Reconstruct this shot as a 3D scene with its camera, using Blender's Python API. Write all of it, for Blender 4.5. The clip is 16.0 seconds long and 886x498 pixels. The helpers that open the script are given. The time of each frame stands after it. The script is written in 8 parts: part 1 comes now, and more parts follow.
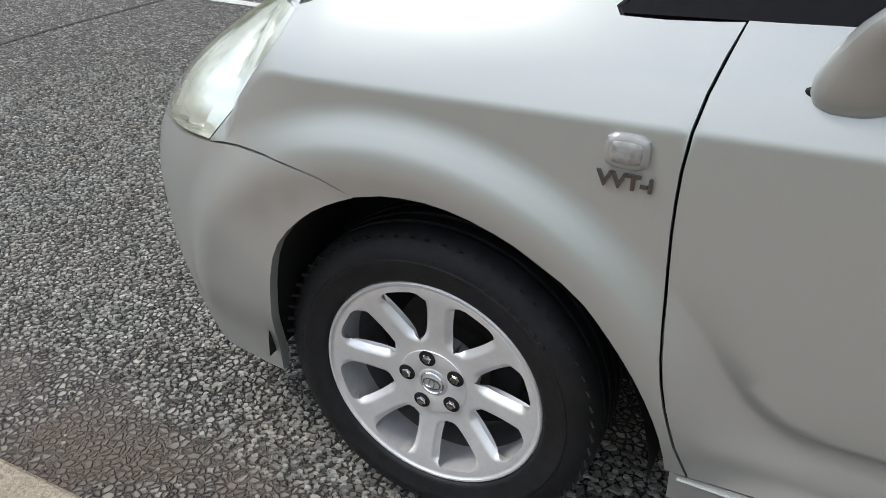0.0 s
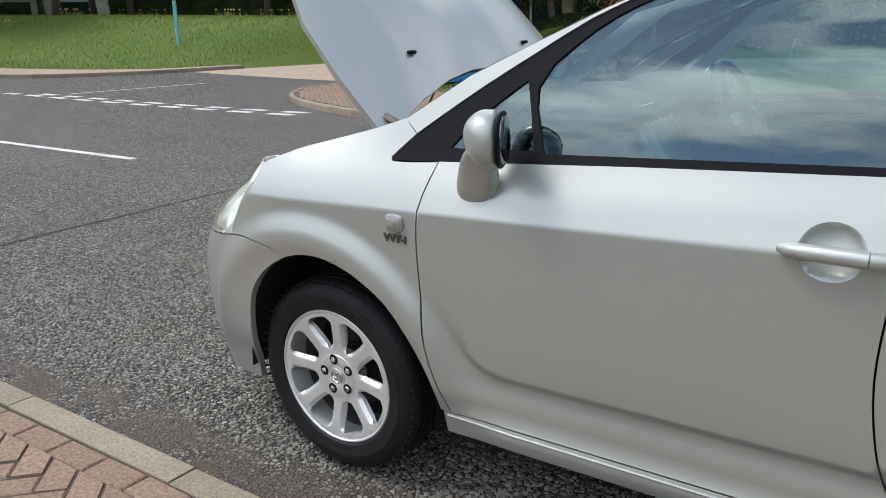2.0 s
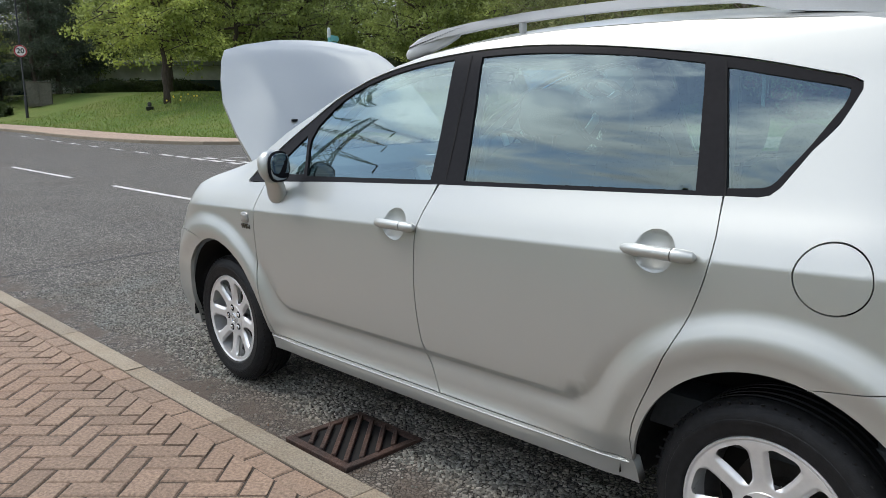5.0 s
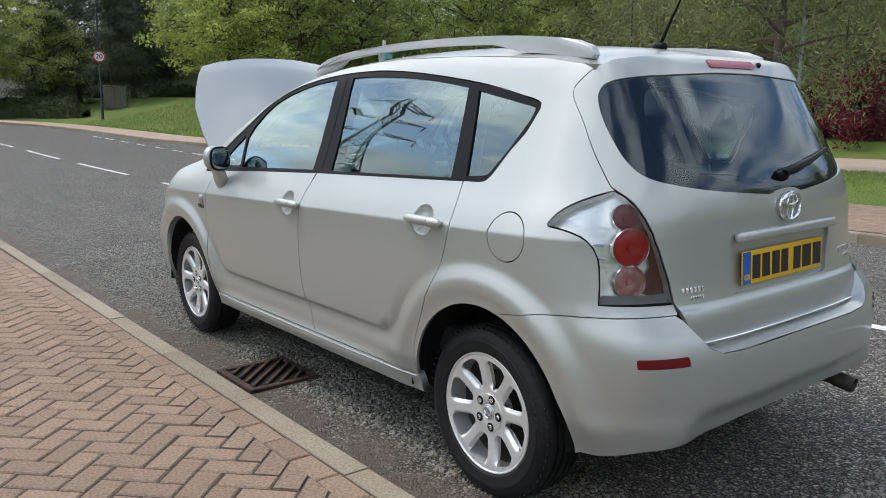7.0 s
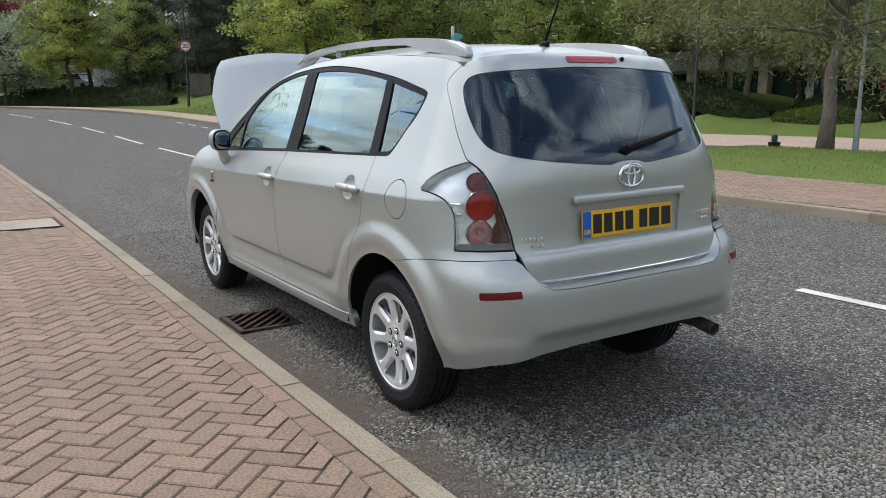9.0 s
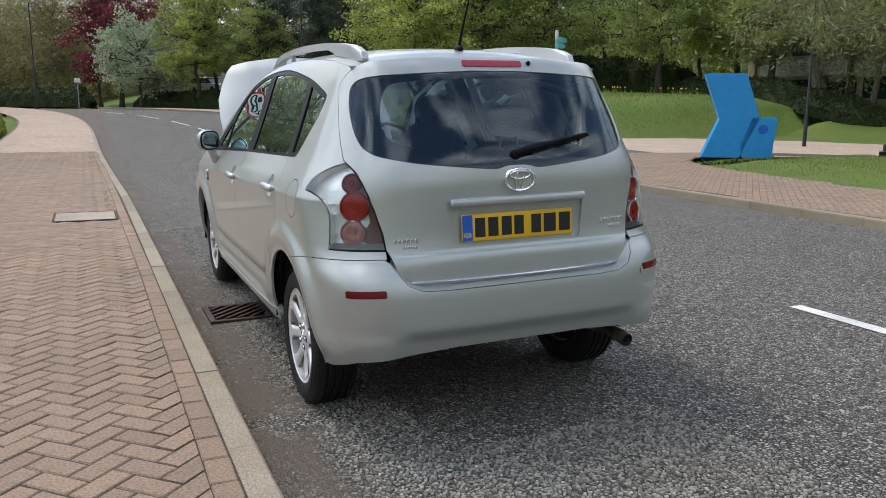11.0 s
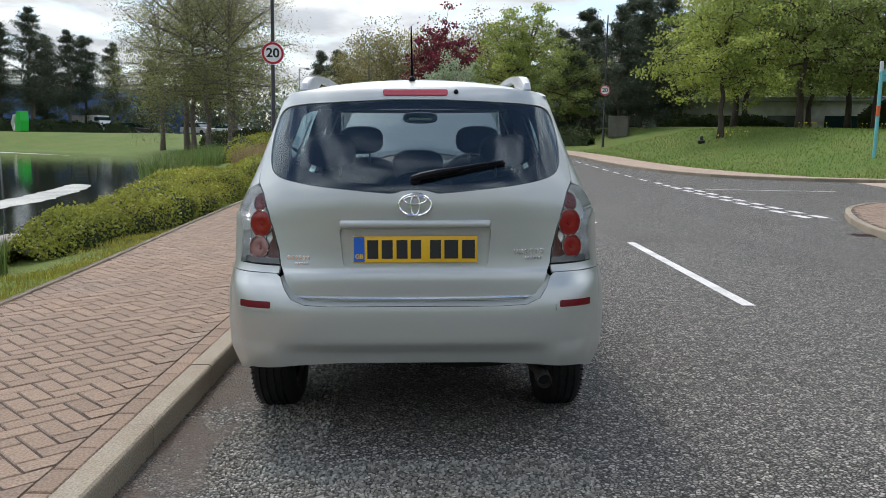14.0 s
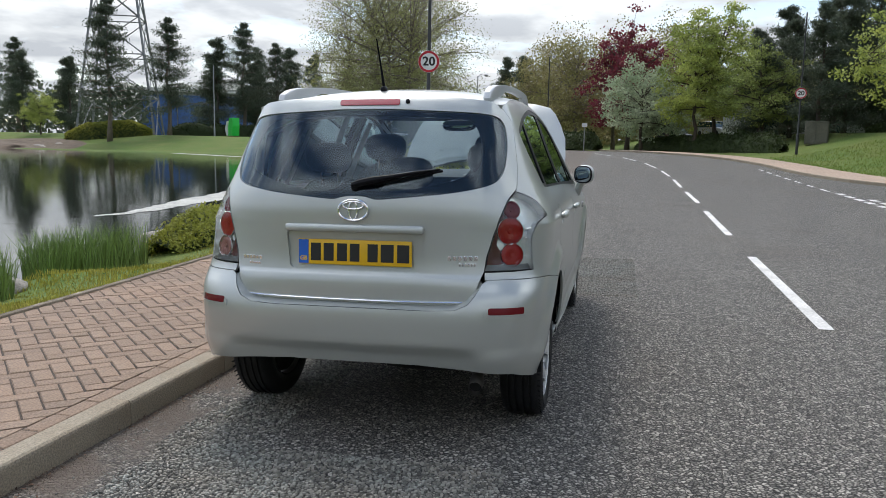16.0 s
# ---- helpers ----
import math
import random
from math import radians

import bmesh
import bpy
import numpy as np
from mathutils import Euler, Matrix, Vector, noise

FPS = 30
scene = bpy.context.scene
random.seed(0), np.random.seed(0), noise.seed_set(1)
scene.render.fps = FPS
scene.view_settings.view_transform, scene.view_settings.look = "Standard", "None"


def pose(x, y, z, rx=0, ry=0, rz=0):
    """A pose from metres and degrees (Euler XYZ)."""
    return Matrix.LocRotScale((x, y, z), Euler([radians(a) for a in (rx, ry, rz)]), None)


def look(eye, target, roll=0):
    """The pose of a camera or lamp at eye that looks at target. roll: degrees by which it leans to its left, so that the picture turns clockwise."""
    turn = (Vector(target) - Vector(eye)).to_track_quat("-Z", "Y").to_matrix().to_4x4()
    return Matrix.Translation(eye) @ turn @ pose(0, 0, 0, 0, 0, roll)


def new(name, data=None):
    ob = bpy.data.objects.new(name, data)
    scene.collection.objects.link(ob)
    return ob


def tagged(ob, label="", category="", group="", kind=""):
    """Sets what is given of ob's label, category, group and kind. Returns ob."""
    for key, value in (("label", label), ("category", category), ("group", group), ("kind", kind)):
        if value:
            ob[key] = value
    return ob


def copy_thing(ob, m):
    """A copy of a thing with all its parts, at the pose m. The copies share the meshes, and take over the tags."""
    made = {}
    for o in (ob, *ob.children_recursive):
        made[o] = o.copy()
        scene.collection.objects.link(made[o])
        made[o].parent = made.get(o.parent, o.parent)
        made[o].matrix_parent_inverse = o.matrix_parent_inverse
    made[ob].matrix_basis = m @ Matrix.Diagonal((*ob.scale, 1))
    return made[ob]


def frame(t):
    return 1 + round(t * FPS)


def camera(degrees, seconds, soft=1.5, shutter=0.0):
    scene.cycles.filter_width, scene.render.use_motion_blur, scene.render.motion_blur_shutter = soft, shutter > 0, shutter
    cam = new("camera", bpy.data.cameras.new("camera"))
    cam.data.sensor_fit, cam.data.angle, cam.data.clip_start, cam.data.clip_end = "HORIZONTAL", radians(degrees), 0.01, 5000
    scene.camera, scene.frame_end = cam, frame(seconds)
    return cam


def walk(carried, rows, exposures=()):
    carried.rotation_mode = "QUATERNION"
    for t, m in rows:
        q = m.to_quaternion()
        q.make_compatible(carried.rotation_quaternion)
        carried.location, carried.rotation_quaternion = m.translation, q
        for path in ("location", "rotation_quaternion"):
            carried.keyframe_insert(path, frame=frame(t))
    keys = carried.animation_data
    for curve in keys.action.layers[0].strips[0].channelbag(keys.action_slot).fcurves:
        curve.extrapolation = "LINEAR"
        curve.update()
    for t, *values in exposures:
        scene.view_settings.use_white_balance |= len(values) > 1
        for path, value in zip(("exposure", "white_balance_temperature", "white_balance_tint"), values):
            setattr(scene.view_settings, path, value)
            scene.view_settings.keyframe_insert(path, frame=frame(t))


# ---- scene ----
cam = camera(58.6, 16.0, 0.7)
METRES, EYE, TILT, LEAN, TURN = 9.24, 1.265, 0.0, 0.0, 26.5
ROWS = [
    (0.0, 0.0, 0.0, 0.0, 0.2, -29.01, -0.36),
    (0.5, 0.0168, -0.0319, 0.0047, 2.36, -26.71, -0.19),
    (1.0, 0.0413, -0.0623, 0.0066, 4.47, -23.46, 0.27),
    (1.5, 0.0563, -0.0877, 0.0095, 6.14, -19.5, 0.67),
    (2.0, 0.0723, -0.113, 0.0123, 8.42, -15.55, 1.43),
    (2.5, 0.1024, -0.1344, 0.013, 11.01, -12.56, 1.45),
    (3.0, 0.1342, -0.1554, 0.013, 13.45, -10.84, 1.55),
    (5.5, 0.2796, -0.2407, 0.0092, 21.51, -10.1, 0.88),
    (6.0, 0.3139, -0.2522, 0.0086, 22.87, -9.92, 0.7),
    (6.5, 0.3404, -0.2652, 0.0067, 23.65, -9.67, 0.24),
    (7.0, 0.3664, -0.2782, 0.0079, 24.9, -9.21, -0.4),
    (7.5, 0.3972, -0.2833, 0.006, 26.52, -8.85, -0.86),
    (8.0, 0.425, -0.2909, 0.0068, 27.8, -9.39, -0.94),
    (8.5, 0.4475, -0.3053, 0.0072, 29.19, -10.05, -0.57),
    (9.0, 0.4687, -0.3107, 0.0092, 30.79, -10.34, 0.08),
    (9.5, 0.5013, -0.3092, 0.0112, 32.41, -10.58, 0.46),
    (10.0, 0.5215, -0.2947, 0.0097, 34.17, -10.59, 0.35),
    (12.5, 0.6231, -0.1942, 0.0082, 50.66, -8.72, -1.35),
    (13.0, 0.6464, -0.1694, 0.0052, 54.78, -8.25, -1.41),
    (13.5, 0.6609, -0.1414, 0.0053, 58.63, -7.72, -1.13),
    (14.0, 0.6796, -0.1182, 0.0056, 62.47, -7.56, -0.9),
    (14.5, 0.7, -0.0951, 0.0072, 66.32, -7.87, -0.96),
    (15.0, 0.7031, -0.0651, 0.0062, 70.01, -8.06, -1.0),
    (15.5, 0.7086, -0.0402, 0.0077, 73.19, -7.84, -1.01),
    (16.0, 0.7291, -0.0135, 0.0091, 76.19, -7.43, -1.2),
]
walk(cam, [(t, pose(0.575, -1.79, EYE, TILT, LEAN, TURN) @ pose(METRES * x, METRES * y, METRES * z, 90 + pitch, roll, yaw)) for t, x, y, z, yaw, pitch, roll in ROWS])

# ---- world, sun, exposure ----
SUN_EL, SUN_ROT = 57.0, 238.0
world = bpy.data.worlds.new("sky")
scene.world = world
world.use_nodes = True
wt = world.node_tree
wn, wl = wt.nodes, wt.links
wn.clear()
w_out = wn.new("ShaderNodeOutputWorld")
w_bg = wn.new("ShaderNodeBackground")
w_bg.inputs["Strength"].default_value = 0.15
w_sky = wn.new("ShaderNodeTexSky")
w_sky.sky_type = "NISHITA"
w_sky.sun_disc = False
w_sky.sun_elevation, w_sky.sun_rotation = radians(SUN_EL), radians(SUN_ROT)
w_co = wn.new("ShaderNodeTexCoord")
w_sep = wn.new("ShaderNodeSeparateXYZ")
w_up = wn.new("ShaderNodeMath")
w_up.operation = "MAXIMUM"
w_up.inputs[1].default_value = 0.0
w_den = wn.new("ShaderNodeMath")
w_den.operation = "ADD"
w_den.inputs[1].default_value = 0.16
w_com = wn.new("ShaderNodeCombineXYZ")
w_com.inputs["Z"].default_value = 1.0
w_map = wn.new("ShaderNodeVectorMath")
w_map.operation = "DIVIDE"
w_no = wn.new("ShaderNodeTexNoise")
w_no.inputs["Scale"].default_value = 2.3
w_no.inputs["Distortion"].default_value = 0.35
w_no.inputs["Detail"].default_value = 8.0
w_no.inputs["Roughness"].default_value = 0.55
w_low = wn.new("ShaderNodeMapRange")
w_low.inputs["From Min"].default_value, w_low.inputs["From Max"].default_value = 0.15, 0.85
w_low.inputs["To Min"].default_value, w_low.inputs["To Max"].default_value = 0.10, -0.03
w_sum = wn.new("ShaderNodeMath")
w_sum.operation = "ADD"
w_cov = wn.new("ShaderNodeValToRGB")
w_cov.color_ramp.elements[0].position, w_cov.color_ramp.elements[1].position = 0.45, 0.60
w_no2 = wn.new("ShaderNodeTexNoise")
w_no2.inputs["Scale"].default_value = 3.4
w_no2.inputs["Detail"].default_value = 5.0
w_tone = wn.new("ShaderNodeValToRGB")
w_tone.color_ramp.elements[0].position, w_tone.color_ramp.elements[1].position = 0.36, 0.62
w_tone.color_ramp.elements[0].color = (4.7, 5.0, 5.4, 1)
w_tone.color_ramp.elements[1].color = (7.3, 7.6, 7.85, 1)
# an overcast sky is dimmer towards the horizon than overhead
w_dim = wn.new("ShaderNodeMapRange")
w_dim.inputs["From Min"].default_value, w_dim.inputs["From Max"].default_value = 0.12, 0.85
w_dim.inputs["To Min"].default_value, w_dim.inputs["To Max"].default_value = 0.46, 1.78
w_veil = wn.new("ShaderNodeVectorMath")
w_veil.operation = "SCALE"
w_mix = wn.new("ShaderNodeMix")
w_mix.data_type = "RGBA"
wl.new(w_co.outputs["Generated"], w_sep.inputs["Vector"])
wl.new(w_sep.outputs["Z"], w_up.inputs[0])
wl.new(w_up.outputs["Value"], w_den.inputs[0])
wl.new(w_den.outputs["Value"], w_com.inputs["X"])
wl.new(w_den.outputs["Value"], w_com.inputs["Y"])
wl.new(w_co.outputs["Generated"], w_map.inputs[0])
wl.new(w_com.outputs["Vector"], w_map.inputs[1])
w_drift = wn.new("ShaderNodeVectorMath")
w_drift.operation = "ADD"
w_drift.inputs[1].default_value = (3.7, 1.9, 0.0)
wl.new(w_map.outputs["Vector"], w_drift.inputs[0])
wl.new(w_drift.outputs["Vector"], w_no.inputs["Vector"])
wl.new(w_map.outputs["Vector"], w_no2.inputs["Vector"])
wl.new(w_up.outputs["Value"], w_low.inputs["Value"])
wl.new(w_no.outputs["Fac"], w_sum.inputs[0])
wl.new(w_low.outputs["Result"], w_sum.inputs[1])
wl.new(w_sum.outputs["Value"], w_cov.inputs["Fac"])
wl.new(w_no2.outputs["Fac"], w_tone.inputs["Fac"])
wl.new(w_cov.outputs["Color"], w_mix.inputs["Factor"])
w_haze = wn.new("ShaderNodeVectorMath")
w_haze.operation = "SCALE"
w_haze.inputs["Scale"].default_value = 0.72
wl.new(w_sky.outputs["Color"], w_haze.inputs[0])
wl.new(w_haze.outputs["Vector"], w_mix.inputs["A"])
wl.new(w_up.outputs["Value"], w_dim.inputs["Value"])
wl.new(w_tone.outputs["Color"], w_veil.inputs[0])
wl.new(w_dim.outputs["Result"], w_veil.inputs["Scale"])
# clouds are brighter round the hidden sun
w_dot = wn.new("ShaderNodeVectorMath")
w_dot.operation = "DOT_PRODUCT"
w_dot.inputs[1].default_value = (math.sin(radians(SUN_ROT)) * math.cos(radians(SUN_EL)), math.cos(radians(SUN_ROT)) * math.cos(radians(SUN_EL)), math.sin(radians(SUN_EL)))
w_glow = wn.new("ShaderNodeMapRange")
w_glow.interpolation_type = "SMOOTHSTEP"
w_glow.inputs["From Min"].default_value, w_glow.inputs["From Max"].default_value = 0.1, 1.0
w_glow.inputs["To Min"].default_value, w_glow.inputs["To Max"].default_value = 0.72, 1.12
w_bright = wn.new("ShaderNodeVectorMath")
w_bright.operation = "SCALE"
wl.new(w_co.outputs["Generated"], w_dot.inputs[0])
wl.new(w_dot.outputs["Value"], w_glow.inputs["Value"])
wl.new(w_veil.outputs["Vector"], w_bright.inputs[0])
wl.new(w_glow.outputs["Result"], w_bright.inputs["Scale"])
wl.new(w_bright.outputs["Vector"], w_mix.inputs["B"])
wl.new(w_mix.outputs["Result"], w_bg.inputs["Color"])
wl.new(w_bg.outputs["Background"], w_out.inputs["Surface"])

sun = new("sun", bpy.data.lights.new("sun", "SUN"))
sun.data.energy, sun.data.angle, sun.data.color = 1.05, radians(16), (1.0, 0.93, 0.85)
_e, _a = radians(SUN_EL), radians(SUN_ROT)
sun.matrix_world = look((0, 0, 30), (-math.sin(_a) * math.cos(_e), -math.cos(_a) * math.cos(_e), 30 - math.sin(_e)))
scene.view_settings.exposure = 0.93

# ---- materials ----


def mat(name, base, rough=0.6, metal=0.0, scale=8.0, vary=0.18, bump=0.0, bump_scale=60.0, spec=0.5, coat=0.0, per="", spread=(0.72, 1.22), trans=0.0, second=None, second_scale=1.2, stretch=(1, 1, 1)):
    """A Principled material with variation at two scales, in object space; per: 'object' or 'island' varies it piece by piece."""
    m = bpy.data.materials.new(name)
    m.use_nodes = True
    n, l = m.node_tree.nodes, m.node_tree.links
    b = n["Principled BSDF"]
    b.inputs["Roughness"].default_value = rough
    b.inputs["Metallic"].default_value = metal
    b.inputs["Specular IOR Level"].default_value = spec
    b.inputs["Coat Weight"].default_value = coat
    b.inputs["Coat Roughness"].default_value = 0.04
    b.inputs["Transmission Weight"].default_value = trans
    co = n.new("ShaderNodeTexCoord")
    mp = n.new("ShaderNodeMapping")
    mp.inputs["Scale"].default_value = stretch
    l.new(co.outputs["Object"], mp.inputs["Vector"])
    fine, broad = n.new("ShaderNodeTexNoise"), n.new("ShaderNodeTexNoise")
    fine.inputs["Scale"].default_value, broad.inputs["Scale"].default_value = scale, second_scale
    fine.inputs["Detail"].default_value = 6.0
    broad.inputs["Detail"].default_value = 4.0
    l.new(mp.outputs["Vector"], fine.inputs["Vector"])
    l.new(mp.outputs["Vector"], broad.inputs["Vector"])
    c2 = second or tuple(v * 0.7 for v in base)
    mixb = n.new("ShaderNodeMix")
    mixb.data_type = "RGBA"
    mixb.inputs["A"].default_value = (*base, 1)
    mixb.inputs["B"].default_value = (*c2, 1)
    ramp = n.new("ShaderNodeMapRange")
    ramp.inputs["From Min"].default_value, ramp.inputs["From Max"].default_value = 0.35, 0.7
    l.new(broad.outputs["Fac"], ramp.inputs["Value"])
    l.new(ramp.outputs["Result"], mixb.inputs["Factor"])
    hsv = n.new("ShaderNodeHueSaturation")
    val = n.new("ShaderNodeMapRange")
    val.inputs["From Min"].default_value, val.inputs["From Max"].default_value = 0.25, 0.75
    val.inputs["To Min"].default_value, val.inputs["To Max"].default_value = 1 - vary, 1 + vary
    l.new(fine.outputs["Fac"], val.inputs["Value"])
    last = val.outputs["Result"]
    if per:
        if per == "object":
            src = n.new("ShaderNodeObjectInfo").outputs["Random"]
        else:
            src = n.new("ShaderNodeNewGeometry").outputs["Random Per Island"]
        pr = n.new("ShaderNodeMapRange")
        pr.inputs["To Min"].default_value, pr.inputs["To Max"].default_value = spread
        l.new(src, pr.inputs["Value"])
        mul = n.new("ShaderNodeMath")
        mul.operation = "MULTIPLY"
        l.new(last, mul.inputs[0])
        l.new(pr.outputs["Result"], mul.inputs[1])
        last = mul.outputs["Value"]
    l.new(last, hsv.inputs["Value"])
    l.new(mixb.outputs["Result"], hsv.inputs["Color"])
    l.new(hsv.outputs["Color"], b.inputs["Base Color"])
    if bump:
        bn, bt = n.new("ShaderNodeBump"), n.new("ShaderNodeTexNoise")
        bt.inputs["Scale"].default_value, bt.inputs["Detail"].default_value = bump_scale, 5.0
        bn.inputs["Strength"].default_value, bn.inputs["Distance"].default_value = bump, 0.02
        l.new(mp.outputs["Vector"], bt.inputs["Vector"])
        l.new(bt.outputs["Fac"], bn.inputs["Height"])
        l.new(bn.outputs["Normal"], b.inputs["Normal"])
    return m


def plain(name, base, rough=0.5, metal=0.0, spec=0.5, coat=0.0, emit=0.0):
    m = bpy.data.materials.new(name)
    m.use_nodes = True
    b = m.node_tree.nodes["Principled BSDF"]
    b.inputs["Base Color"].default_value = (*base, 1)
    b.inputs["Roughness"].default_value, b.inputs["Metallic"].default_value = rough, metal
    b.inputs["Specular IOR Level"].default_value, b.inputs["Coat Weight"].default_value = spec, coat
    return m


def glass(name, tint, ior=1.5, gloss=1.0, rough=0.0, floor=0.0, sheen=(1, 1, 1)):
    """Thin glass: a tinted clear pane with a Fresnel sheen."""
    m = bpy.data.materials.new(name)
    m.use_nodes = True
    n, l = m.node_tree.nodes, m.node_tree.links
    n.clear()
    out, tr, gl = n.new("ShaderNodeOutputMaterial"), n.new("ShaderNodeBsdfTransparent"), n.new("ShaderNodeBsdfGlossy")
    mx, fr, mul = n.new("ShaderNodeMixShader"), n.new("ShaderNodeFresnel"), n.new("ShaderNodeMath")
    tr.inputs["Color"].default_value = (*tint, 1)
    gl.inputs["Roughness"].default_value = rough
    gl.inputs["Color"].default_value = (*sheen, 1)
    fr.inputs["IOR"].default_value = ior
    mul.operation = "MULTIPLY_ADD"
    mul.use_clamp = True
    mul.inputs[1].default_value, mul.inputs[2].default_value = gloss, floor
    l.new(fr.outputs["Fac"], mul.inputs[0])
    l.new(mul.outputs["Value"], mx.inputs["Fac"])
    l.new(tr.outputs["BSDF"], mx.inputs[1])
    l.new(gl.outputs["BSDF"], mx.inputs[2])
    l.new(mx.outputs["Shader"], out.inputs["Surface"])
    return m


def asphalt_mat():
    m = bpy.data.materials.new("asphalt")
    m.use_nodes = True
    n, l = m.node_tree.nodes, m.node_tree.links
    b = n["Principled BSDF"]
    b.inputs["Roughness"].default_value = 0.85
    co = n.new("ShaderNodeTexCoord")
    vo, no, br = n.new("ShaderNodeTexVoronoi"), n.new("ShaderNodeTexNoise"), n.new("ShaderNodeTexNoise")
    ed = n.new("ShaderNodeTexVoronoi")
    ed.feature = "DISTANCE_TO_EDGE"
    vo.inputs["Scale"].default_value = ed.inputs["Scale"].default_value = 56.0
    no.inputs["Scale"].default_value, no.inputs["Detail"].default_value = 40.0, 6.0
    br.inputs["Scale"].default_value, br.inputs["Detail"].default_value = 0.55, 6.0
    for t in (no, br):
        l.new(co.outputs["Object"], t.inputs["Vector"])
    warp, warped = n.new("ShaderNodeVectorMath"), n.new("ShaderNodeVectorMath")
    warp.operation, warped.operation = "SCALE", "ADD"
    warp.inputs["Scale"].default_value = 0.016
    l.new(no.outputs["Color"], warp.inputs[0])
    l.new(co.outputs["Object"], warped.inputs[0])
    l.new(warp.outputs["Vector"], warped.inputs[1])
    for t in (vo, ed):
        l.new(warped.outputs["Vector"], t.inputs["Vector"])
    sep = n.new("ShaderNodeSeparateColor")
    l.new(vo.outputs["Color"], sep.inputs["Color"])
    r = n.new("ShaderNodeValToRGB")
    r.color_ramp.elements[0].color, r.color_ramp.elements[1].color = (0.085, 0.080, 0.070, 1), (0.375, 0.348, 0.302, 1)
    mid = r.color_ramp.elements.new(0.6)
    mid.color = (0.205, 0.192, 0.165, 1)
    l.new(sep.outputs["Red"], r.inputs["Fac"])
    # dark cell edges: the shade between chips is put into the colour
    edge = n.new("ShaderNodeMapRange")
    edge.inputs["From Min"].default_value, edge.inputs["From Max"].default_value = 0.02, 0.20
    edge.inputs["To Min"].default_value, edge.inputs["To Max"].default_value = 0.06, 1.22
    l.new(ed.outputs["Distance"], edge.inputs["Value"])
    dirt = n.new("ShaderNodeMix")
    dirt.data_type = "RGBA"
    dirt.inputs["B"].default_value = (0.15, 0.125, 0.10, 1)
    dr = n.new("ShaderNodeMapRange")
    dr.inputs["From Min"].default_value, dr.inputs["From Max"].default_value = 0.52, 0.75
    dr.inputs["To Max"].default_value = 0.55
    l.new(br.outputs["Fac"], dr.inputs["Value"])
    l.new(dr.outputs["Result"], dirt.inputs["Factor"])
    l.new(r.outputs["Color"], dirt.inputs["A"])
    sx = n.new("ShaderNodeSeparateXYZ")
    l.new(co.outputs["Object"], sx.inputs["Vector"])
    gut = n.new("ShaderNodeMapRange")
    gut.inputs["From Min"].default_value, gut.inputs["From Max"].default_value = -0.70, -0.92
    l.new(sx.outputs["Y"], gut.inputs["Value"])
    gn = n.new("ShaderNodeTexNoise")
    gn.inputs["Scale"].default_value, gn.inputs["Detail"].default_value = 3.5, 6.0
    l.new(co.outputs["Object"], gn.inputs["Vector"])
    gm = n.new("ShaderNodeMapRange")
    gm.inputs["From Min"].default_value, gm.inputs["From Max"].default_value = 0.34, 0.52
    gm.inputs["To Max"].default_value = 0.95
    l.new(gn.outputs["Fac"], gm.inputs["Value"])
    gx = n.new("ShaderNodeMath")
    gx.operation = "MULTIPLY"
    l.new(gut.outputs["Result"], gx.inputs[0])
    l.new(gm.outputs["Result"], gx.inputs[1])
    silt = n.new("ShaderNodeMix")
    silt.data_type = "RGBA"
    silt.inputs["B"].default_value = (0.135, 0.105, 0.082, 1)
    l.new(gx.outputs["Value"], silt.inputs["Factor"])
    l.new(dirt.outputs["Result"], silt.inputs["A"])
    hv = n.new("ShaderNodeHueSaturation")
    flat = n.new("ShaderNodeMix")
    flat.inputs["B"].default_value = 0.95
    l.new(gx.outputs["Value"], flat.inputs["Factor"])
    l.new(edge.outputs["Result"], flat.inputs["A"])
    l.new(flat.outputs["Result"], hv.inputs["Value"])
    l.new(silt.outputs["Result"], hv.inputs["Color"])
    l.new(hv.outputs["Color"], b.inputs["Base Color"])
    bp = n.new("ShaderNodeBump")
    bp.inputs["Strength"].default_value, bp.inputs["Distance"].default_value = 1.0, 0.007
    l.new(edge.outputs["Result"], bp.inputs["Height"])
    l.new(bp.outputs["Normal"], b.inputs["Normal"])
    return m


ASPHALT = asphalt_mat()
GRASS = mat("grass", (0.086, 0.138, 0.028), 0.9, scale=35, vary=0.4, bump=0.6, bump_scale=70, second=(0.125, 0.150, 0.040), second_scale=0.5, spec=0.2)
VERGE = mat("verge_blade", (0.36, 0.34, 0.055), 0.75, scale=3, vary=0.25, per="island", second=(0.44, 0.37, 0.09), second_scale=0.8, spec=0.25)
BLADE = mat("grass_blade", (0.165, 0.245, 0.045), 0.7, scale=2, vary=0.2, per="island", second=(0.22, 0.265, 0.06), second_scale=0.4, spec=0.3)
REED = mat("reed", (0.15, 0.23, 0.055), 0.6, scale=2, vary=0.2, per="island", second=(0.23, 0.26, 0.09), second_scale=0.3, spec=0.3)
SOIL = mat("soil", (0.13, 0.095, 0.065), 0.95, scale=25, vary=0.35, bump=0.7, bump_scale=40)
BRICK = mat("paving_brick", (0.286, 0.193, 0.132), 0.85, scale=75, vary=0.42, bump=0.55, bump_scale=150, per="object", spread=(0.86, 1.12), second=(0.238, 0.174, 0.126), second_scale=2.0)
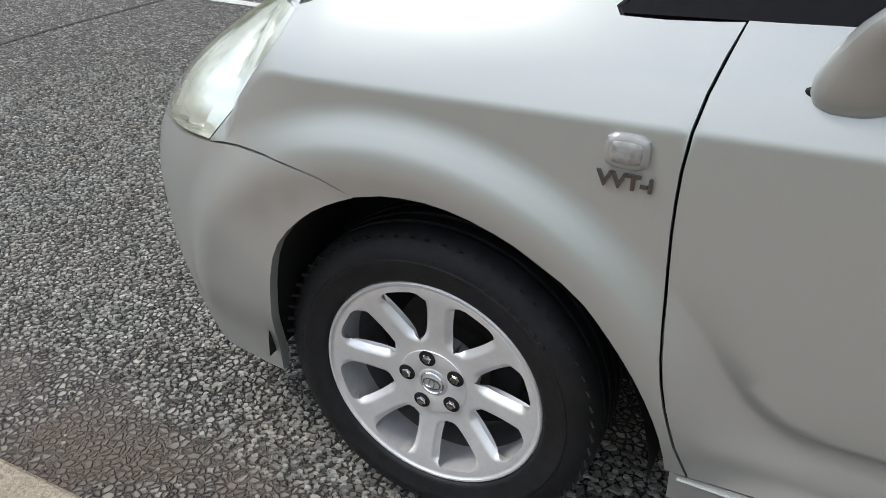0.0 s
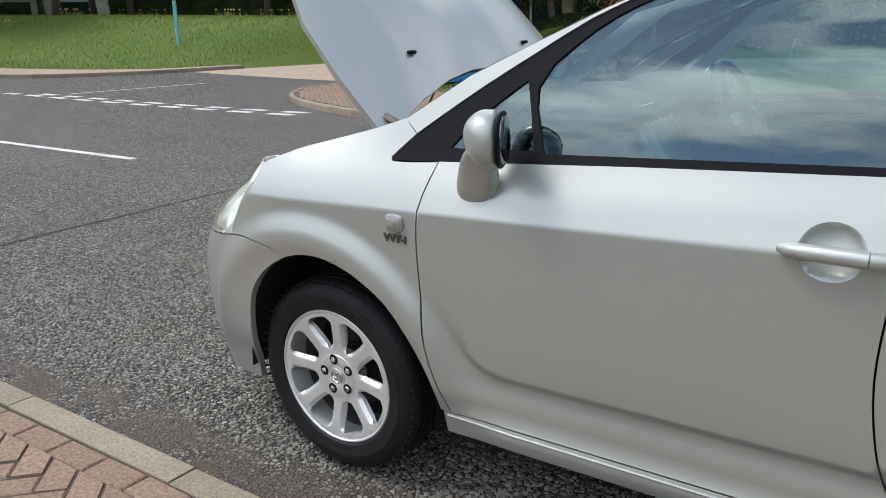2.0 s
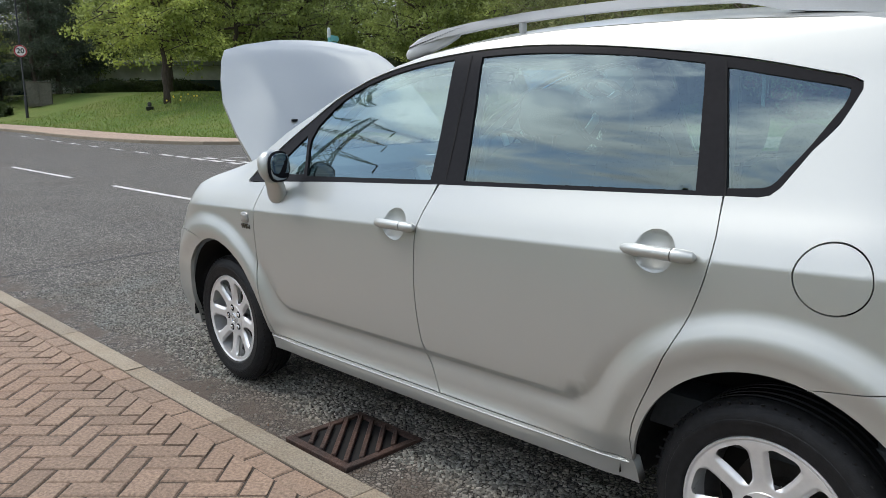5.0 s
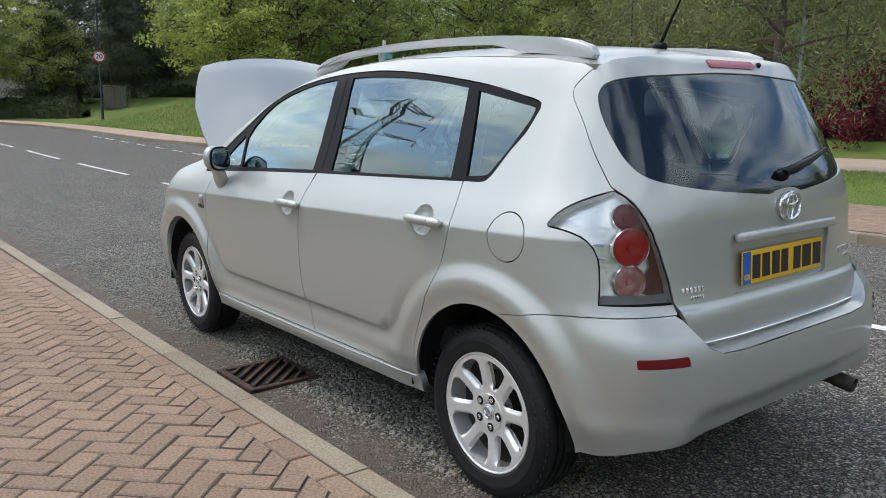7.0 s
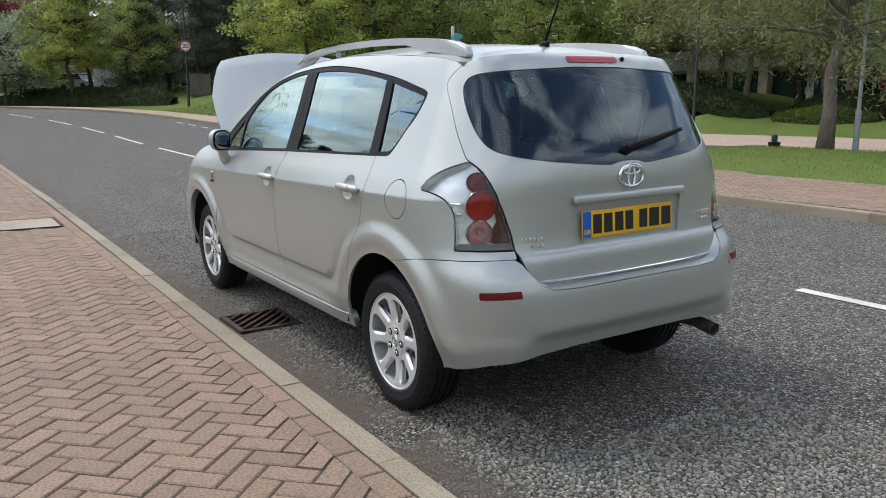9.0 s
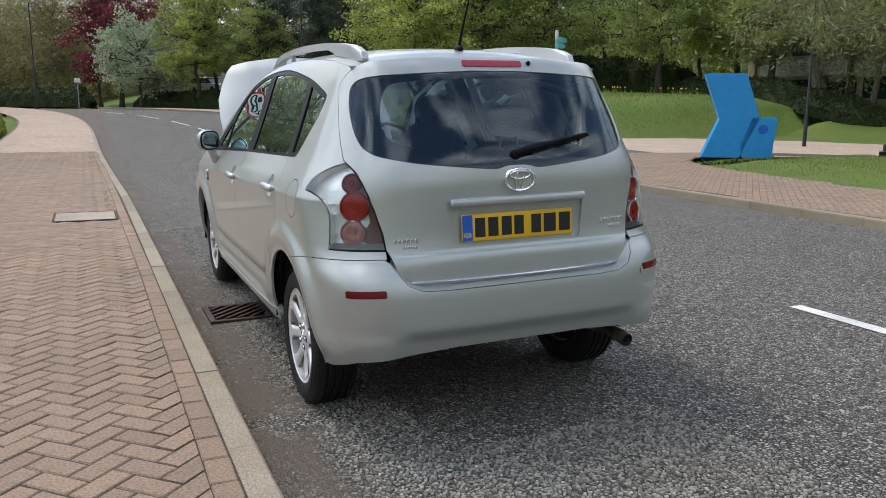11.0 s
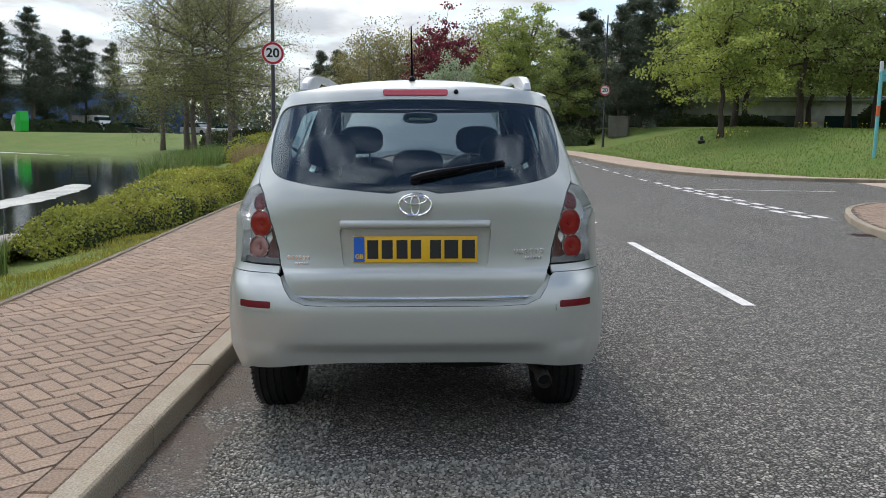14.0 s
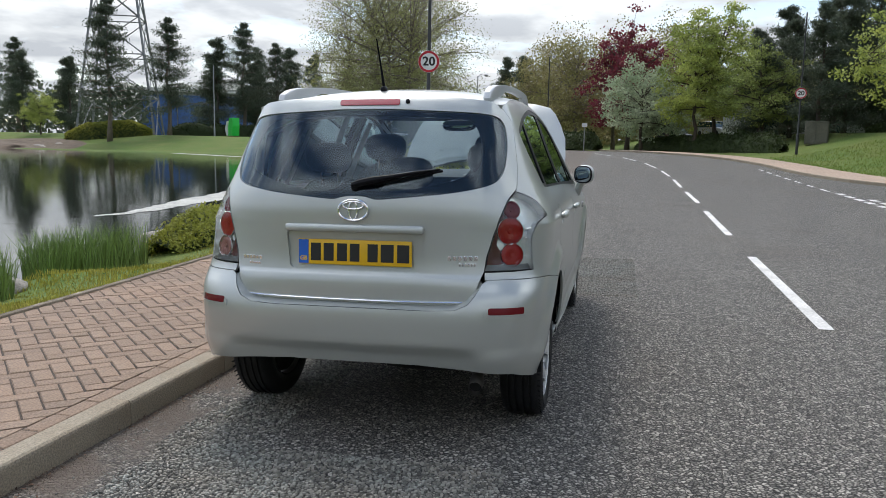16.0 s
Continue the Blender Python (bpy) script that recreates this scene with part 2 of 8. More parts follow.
BRICK_ISLE = mat("paving_brick_joined", (0.286, 0.193, 0.132), 0.85, scale=75, vary=0.42, bump=0.55, bump_scale=150, per="island", spread=(0.86, 1.12), second=(0.238, 0.174, 0.126), second_scale=0.7)
JOINT = mat("paving_joint", (0.075, 0.058, 0.044), 0.95, scale=40, vary=0.3, bump=0.5, bump_scale=120)
KERB = mat("kerb_stone", (0.29, 0.247, 0.183), 0.85, scale=110, vary=0.38, bump=0.5, bump_scale=150, per="object", spread=(0.85, 1.12), second=(0.25, 0.20, 0.14), second_scale=3.5)
PAINT_LINE = mat("road_paint", (0.72, 0.71, 0.68), 0.8, scale=45, vary=0.22, bump=0.6, bump_scale=75, second=(0.5, 0.49, 0.46), second_scale=2.5)
BARK = mat("bark", (0.075, 0.058, 0.046), 0.9, scale=14, vary=0.4, bump=1.0, bump_scale=22, stretch=(1, 1, 0.25))
BARK_PALE = mat("bark_pale", (0.165, 0.135, 0.108), 0.9, scale=14, vary=0.35, bump=0.8, bump_scale=22, stretch=(1, 1, 0.25))


def leaf_mat(name, base, second):
    m = mat(name, base, 0.6, scale=1.5, vary=0.25, per="island", second=second, second_scale=0.35, spec=0.25)
    n, l = m.node_tree.nodes, m.node_tree.links
    b = n["Principled BSDF"]
    tl, mx = n.new("ShaderNodeBsdfTranslucent"), n.new("ShaderNodeMixShader")
    mx.inputs["Fac"].default_value = 0.35
    l.new(b.inputs["Base Color"].links[0].from_socket, tl.inputs["Color"])
    l.new(b.outputs["BSDF"], mx.inputs[1])
    l.new(tl.outputs["BSDF"], mx.inputs[2])
    l.new(mx.outputs["Shader"], n["Material Output"].inputs["Surface"])
    return m


LEAF_LIME = leaf_mat("leaf_lime", (0.45, 0.50, 0.13), (0.18, 0.24, 0.06))
LEAF_MID = leaf_mat("leaf_mid", (0.34, 0.395, 0.115), (0.115, 0.16, 0.05))
LEAF_DARK = leaf_mat("leaf_conifer", (0.075, 0.100, 0.068), (0.095, 0.112, 0.075))
LEAF_PINE = leaf_mat("leaf_pine", (0.20, 0.245, 0.11), (0.25, 0.24, 0.10))
LEAF_RED = leaf_mat("leaf_copper", (0.20, 0.035, 0.05), (0.13, 0.028, 0.04))
LEAF_PALE = leaf_mat("leaf_blossom", (0.42, 0.47, 0.33), (0.25, 0.33, 0.18))
LEAF_WILLOW = leaf_mat("leaf_willow", (0.30, 0.32, 0.12), (0.22, 0.22, 0.10))
LEAF_TAN = leaf_mat("leaf_tan", (0.30, 0.26, 0.12), (0.22, 0.22, 0.08))
LEAF_HEDGE = leaf_mat("leaf_hedge", (0.34, 0.34, 0.06), (0.17, 0.20, 0.04))
LEAF_HEDGE_M = leaf_mat("leaf_hedge_mid", (0.14, 0.17, 0.04), (0.09, 0.12, 0.03))
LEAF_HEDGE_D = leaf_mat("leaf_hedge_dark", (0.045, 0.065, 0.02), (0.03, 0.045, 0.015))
STALK = leaf_mat("dry_stalk", (0.34, 0.25, 0.13), (0.25, 0.19, 0.10))

# ---- mesh helpers ----


def mesh_from(name, verts, faces, material, smooth=False):
    me = bpy.data.meshes.new(name)
    me.from_pydata([tuple(v) for v in verts], [], faces)
    if material:
        me.materials.append(material)
    if smooth:
        me.polygons.foreach_set("use_smooth", [True] * len(me.polygons))
    me.update()
    return me


def thing(name, label, category, kind="", group="", m=None):
    ob = tagged(new(name), label, category, group, kind)
    if m is not None:
        ob.matrix_world = m
    return ob


def add(name, data, parent=None, label=""):
    """A mesh as one object, under a thing or a part."""
    ob = new(name, data)
    if parent is not None:
        ob.parent = parent
    return tagged(ob, label)


def part(name, bm, material, parent=None, label="", smooth=True):
    """Links a bmesh as one mesh object under a thing or a part."""
    me = bpy.data.meshes.new(name)
    bmesh.ops.recalc_face_normals(bm, faces=bm.faces)
    bm.to_mesh(me)
    bm.free()
    if material:
        me.materials.append(material)
    if smooth:
        me.polygons.foreach_set("use_smooth", [True] * len(me.polygons))
        me.set_sharp_from_angle(angle=radians(38))
    return add(name, me, parent, label)


def bm_box(sx, sy, sz, m=None, bevel=0.0, seg=2, bm=None):
    own = bm or bmesh.new()
    r = bmesh.ops.create_cube(own, size=1.0, matrix=(m or Matrix.Identity(4)) @ Matrix.Diagonal((sx, sy, sz, 1)))
    if bevel:
        es = list({e for v in r["verts"] for e in v.link_edges})
        bmesh.ops.bevel(own, geom=es, offset=bevel, segments=seg, profile=0.5, affect="EDGES")
    return own


def bm_lathe(profile, seg=48, m=None, bm=None, close=True):
    """Turns (radius, height) points round z."""
    own = bm or bmesh.new()
    m = m or Matrix.Identity(4)
    rings = []
    for r, z in profile:
        if r < 1e-6:
            rings.append([own.verts.new(m @ Vector((0, 0, z)))])
        else:
            rings.append([own.verts.new(m @ Vector((r * math.cos(a), r * math.sin(a), z))) for a in [2 * math.pi * i / seg for i in range(seg)]])
    for a, b in zip(rings, rings[1:]):
        for i in range(seg):
            j = (i + 1) % seg
            q = [a[i % len(a)], a[j % len(a)], b[j % len(b)], b[i % len(b)]]
            q = list(dict.fromkeys(q))
            if len(q) > 2:
                own.faces.new(q)
    return own


def bm_tube(path, radius, seg=10, bm=None, caps=True, flat=1.0):
    """A tube along points; radius a number or one a point; flat squeezes it."""
    own = bm or bmesh.new()
    pts = [Vector(p) for p in path]
    rad = radius if isinstance(radius, (list, tuple)) else [radius] * len(pts)
    rings, ref = [], None
    for i, p in enumerate(pts):
        d = (pts[min(i + 1, len(pts) - 1)] - pts[max(i - 1, 0)]).normalized()
        if ref is None:
            ref = Vector((0, 0, 1)) if abs(d.z) < 0.9 else Vector((1, 0, 0))
        s = d.cross(ref).normalized()
        u = s.cross(d).normalized()
        ref = u
        rings.append([own.verts.new(p + rad[i] * (math.cos(a) * s + flat * math.sin(a) * u)) for a in [2 * math.pi * k / seg for k in range(seg)]])
    for a, b in zip(rings, rings[1:]):
        for k in range(seg):
            j = (k + 1) % seg
            own.faces.new((a[k], a[j], b[j], b[k]))
    if caps:
        own.faces.new(rings[0][::-1])
        own.faces.new(rings[-1])
    return own


def bm_prism(poly, depth, m=None, bm=None, bevel=0.0):
    """A flat outline in x, y pulled up along z."""
    own = bm or bmesh.new()
    m = m or Matrix.Identity(4)
    lo = [own.verts.new(m @ Vector((x, y, 0))) for x, y in poly]
    hi = [own.verts.new(m @ Vector((x, y, depth))) for x, y in poly]
    own.faces.new(lo[::-1])
    top = own.faces.new(hi)
    k = len(poly)
    for i in range(k):
        own.faces.new((lo[i], lo[(i + 1) % k], hi[(i + 1) % k], hi[i]))
    if bevel:
        bmesh.ops.bevel(own, geom=list(top.edges), offset=bevel, segments=2, profile=0.5, affect="EDGES")
    return own


def text_mesh(body, size, depth, material, bold=0.0):
    c = bpy.data.curves.new("lettering", "FONT")
    c.offset = bold
    c.body, c.size, c.extrude, c.align_x, c.align_y = body, size, depth, "CENTER", "CENTER"
    tmp = bpy.data.objects.new("lettering", c)
    scene.collection.objects.link(tmp)
    dg = bpy.context.evaluated_depsgraph_get()
    me = bpy.data.meshes.new_from_object(tmp.evaluated_get(dg))
    bpy.data.objects.remove(tmp)
    bpy.data.curves.remove(c)
    me.materials.clear()
    me.materials.append(material)
    return me


def smooth_step(a, b, x):
    t = min(max((x - a) / (b - a), 0.0), 1.0)
    return t * t * (3 - 2 * t)


def smooth_table(table, x):
    """A curve through (x, y) points with no overshoot and no kinks."""
    if x <= table[0][0]:
        return table[0][1]
    if x >= table[-1][0]:
        return table[-1][1]
    k = 0
    while table[k + 1][0] < x:
        k += 1
    def slope(i):
        if i == 0 or i == len(table) - 1:
            j = 0 if i == 0 else i - 1
            return (table[j + 1][1] - table[j][1]) / (table[j + 1][0] - table[j][0])
        a = (table[i][1] - table[i - 1][1]) / (table[i][0] - table[i - 1][0])
        b = (table[i + 1][1] - table[i][1]) / (table[i + 1][0] - table[i][0])
        return 0.0 if a * b <= 0 else 2 * a * b / (a + b)
    (x0, y0), (x1, y1) = table[k], table[k + 1]
    d, t = x1 - x0, (x - x0) / (x1 - x0)
    return (2 * t**3 - 3 * t**2 + 1) * y0 + (t**3 - 2 * t**2 + t) * d * slope(k) + (-2 * t**3 + 3 * t**2) * y1 + (t**3 - t**2) * d * slope(k + 1)


def inside(p, poly):
    x, y, hit = p[0], p[1], False
    for (x0, y0), (x1, y1) in zip(poly, poly[1:] + poly[:1]):
        if (y0 > y) != (y1 > y) and x < (x1 - x0) * (y - y0) / (y1 - y0) + x0:
            hit = not hit
    return hit


def resample(poly, step, closed=True):
    out = []
    ends = zip(poly, poly[1:] + poly[:1]) if closed else zip(poly, poly[1:])
    for (x0, y0), (x1, y1) in ends:
        k = max(1, int(math.hypot(x1 - x0, y1 - y0) / step + 0.5))
        out += [(x0 + (x1 - x0) * i / k, y0 + (y1 - y0) * i / k) for i in range(k)]
    return out if closed else out + [poly[-1]]


def rounded(poly, radius, seg=4, only=None):
    """Rounds the corners of an outline."""
    out = []
    k = len(poly)
    for i in range(k):
        p, a, b = Vector(poly[i]), Vector(poly[i - 1]), Vector(poly[(i + 1) % k])
        if only is not None and i not in only:
            out.append(tuple(p))
            continue
        r = min(radius, 0.45 * (a - p).length, 0.45 * (b - p).length)
        q0, q1 = p + (a - p).normalized() * r, p + (b - p).normalized() * r
        for s in range(seg + 1):
            t = s / seg
            out.append(tuple((1 - t) ** 2 * q0 + 2 * t * (1 - t) * p + t * t * q1))
    return out


def curve2(points, step=0.04):
    """A smooth open line through points (Catmull-Rom)."""
    out = []
    p = [Vector(q) for q in points]
    p = [2 * p[0] - p[1]] + p + [2 * p[-1] - p[-2]]
    for i in range(1, len(p) - 2):
        a, b, c, d = p[i - 1], p[i], p[i + 1], p[i + 2]
        k = max(1, int((c - b).length / step))
        for s in range(k):
            t = s / k
            out.append(tuple(0.5 * (2 * b + (c - a) * t + (2 * a - 5 * b + 4 * c - d) * t * t + (3 * b - a - 3 * c + d) * t**3)))
    return out + [tuple(points[-1])]


def offset_poly(poly, d):
    """Moves an outline inwards by d."""
    area = sum(x0 * y1 - x1 * y0 for (x0, y0), (x1, y1) in zip(poly, poly[1:] + poly[:1]))
    s = 1 if area > 0 else -1
    out = []
    for i, p in enumerate(poly):
        a, b = Vector(poly[i - 1]), Vector(poly[(i + 1) % len(poly)])
        t1, t2 = (Vector(p) - a).normalized(), (b - Vector(p)).normalized()
        nn = Vector((-(t1.y + t2.y), t1.x + t2.x))
        if nn.length < 1e-6:
            nn = Vector((-t1.y, t1.x))
        nn.normalize()
        out.append(tuple(Vector(p) + nn * d * s))
    return out


def clip_low(poly, side):
    """The part of a convex outline for which side(p) > 0."""
    out = []
    for a, b in zip(poly, poly[1:] + poly[:1]):
        da, db = side(a), side(b)
        if da > 0:
            out.append(a)
        if (da > 0) != (db > 0):
            t = da / (da - db)
            out.append((a[0] + (b[0] - a[0]) * t, a[1] + (b[1] - a[1]) * t))
    return out


from mathutils.geometry import delaunay_2d_cdt


def sheet(name, poly, surf, material, parent=None, label="", holes=(), step=0.035, gap=0.0022, depth=0.012, sink=0.0, flip=False, lines=(), lean=0.0, bow=None):
    """A panel of a curved surface surf(a, b) -> Vector, cut to an outline in (a, b), with its edges turned in by depth."""
    outer = offset_poly(resample(list(poly), step), gap)
    inner = [offset_poly(resample(list(h), step), -gap) for h in holes]
    loops = [outer] + inner
    pts, edges = [], []
    for lp in loops:
        k0 = len(pts)
        pts += lp
        edges += [(k0 + i, k0 + (i + 1) % len(lp)) for i in range(len(lp))]
    x0, x1, y0, y1 = min(p[0] for p in outer), max(p[0] for p in outer), min(p[1] for p in outer), max(p[1] for p in outer)
    edge_pts = np.array(pts)
    for q in lines:
        if x0 < q[0] < x1 and y0 < q[1] < y1 and inside(q, outer) and not any(inside(q, h) for h in inner):
            if np.min((edge_pts[:, 0] - q[0]) ** 2 + (edge_pts[:, 1] - q[1]) ** 2) > 0.004 ** 2:
                pts.append((float(q[0]), float(q[1])))
    bx = np.array(pts)
    xs = [p[0] for p in outer]
    ys = [p[1] for p in outer]
    row = 0
    y = min(ys) + step * 0.5
    while y < max(ys):
        x = min(xs) + step * (0.5 if row % 2 else 1.0)
        while x < max(xs):
            if inside((x, y), outer) and not any(inside((x, y), h) for h in inner):
                if np.min((bx[:, 0] - x) ** 2 + (bx[:, 1] - y) ** 2) > (0.6 * step) ** 2:
                    pts.append((x, y))
            x += step
        y += step * 0.87
        row += 1
    v2, _, f2, *_ = delaunay_2d_cdt([Vector(p) for p in pts], edges, [], 0, 1e-6)
    faces = []
    for f in f2:
        c = sum((v2[i] for i in f), Vector((0, 0))) / 3
        if inside(c, outer) and not any(inside(c, h) for h in inner):
            faces.append(tuple(f))
    e = 0.004
    pos, nor = [], []
    for v in v2:
        p = surf(v.x, v.y)
        d1 = surf(v.x + e, v.y) - surf(v.x - e, v.y)
        d2 = surf(v.x, v.y + e) - surf(v.x, v.y - e)
        nn = d1.cross(d2)
        nn.normalize()
        if flip:
            nn = -nn
        pos.append(p - nn * sink)
        if lean:
            nn = Matrix.Rotation(radians(lean), 3, "Z") @ nn
        if bow:
            # bowed panes: the normal dips low on the pane and lifts towards its top
            nn = Matrix.Rotation(radians(math.copysign(float(np.interp(p.z, bow[0], bow[1])), -nn.y)), 3, "X") @ nn
        nor.append(nn)
    if faces:
        f = faces[len(faces) // 2]
        if (pos[f[1]] - pos[f[0]]).cross(pos[f[2]] - pos[f[0]]).dot(nor[f[0]]) < 0:
            faces = [g[::-1] for g in faces]
    if depth:
        use = {}
        for f in faces:
            for a, b in ((f[0], f[1]), (f[1], f[2]), (f[2], f[0])):
                use[(a, b)] = use.get((a, b), 0) + 1
        rim = [(a, b) for a, b in use if (b, a) not in use]
        made = {}
        for a, b in rim:
            for i in (a, b):
                if i not in made:
                    made[i] = (len(pos), len(pos) + 1)
                    pos.append(pos[i])
                    nor.append(nor[i])
                    pos.append(pos[i] - nor[i] * depth)
                    nor.append(nor[i])
            side = (pos[b] - pos[a]).cross(nor[a]).normalized() * (1 if depth > 0 else -1)
            for i in (a, b):
                nor[made[i][0]] = side
                nor[made[i][1]] = side
            faces.append((made[b][0], made[a][0], made[a][1], made[b][1]))
    me = mesh_from(name, pos, faces, material, True)
    me.normals_split_custom_set_from_vertices([tuple(v) for v in nor])
    return add(name, me, parent, label)

# ---- the lie of the land ----
CROWN = 0.055


def rise(x):
    return 1.2 * smooth_step(-8, -60, x)


def road_z(x, y):
    camber = max(0.0, 1 - ((y - 2.75) / 3.87) ** 2)
    return rise(x) + CROWN * camber * smooth_step(-26, -12, x)


KERB_S = [(40, -1.12), (0, -1.12), (-8, -1.17), (-16, -1.3), (-29, -1.45), (-39, -2.2), (-48, -4.0), (-58, -7.6), (-70, -13.5), (-90, -27)]
BACK_S = [(40, -2.3), (20, -2.55), (8, -2.82), (2.1, -3.0), (-1, -3.15), (-4.5, -3.4), (-8.6, -3.65), (-16, -4.0), (-30, -4.15), (-38, -4.9), (-45, -6.6), (-54, -10.2), (-66, -16.5), (-86, -30)]
KERB_N = [(9, 6.57), (2, 6.59), (-4, 6.8), (-5.8, 7.1), (-7.8, 7.85), (-9.7, 8.8), (-11, 9.8), (-12, 11.2), (-12.3, 12.4), (-12, 14.5), (-11.2, 17), (-9, 18.6), (-4, 19.6), (40, 20.5)]
LAWN_N = [(40, 9.7), (0, 9.9), (-3, 10.1), (-5.4, 10.5), (-7.8, 11.2), (-9.6, 12.3), (-10.3, 13.4), (-10.4, 15.0), (-9.4, 17.0), (-7.5, 18.0), (-4, 18.6), (40, 19.4)]
KERB_W = [(40, 31), (-6, 30), (-13, 28.5), (-18, 25.5), (-20.6, 21.5), (-21.1, 17.5), (-21.3, 14.2), (-22.2, 11.6), (-24, 10.0), (-27, 9.0), (-31, 8.4), (-36, 8.1), (-42, 7.2), (-48, 5.4), (-56, 1.6), (-66, -4.6), (-86, -19)]
LAWN_W = [(40, 31.2), (-6, 30.3), (-13.2, 28.8), (-18.3, 25.8), (-21.0, 21.6), (-21.6, 17.5), (-22.0, 14.6), (-23.6, 13.0), (-25.6, 12.0), (-28, 11.2), (-31.5, 10.6), (-36, 10.2), (-42.6, 9.2), (-49, 7.3), (-57, 3.5), (-67, -2.8), (-87, -17)]


def at_x(line, x):
    pts = sorted(line)
    return float(np.interp(x, [p[0] for p in pts], [p[1] for p in pts]))


def mound(x, y):
    """The lawn bank beyond the junction."""
    m = 1.75 * smooth_step(13, 24, y - 0.25 * (x + 30)) * smooth_step(-19, -27, x) * smooth_step(70, 40, y)
    m += 0.20 * smooth_step(10.6, 13.5, y) * smooth_step(18.4, 17.5, y) * smooth_step(-10.0, -8.4, x)
    return m + 0.6 * smooth_step(31.0, 33.5, y) * smooth_step(-27, -19, x) * smooth_step(60, 42, y)


POND = [(9, -5.6), (3, -5.3), (-2, -5.2), (-5, -5.5), (-9, -6.2), (-14, -7.4), (-22, -9.4), (-32, -10.9), (-39.5, -12.3), (-43, -16.2), (-49, -21.8), (-53.5, -27.2), (-55.5, -34), (-55.5, -41), (-56, -49), (-57, -58), (-52, -72), (-40, -84), (-22, -80), (-8, -72), (14, -66), (30, -50), (34, -30), (24, -12)]
POND = curve2(POND + [POND[0]], 2.0)[:-1]
_pond = np.array(POND)


def water_z(x):
    """The water lies level while the road falls gently away from it."""
    return -0.38 - 0.012 * x



def pond_depth(x, y):
    """Metres from the shore, positive in the water."""
    d = math.sqrt(float(np.min((_pond[:, 0] - x) ** 2 + (_pond[:, 1] - y) ** 2)))
    return d if inside((x, y), POND) else -d


def land_z(x, y):
    base = rise(x) * smooth_step(-30, -8, y)
    d = pond_depth(x, y)
    if y < -1.5:
        base += 0.09 * smooth_step(-8, -2.0, y)
        shore = water_z(x) + 0.05 + 0.10 * max(-d, 0) if d < 0 else water_z(x) + 0.05 - 0.5 * smooth_step(0, 4, d)
        k = smooth_step(0.2, 3.2, -d)
        far = max(smooth_step(-40, -60, y), smooth_step(-42, -56, x) * smooth_step(-14, -27, y))
        base = base + far * 1.9 * smooth_step(0, 17, -d)
        base = shore * (1 - k) + base * k
    return base + mound(x, y)


# the ground, one sheet out to the horizon, sunk under roads and pavements
def build_ground():
    def axis(lo, a, b, hi, fine, k):
        core = list(np.arange(a, b + 1e-6, fine))
        left = [a - (a - lo) * (i / k) ** 2.5 for i in range(k, 0, -1)]
        right = [b + (hi - b) * (i / k) ** 2.5 for i in range(1, k + 1)]
        return left + core + right
    xs = axis(-1500, -90, 30, 1500, 1.0, 16)
    ys = axis(-1500, -90, 60, 1500, 1.0, 16)
    verts, faces = [], []
    for y in ys:
        for x in xs:
            z = land_z(x, y) if abs(x) < 200 and abs(y) < 200 else rise(x) + (1.3 if y > 60 else 0.9) * smooth_step(60, 200, max(abs(x), abs(y)))
            if abs(x) < 95 and -30 < y < 35:
                south = at_x(BACK_S, x) + 0.3
                if x > -24:
                    road = (at_x(BACK_S, x) < y < at_x(LAWN_N[:6], x)) if x > -9 else y > south
                    if -22.5 < x <= -9:
                        road = south < y < 30
                    lot = 17.5 < y < 31 and x > -22.5 and not (x > -8 and y < 18.2)
                    if road or lot:
                        z = rise(x) - 0.10
                else:
                    if south - 0.3 < y < at_x(LAWN_W[8:], x) - 0.2:
                        z = rise(x) - 0.10
            verts.append((x, y, z))
    w = len(xs)
    for j in range(len(ys) - 1):
        for i in range(w - 1):
            faces.append((j * w + i, j * w + i + 1, (j + 1) * w + i + 1, (j + 1) * w + i))
    ob = add("ground", mesh_from("ground", verts, faces, GRASS, True))
    return tagged(ob, "mown green lawn and rough grass banks", "ground", kind="structure")


build_ground()


def flat_patch(name, poly, zfun, material, label, category, step=0.5, lift=0.0, kind="structure"):
    """A sheet over an outline in plan, laid on zfun."""
    ob = sheet(name, poly, lambda x, y: Vector((x, y, zfun(x, y) + lift)), material, None, "", step=step, gap=0.0, depth=0.0)
    return tagged(ob, label, category, kind=kind)


road_poly = [(40, -1.12)] + KERB_S[1:] + list(reversed(KERB_W[6:])) + [(-21.2, 15.2), (-11.9, 14.4)] + list(reversed(KERB_N[:9])) + [(40, 6.55)]
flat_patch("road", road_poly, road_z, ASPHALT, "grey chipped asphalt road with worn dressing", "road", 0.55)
PAVED = mat("paving_far", (0.37, 0.27, 0.20), 0.9, scale=9, vary=0.3, bump=0.3, bump_scale=30, second=(0.31, 0.235, 0.18), second_scale=0.6)
DRIVE = mat("paving_drive", (0.40, 0.30, 0.225), 0.9, scale=9, vary=0.25, bump=0.3, bump_scale=30, second=(0.33, 0.26, 0.205), second_scale=0.6)
drive_poly = [(-11.9, 14.4), (-21.2, 15.2)] + [p for p in reversed(KERB_W[:6])] + list(reversed(KERB_N[9:]))
flat_patch("driveway", drive_poly, lambda x, y: rise(x), DRIVE, "block paved side entrance, pinkish grey and worn", "driveway", 1.0)

# pavements: a bedding sheet with kerb stones along it
PAVE_H = 0.12


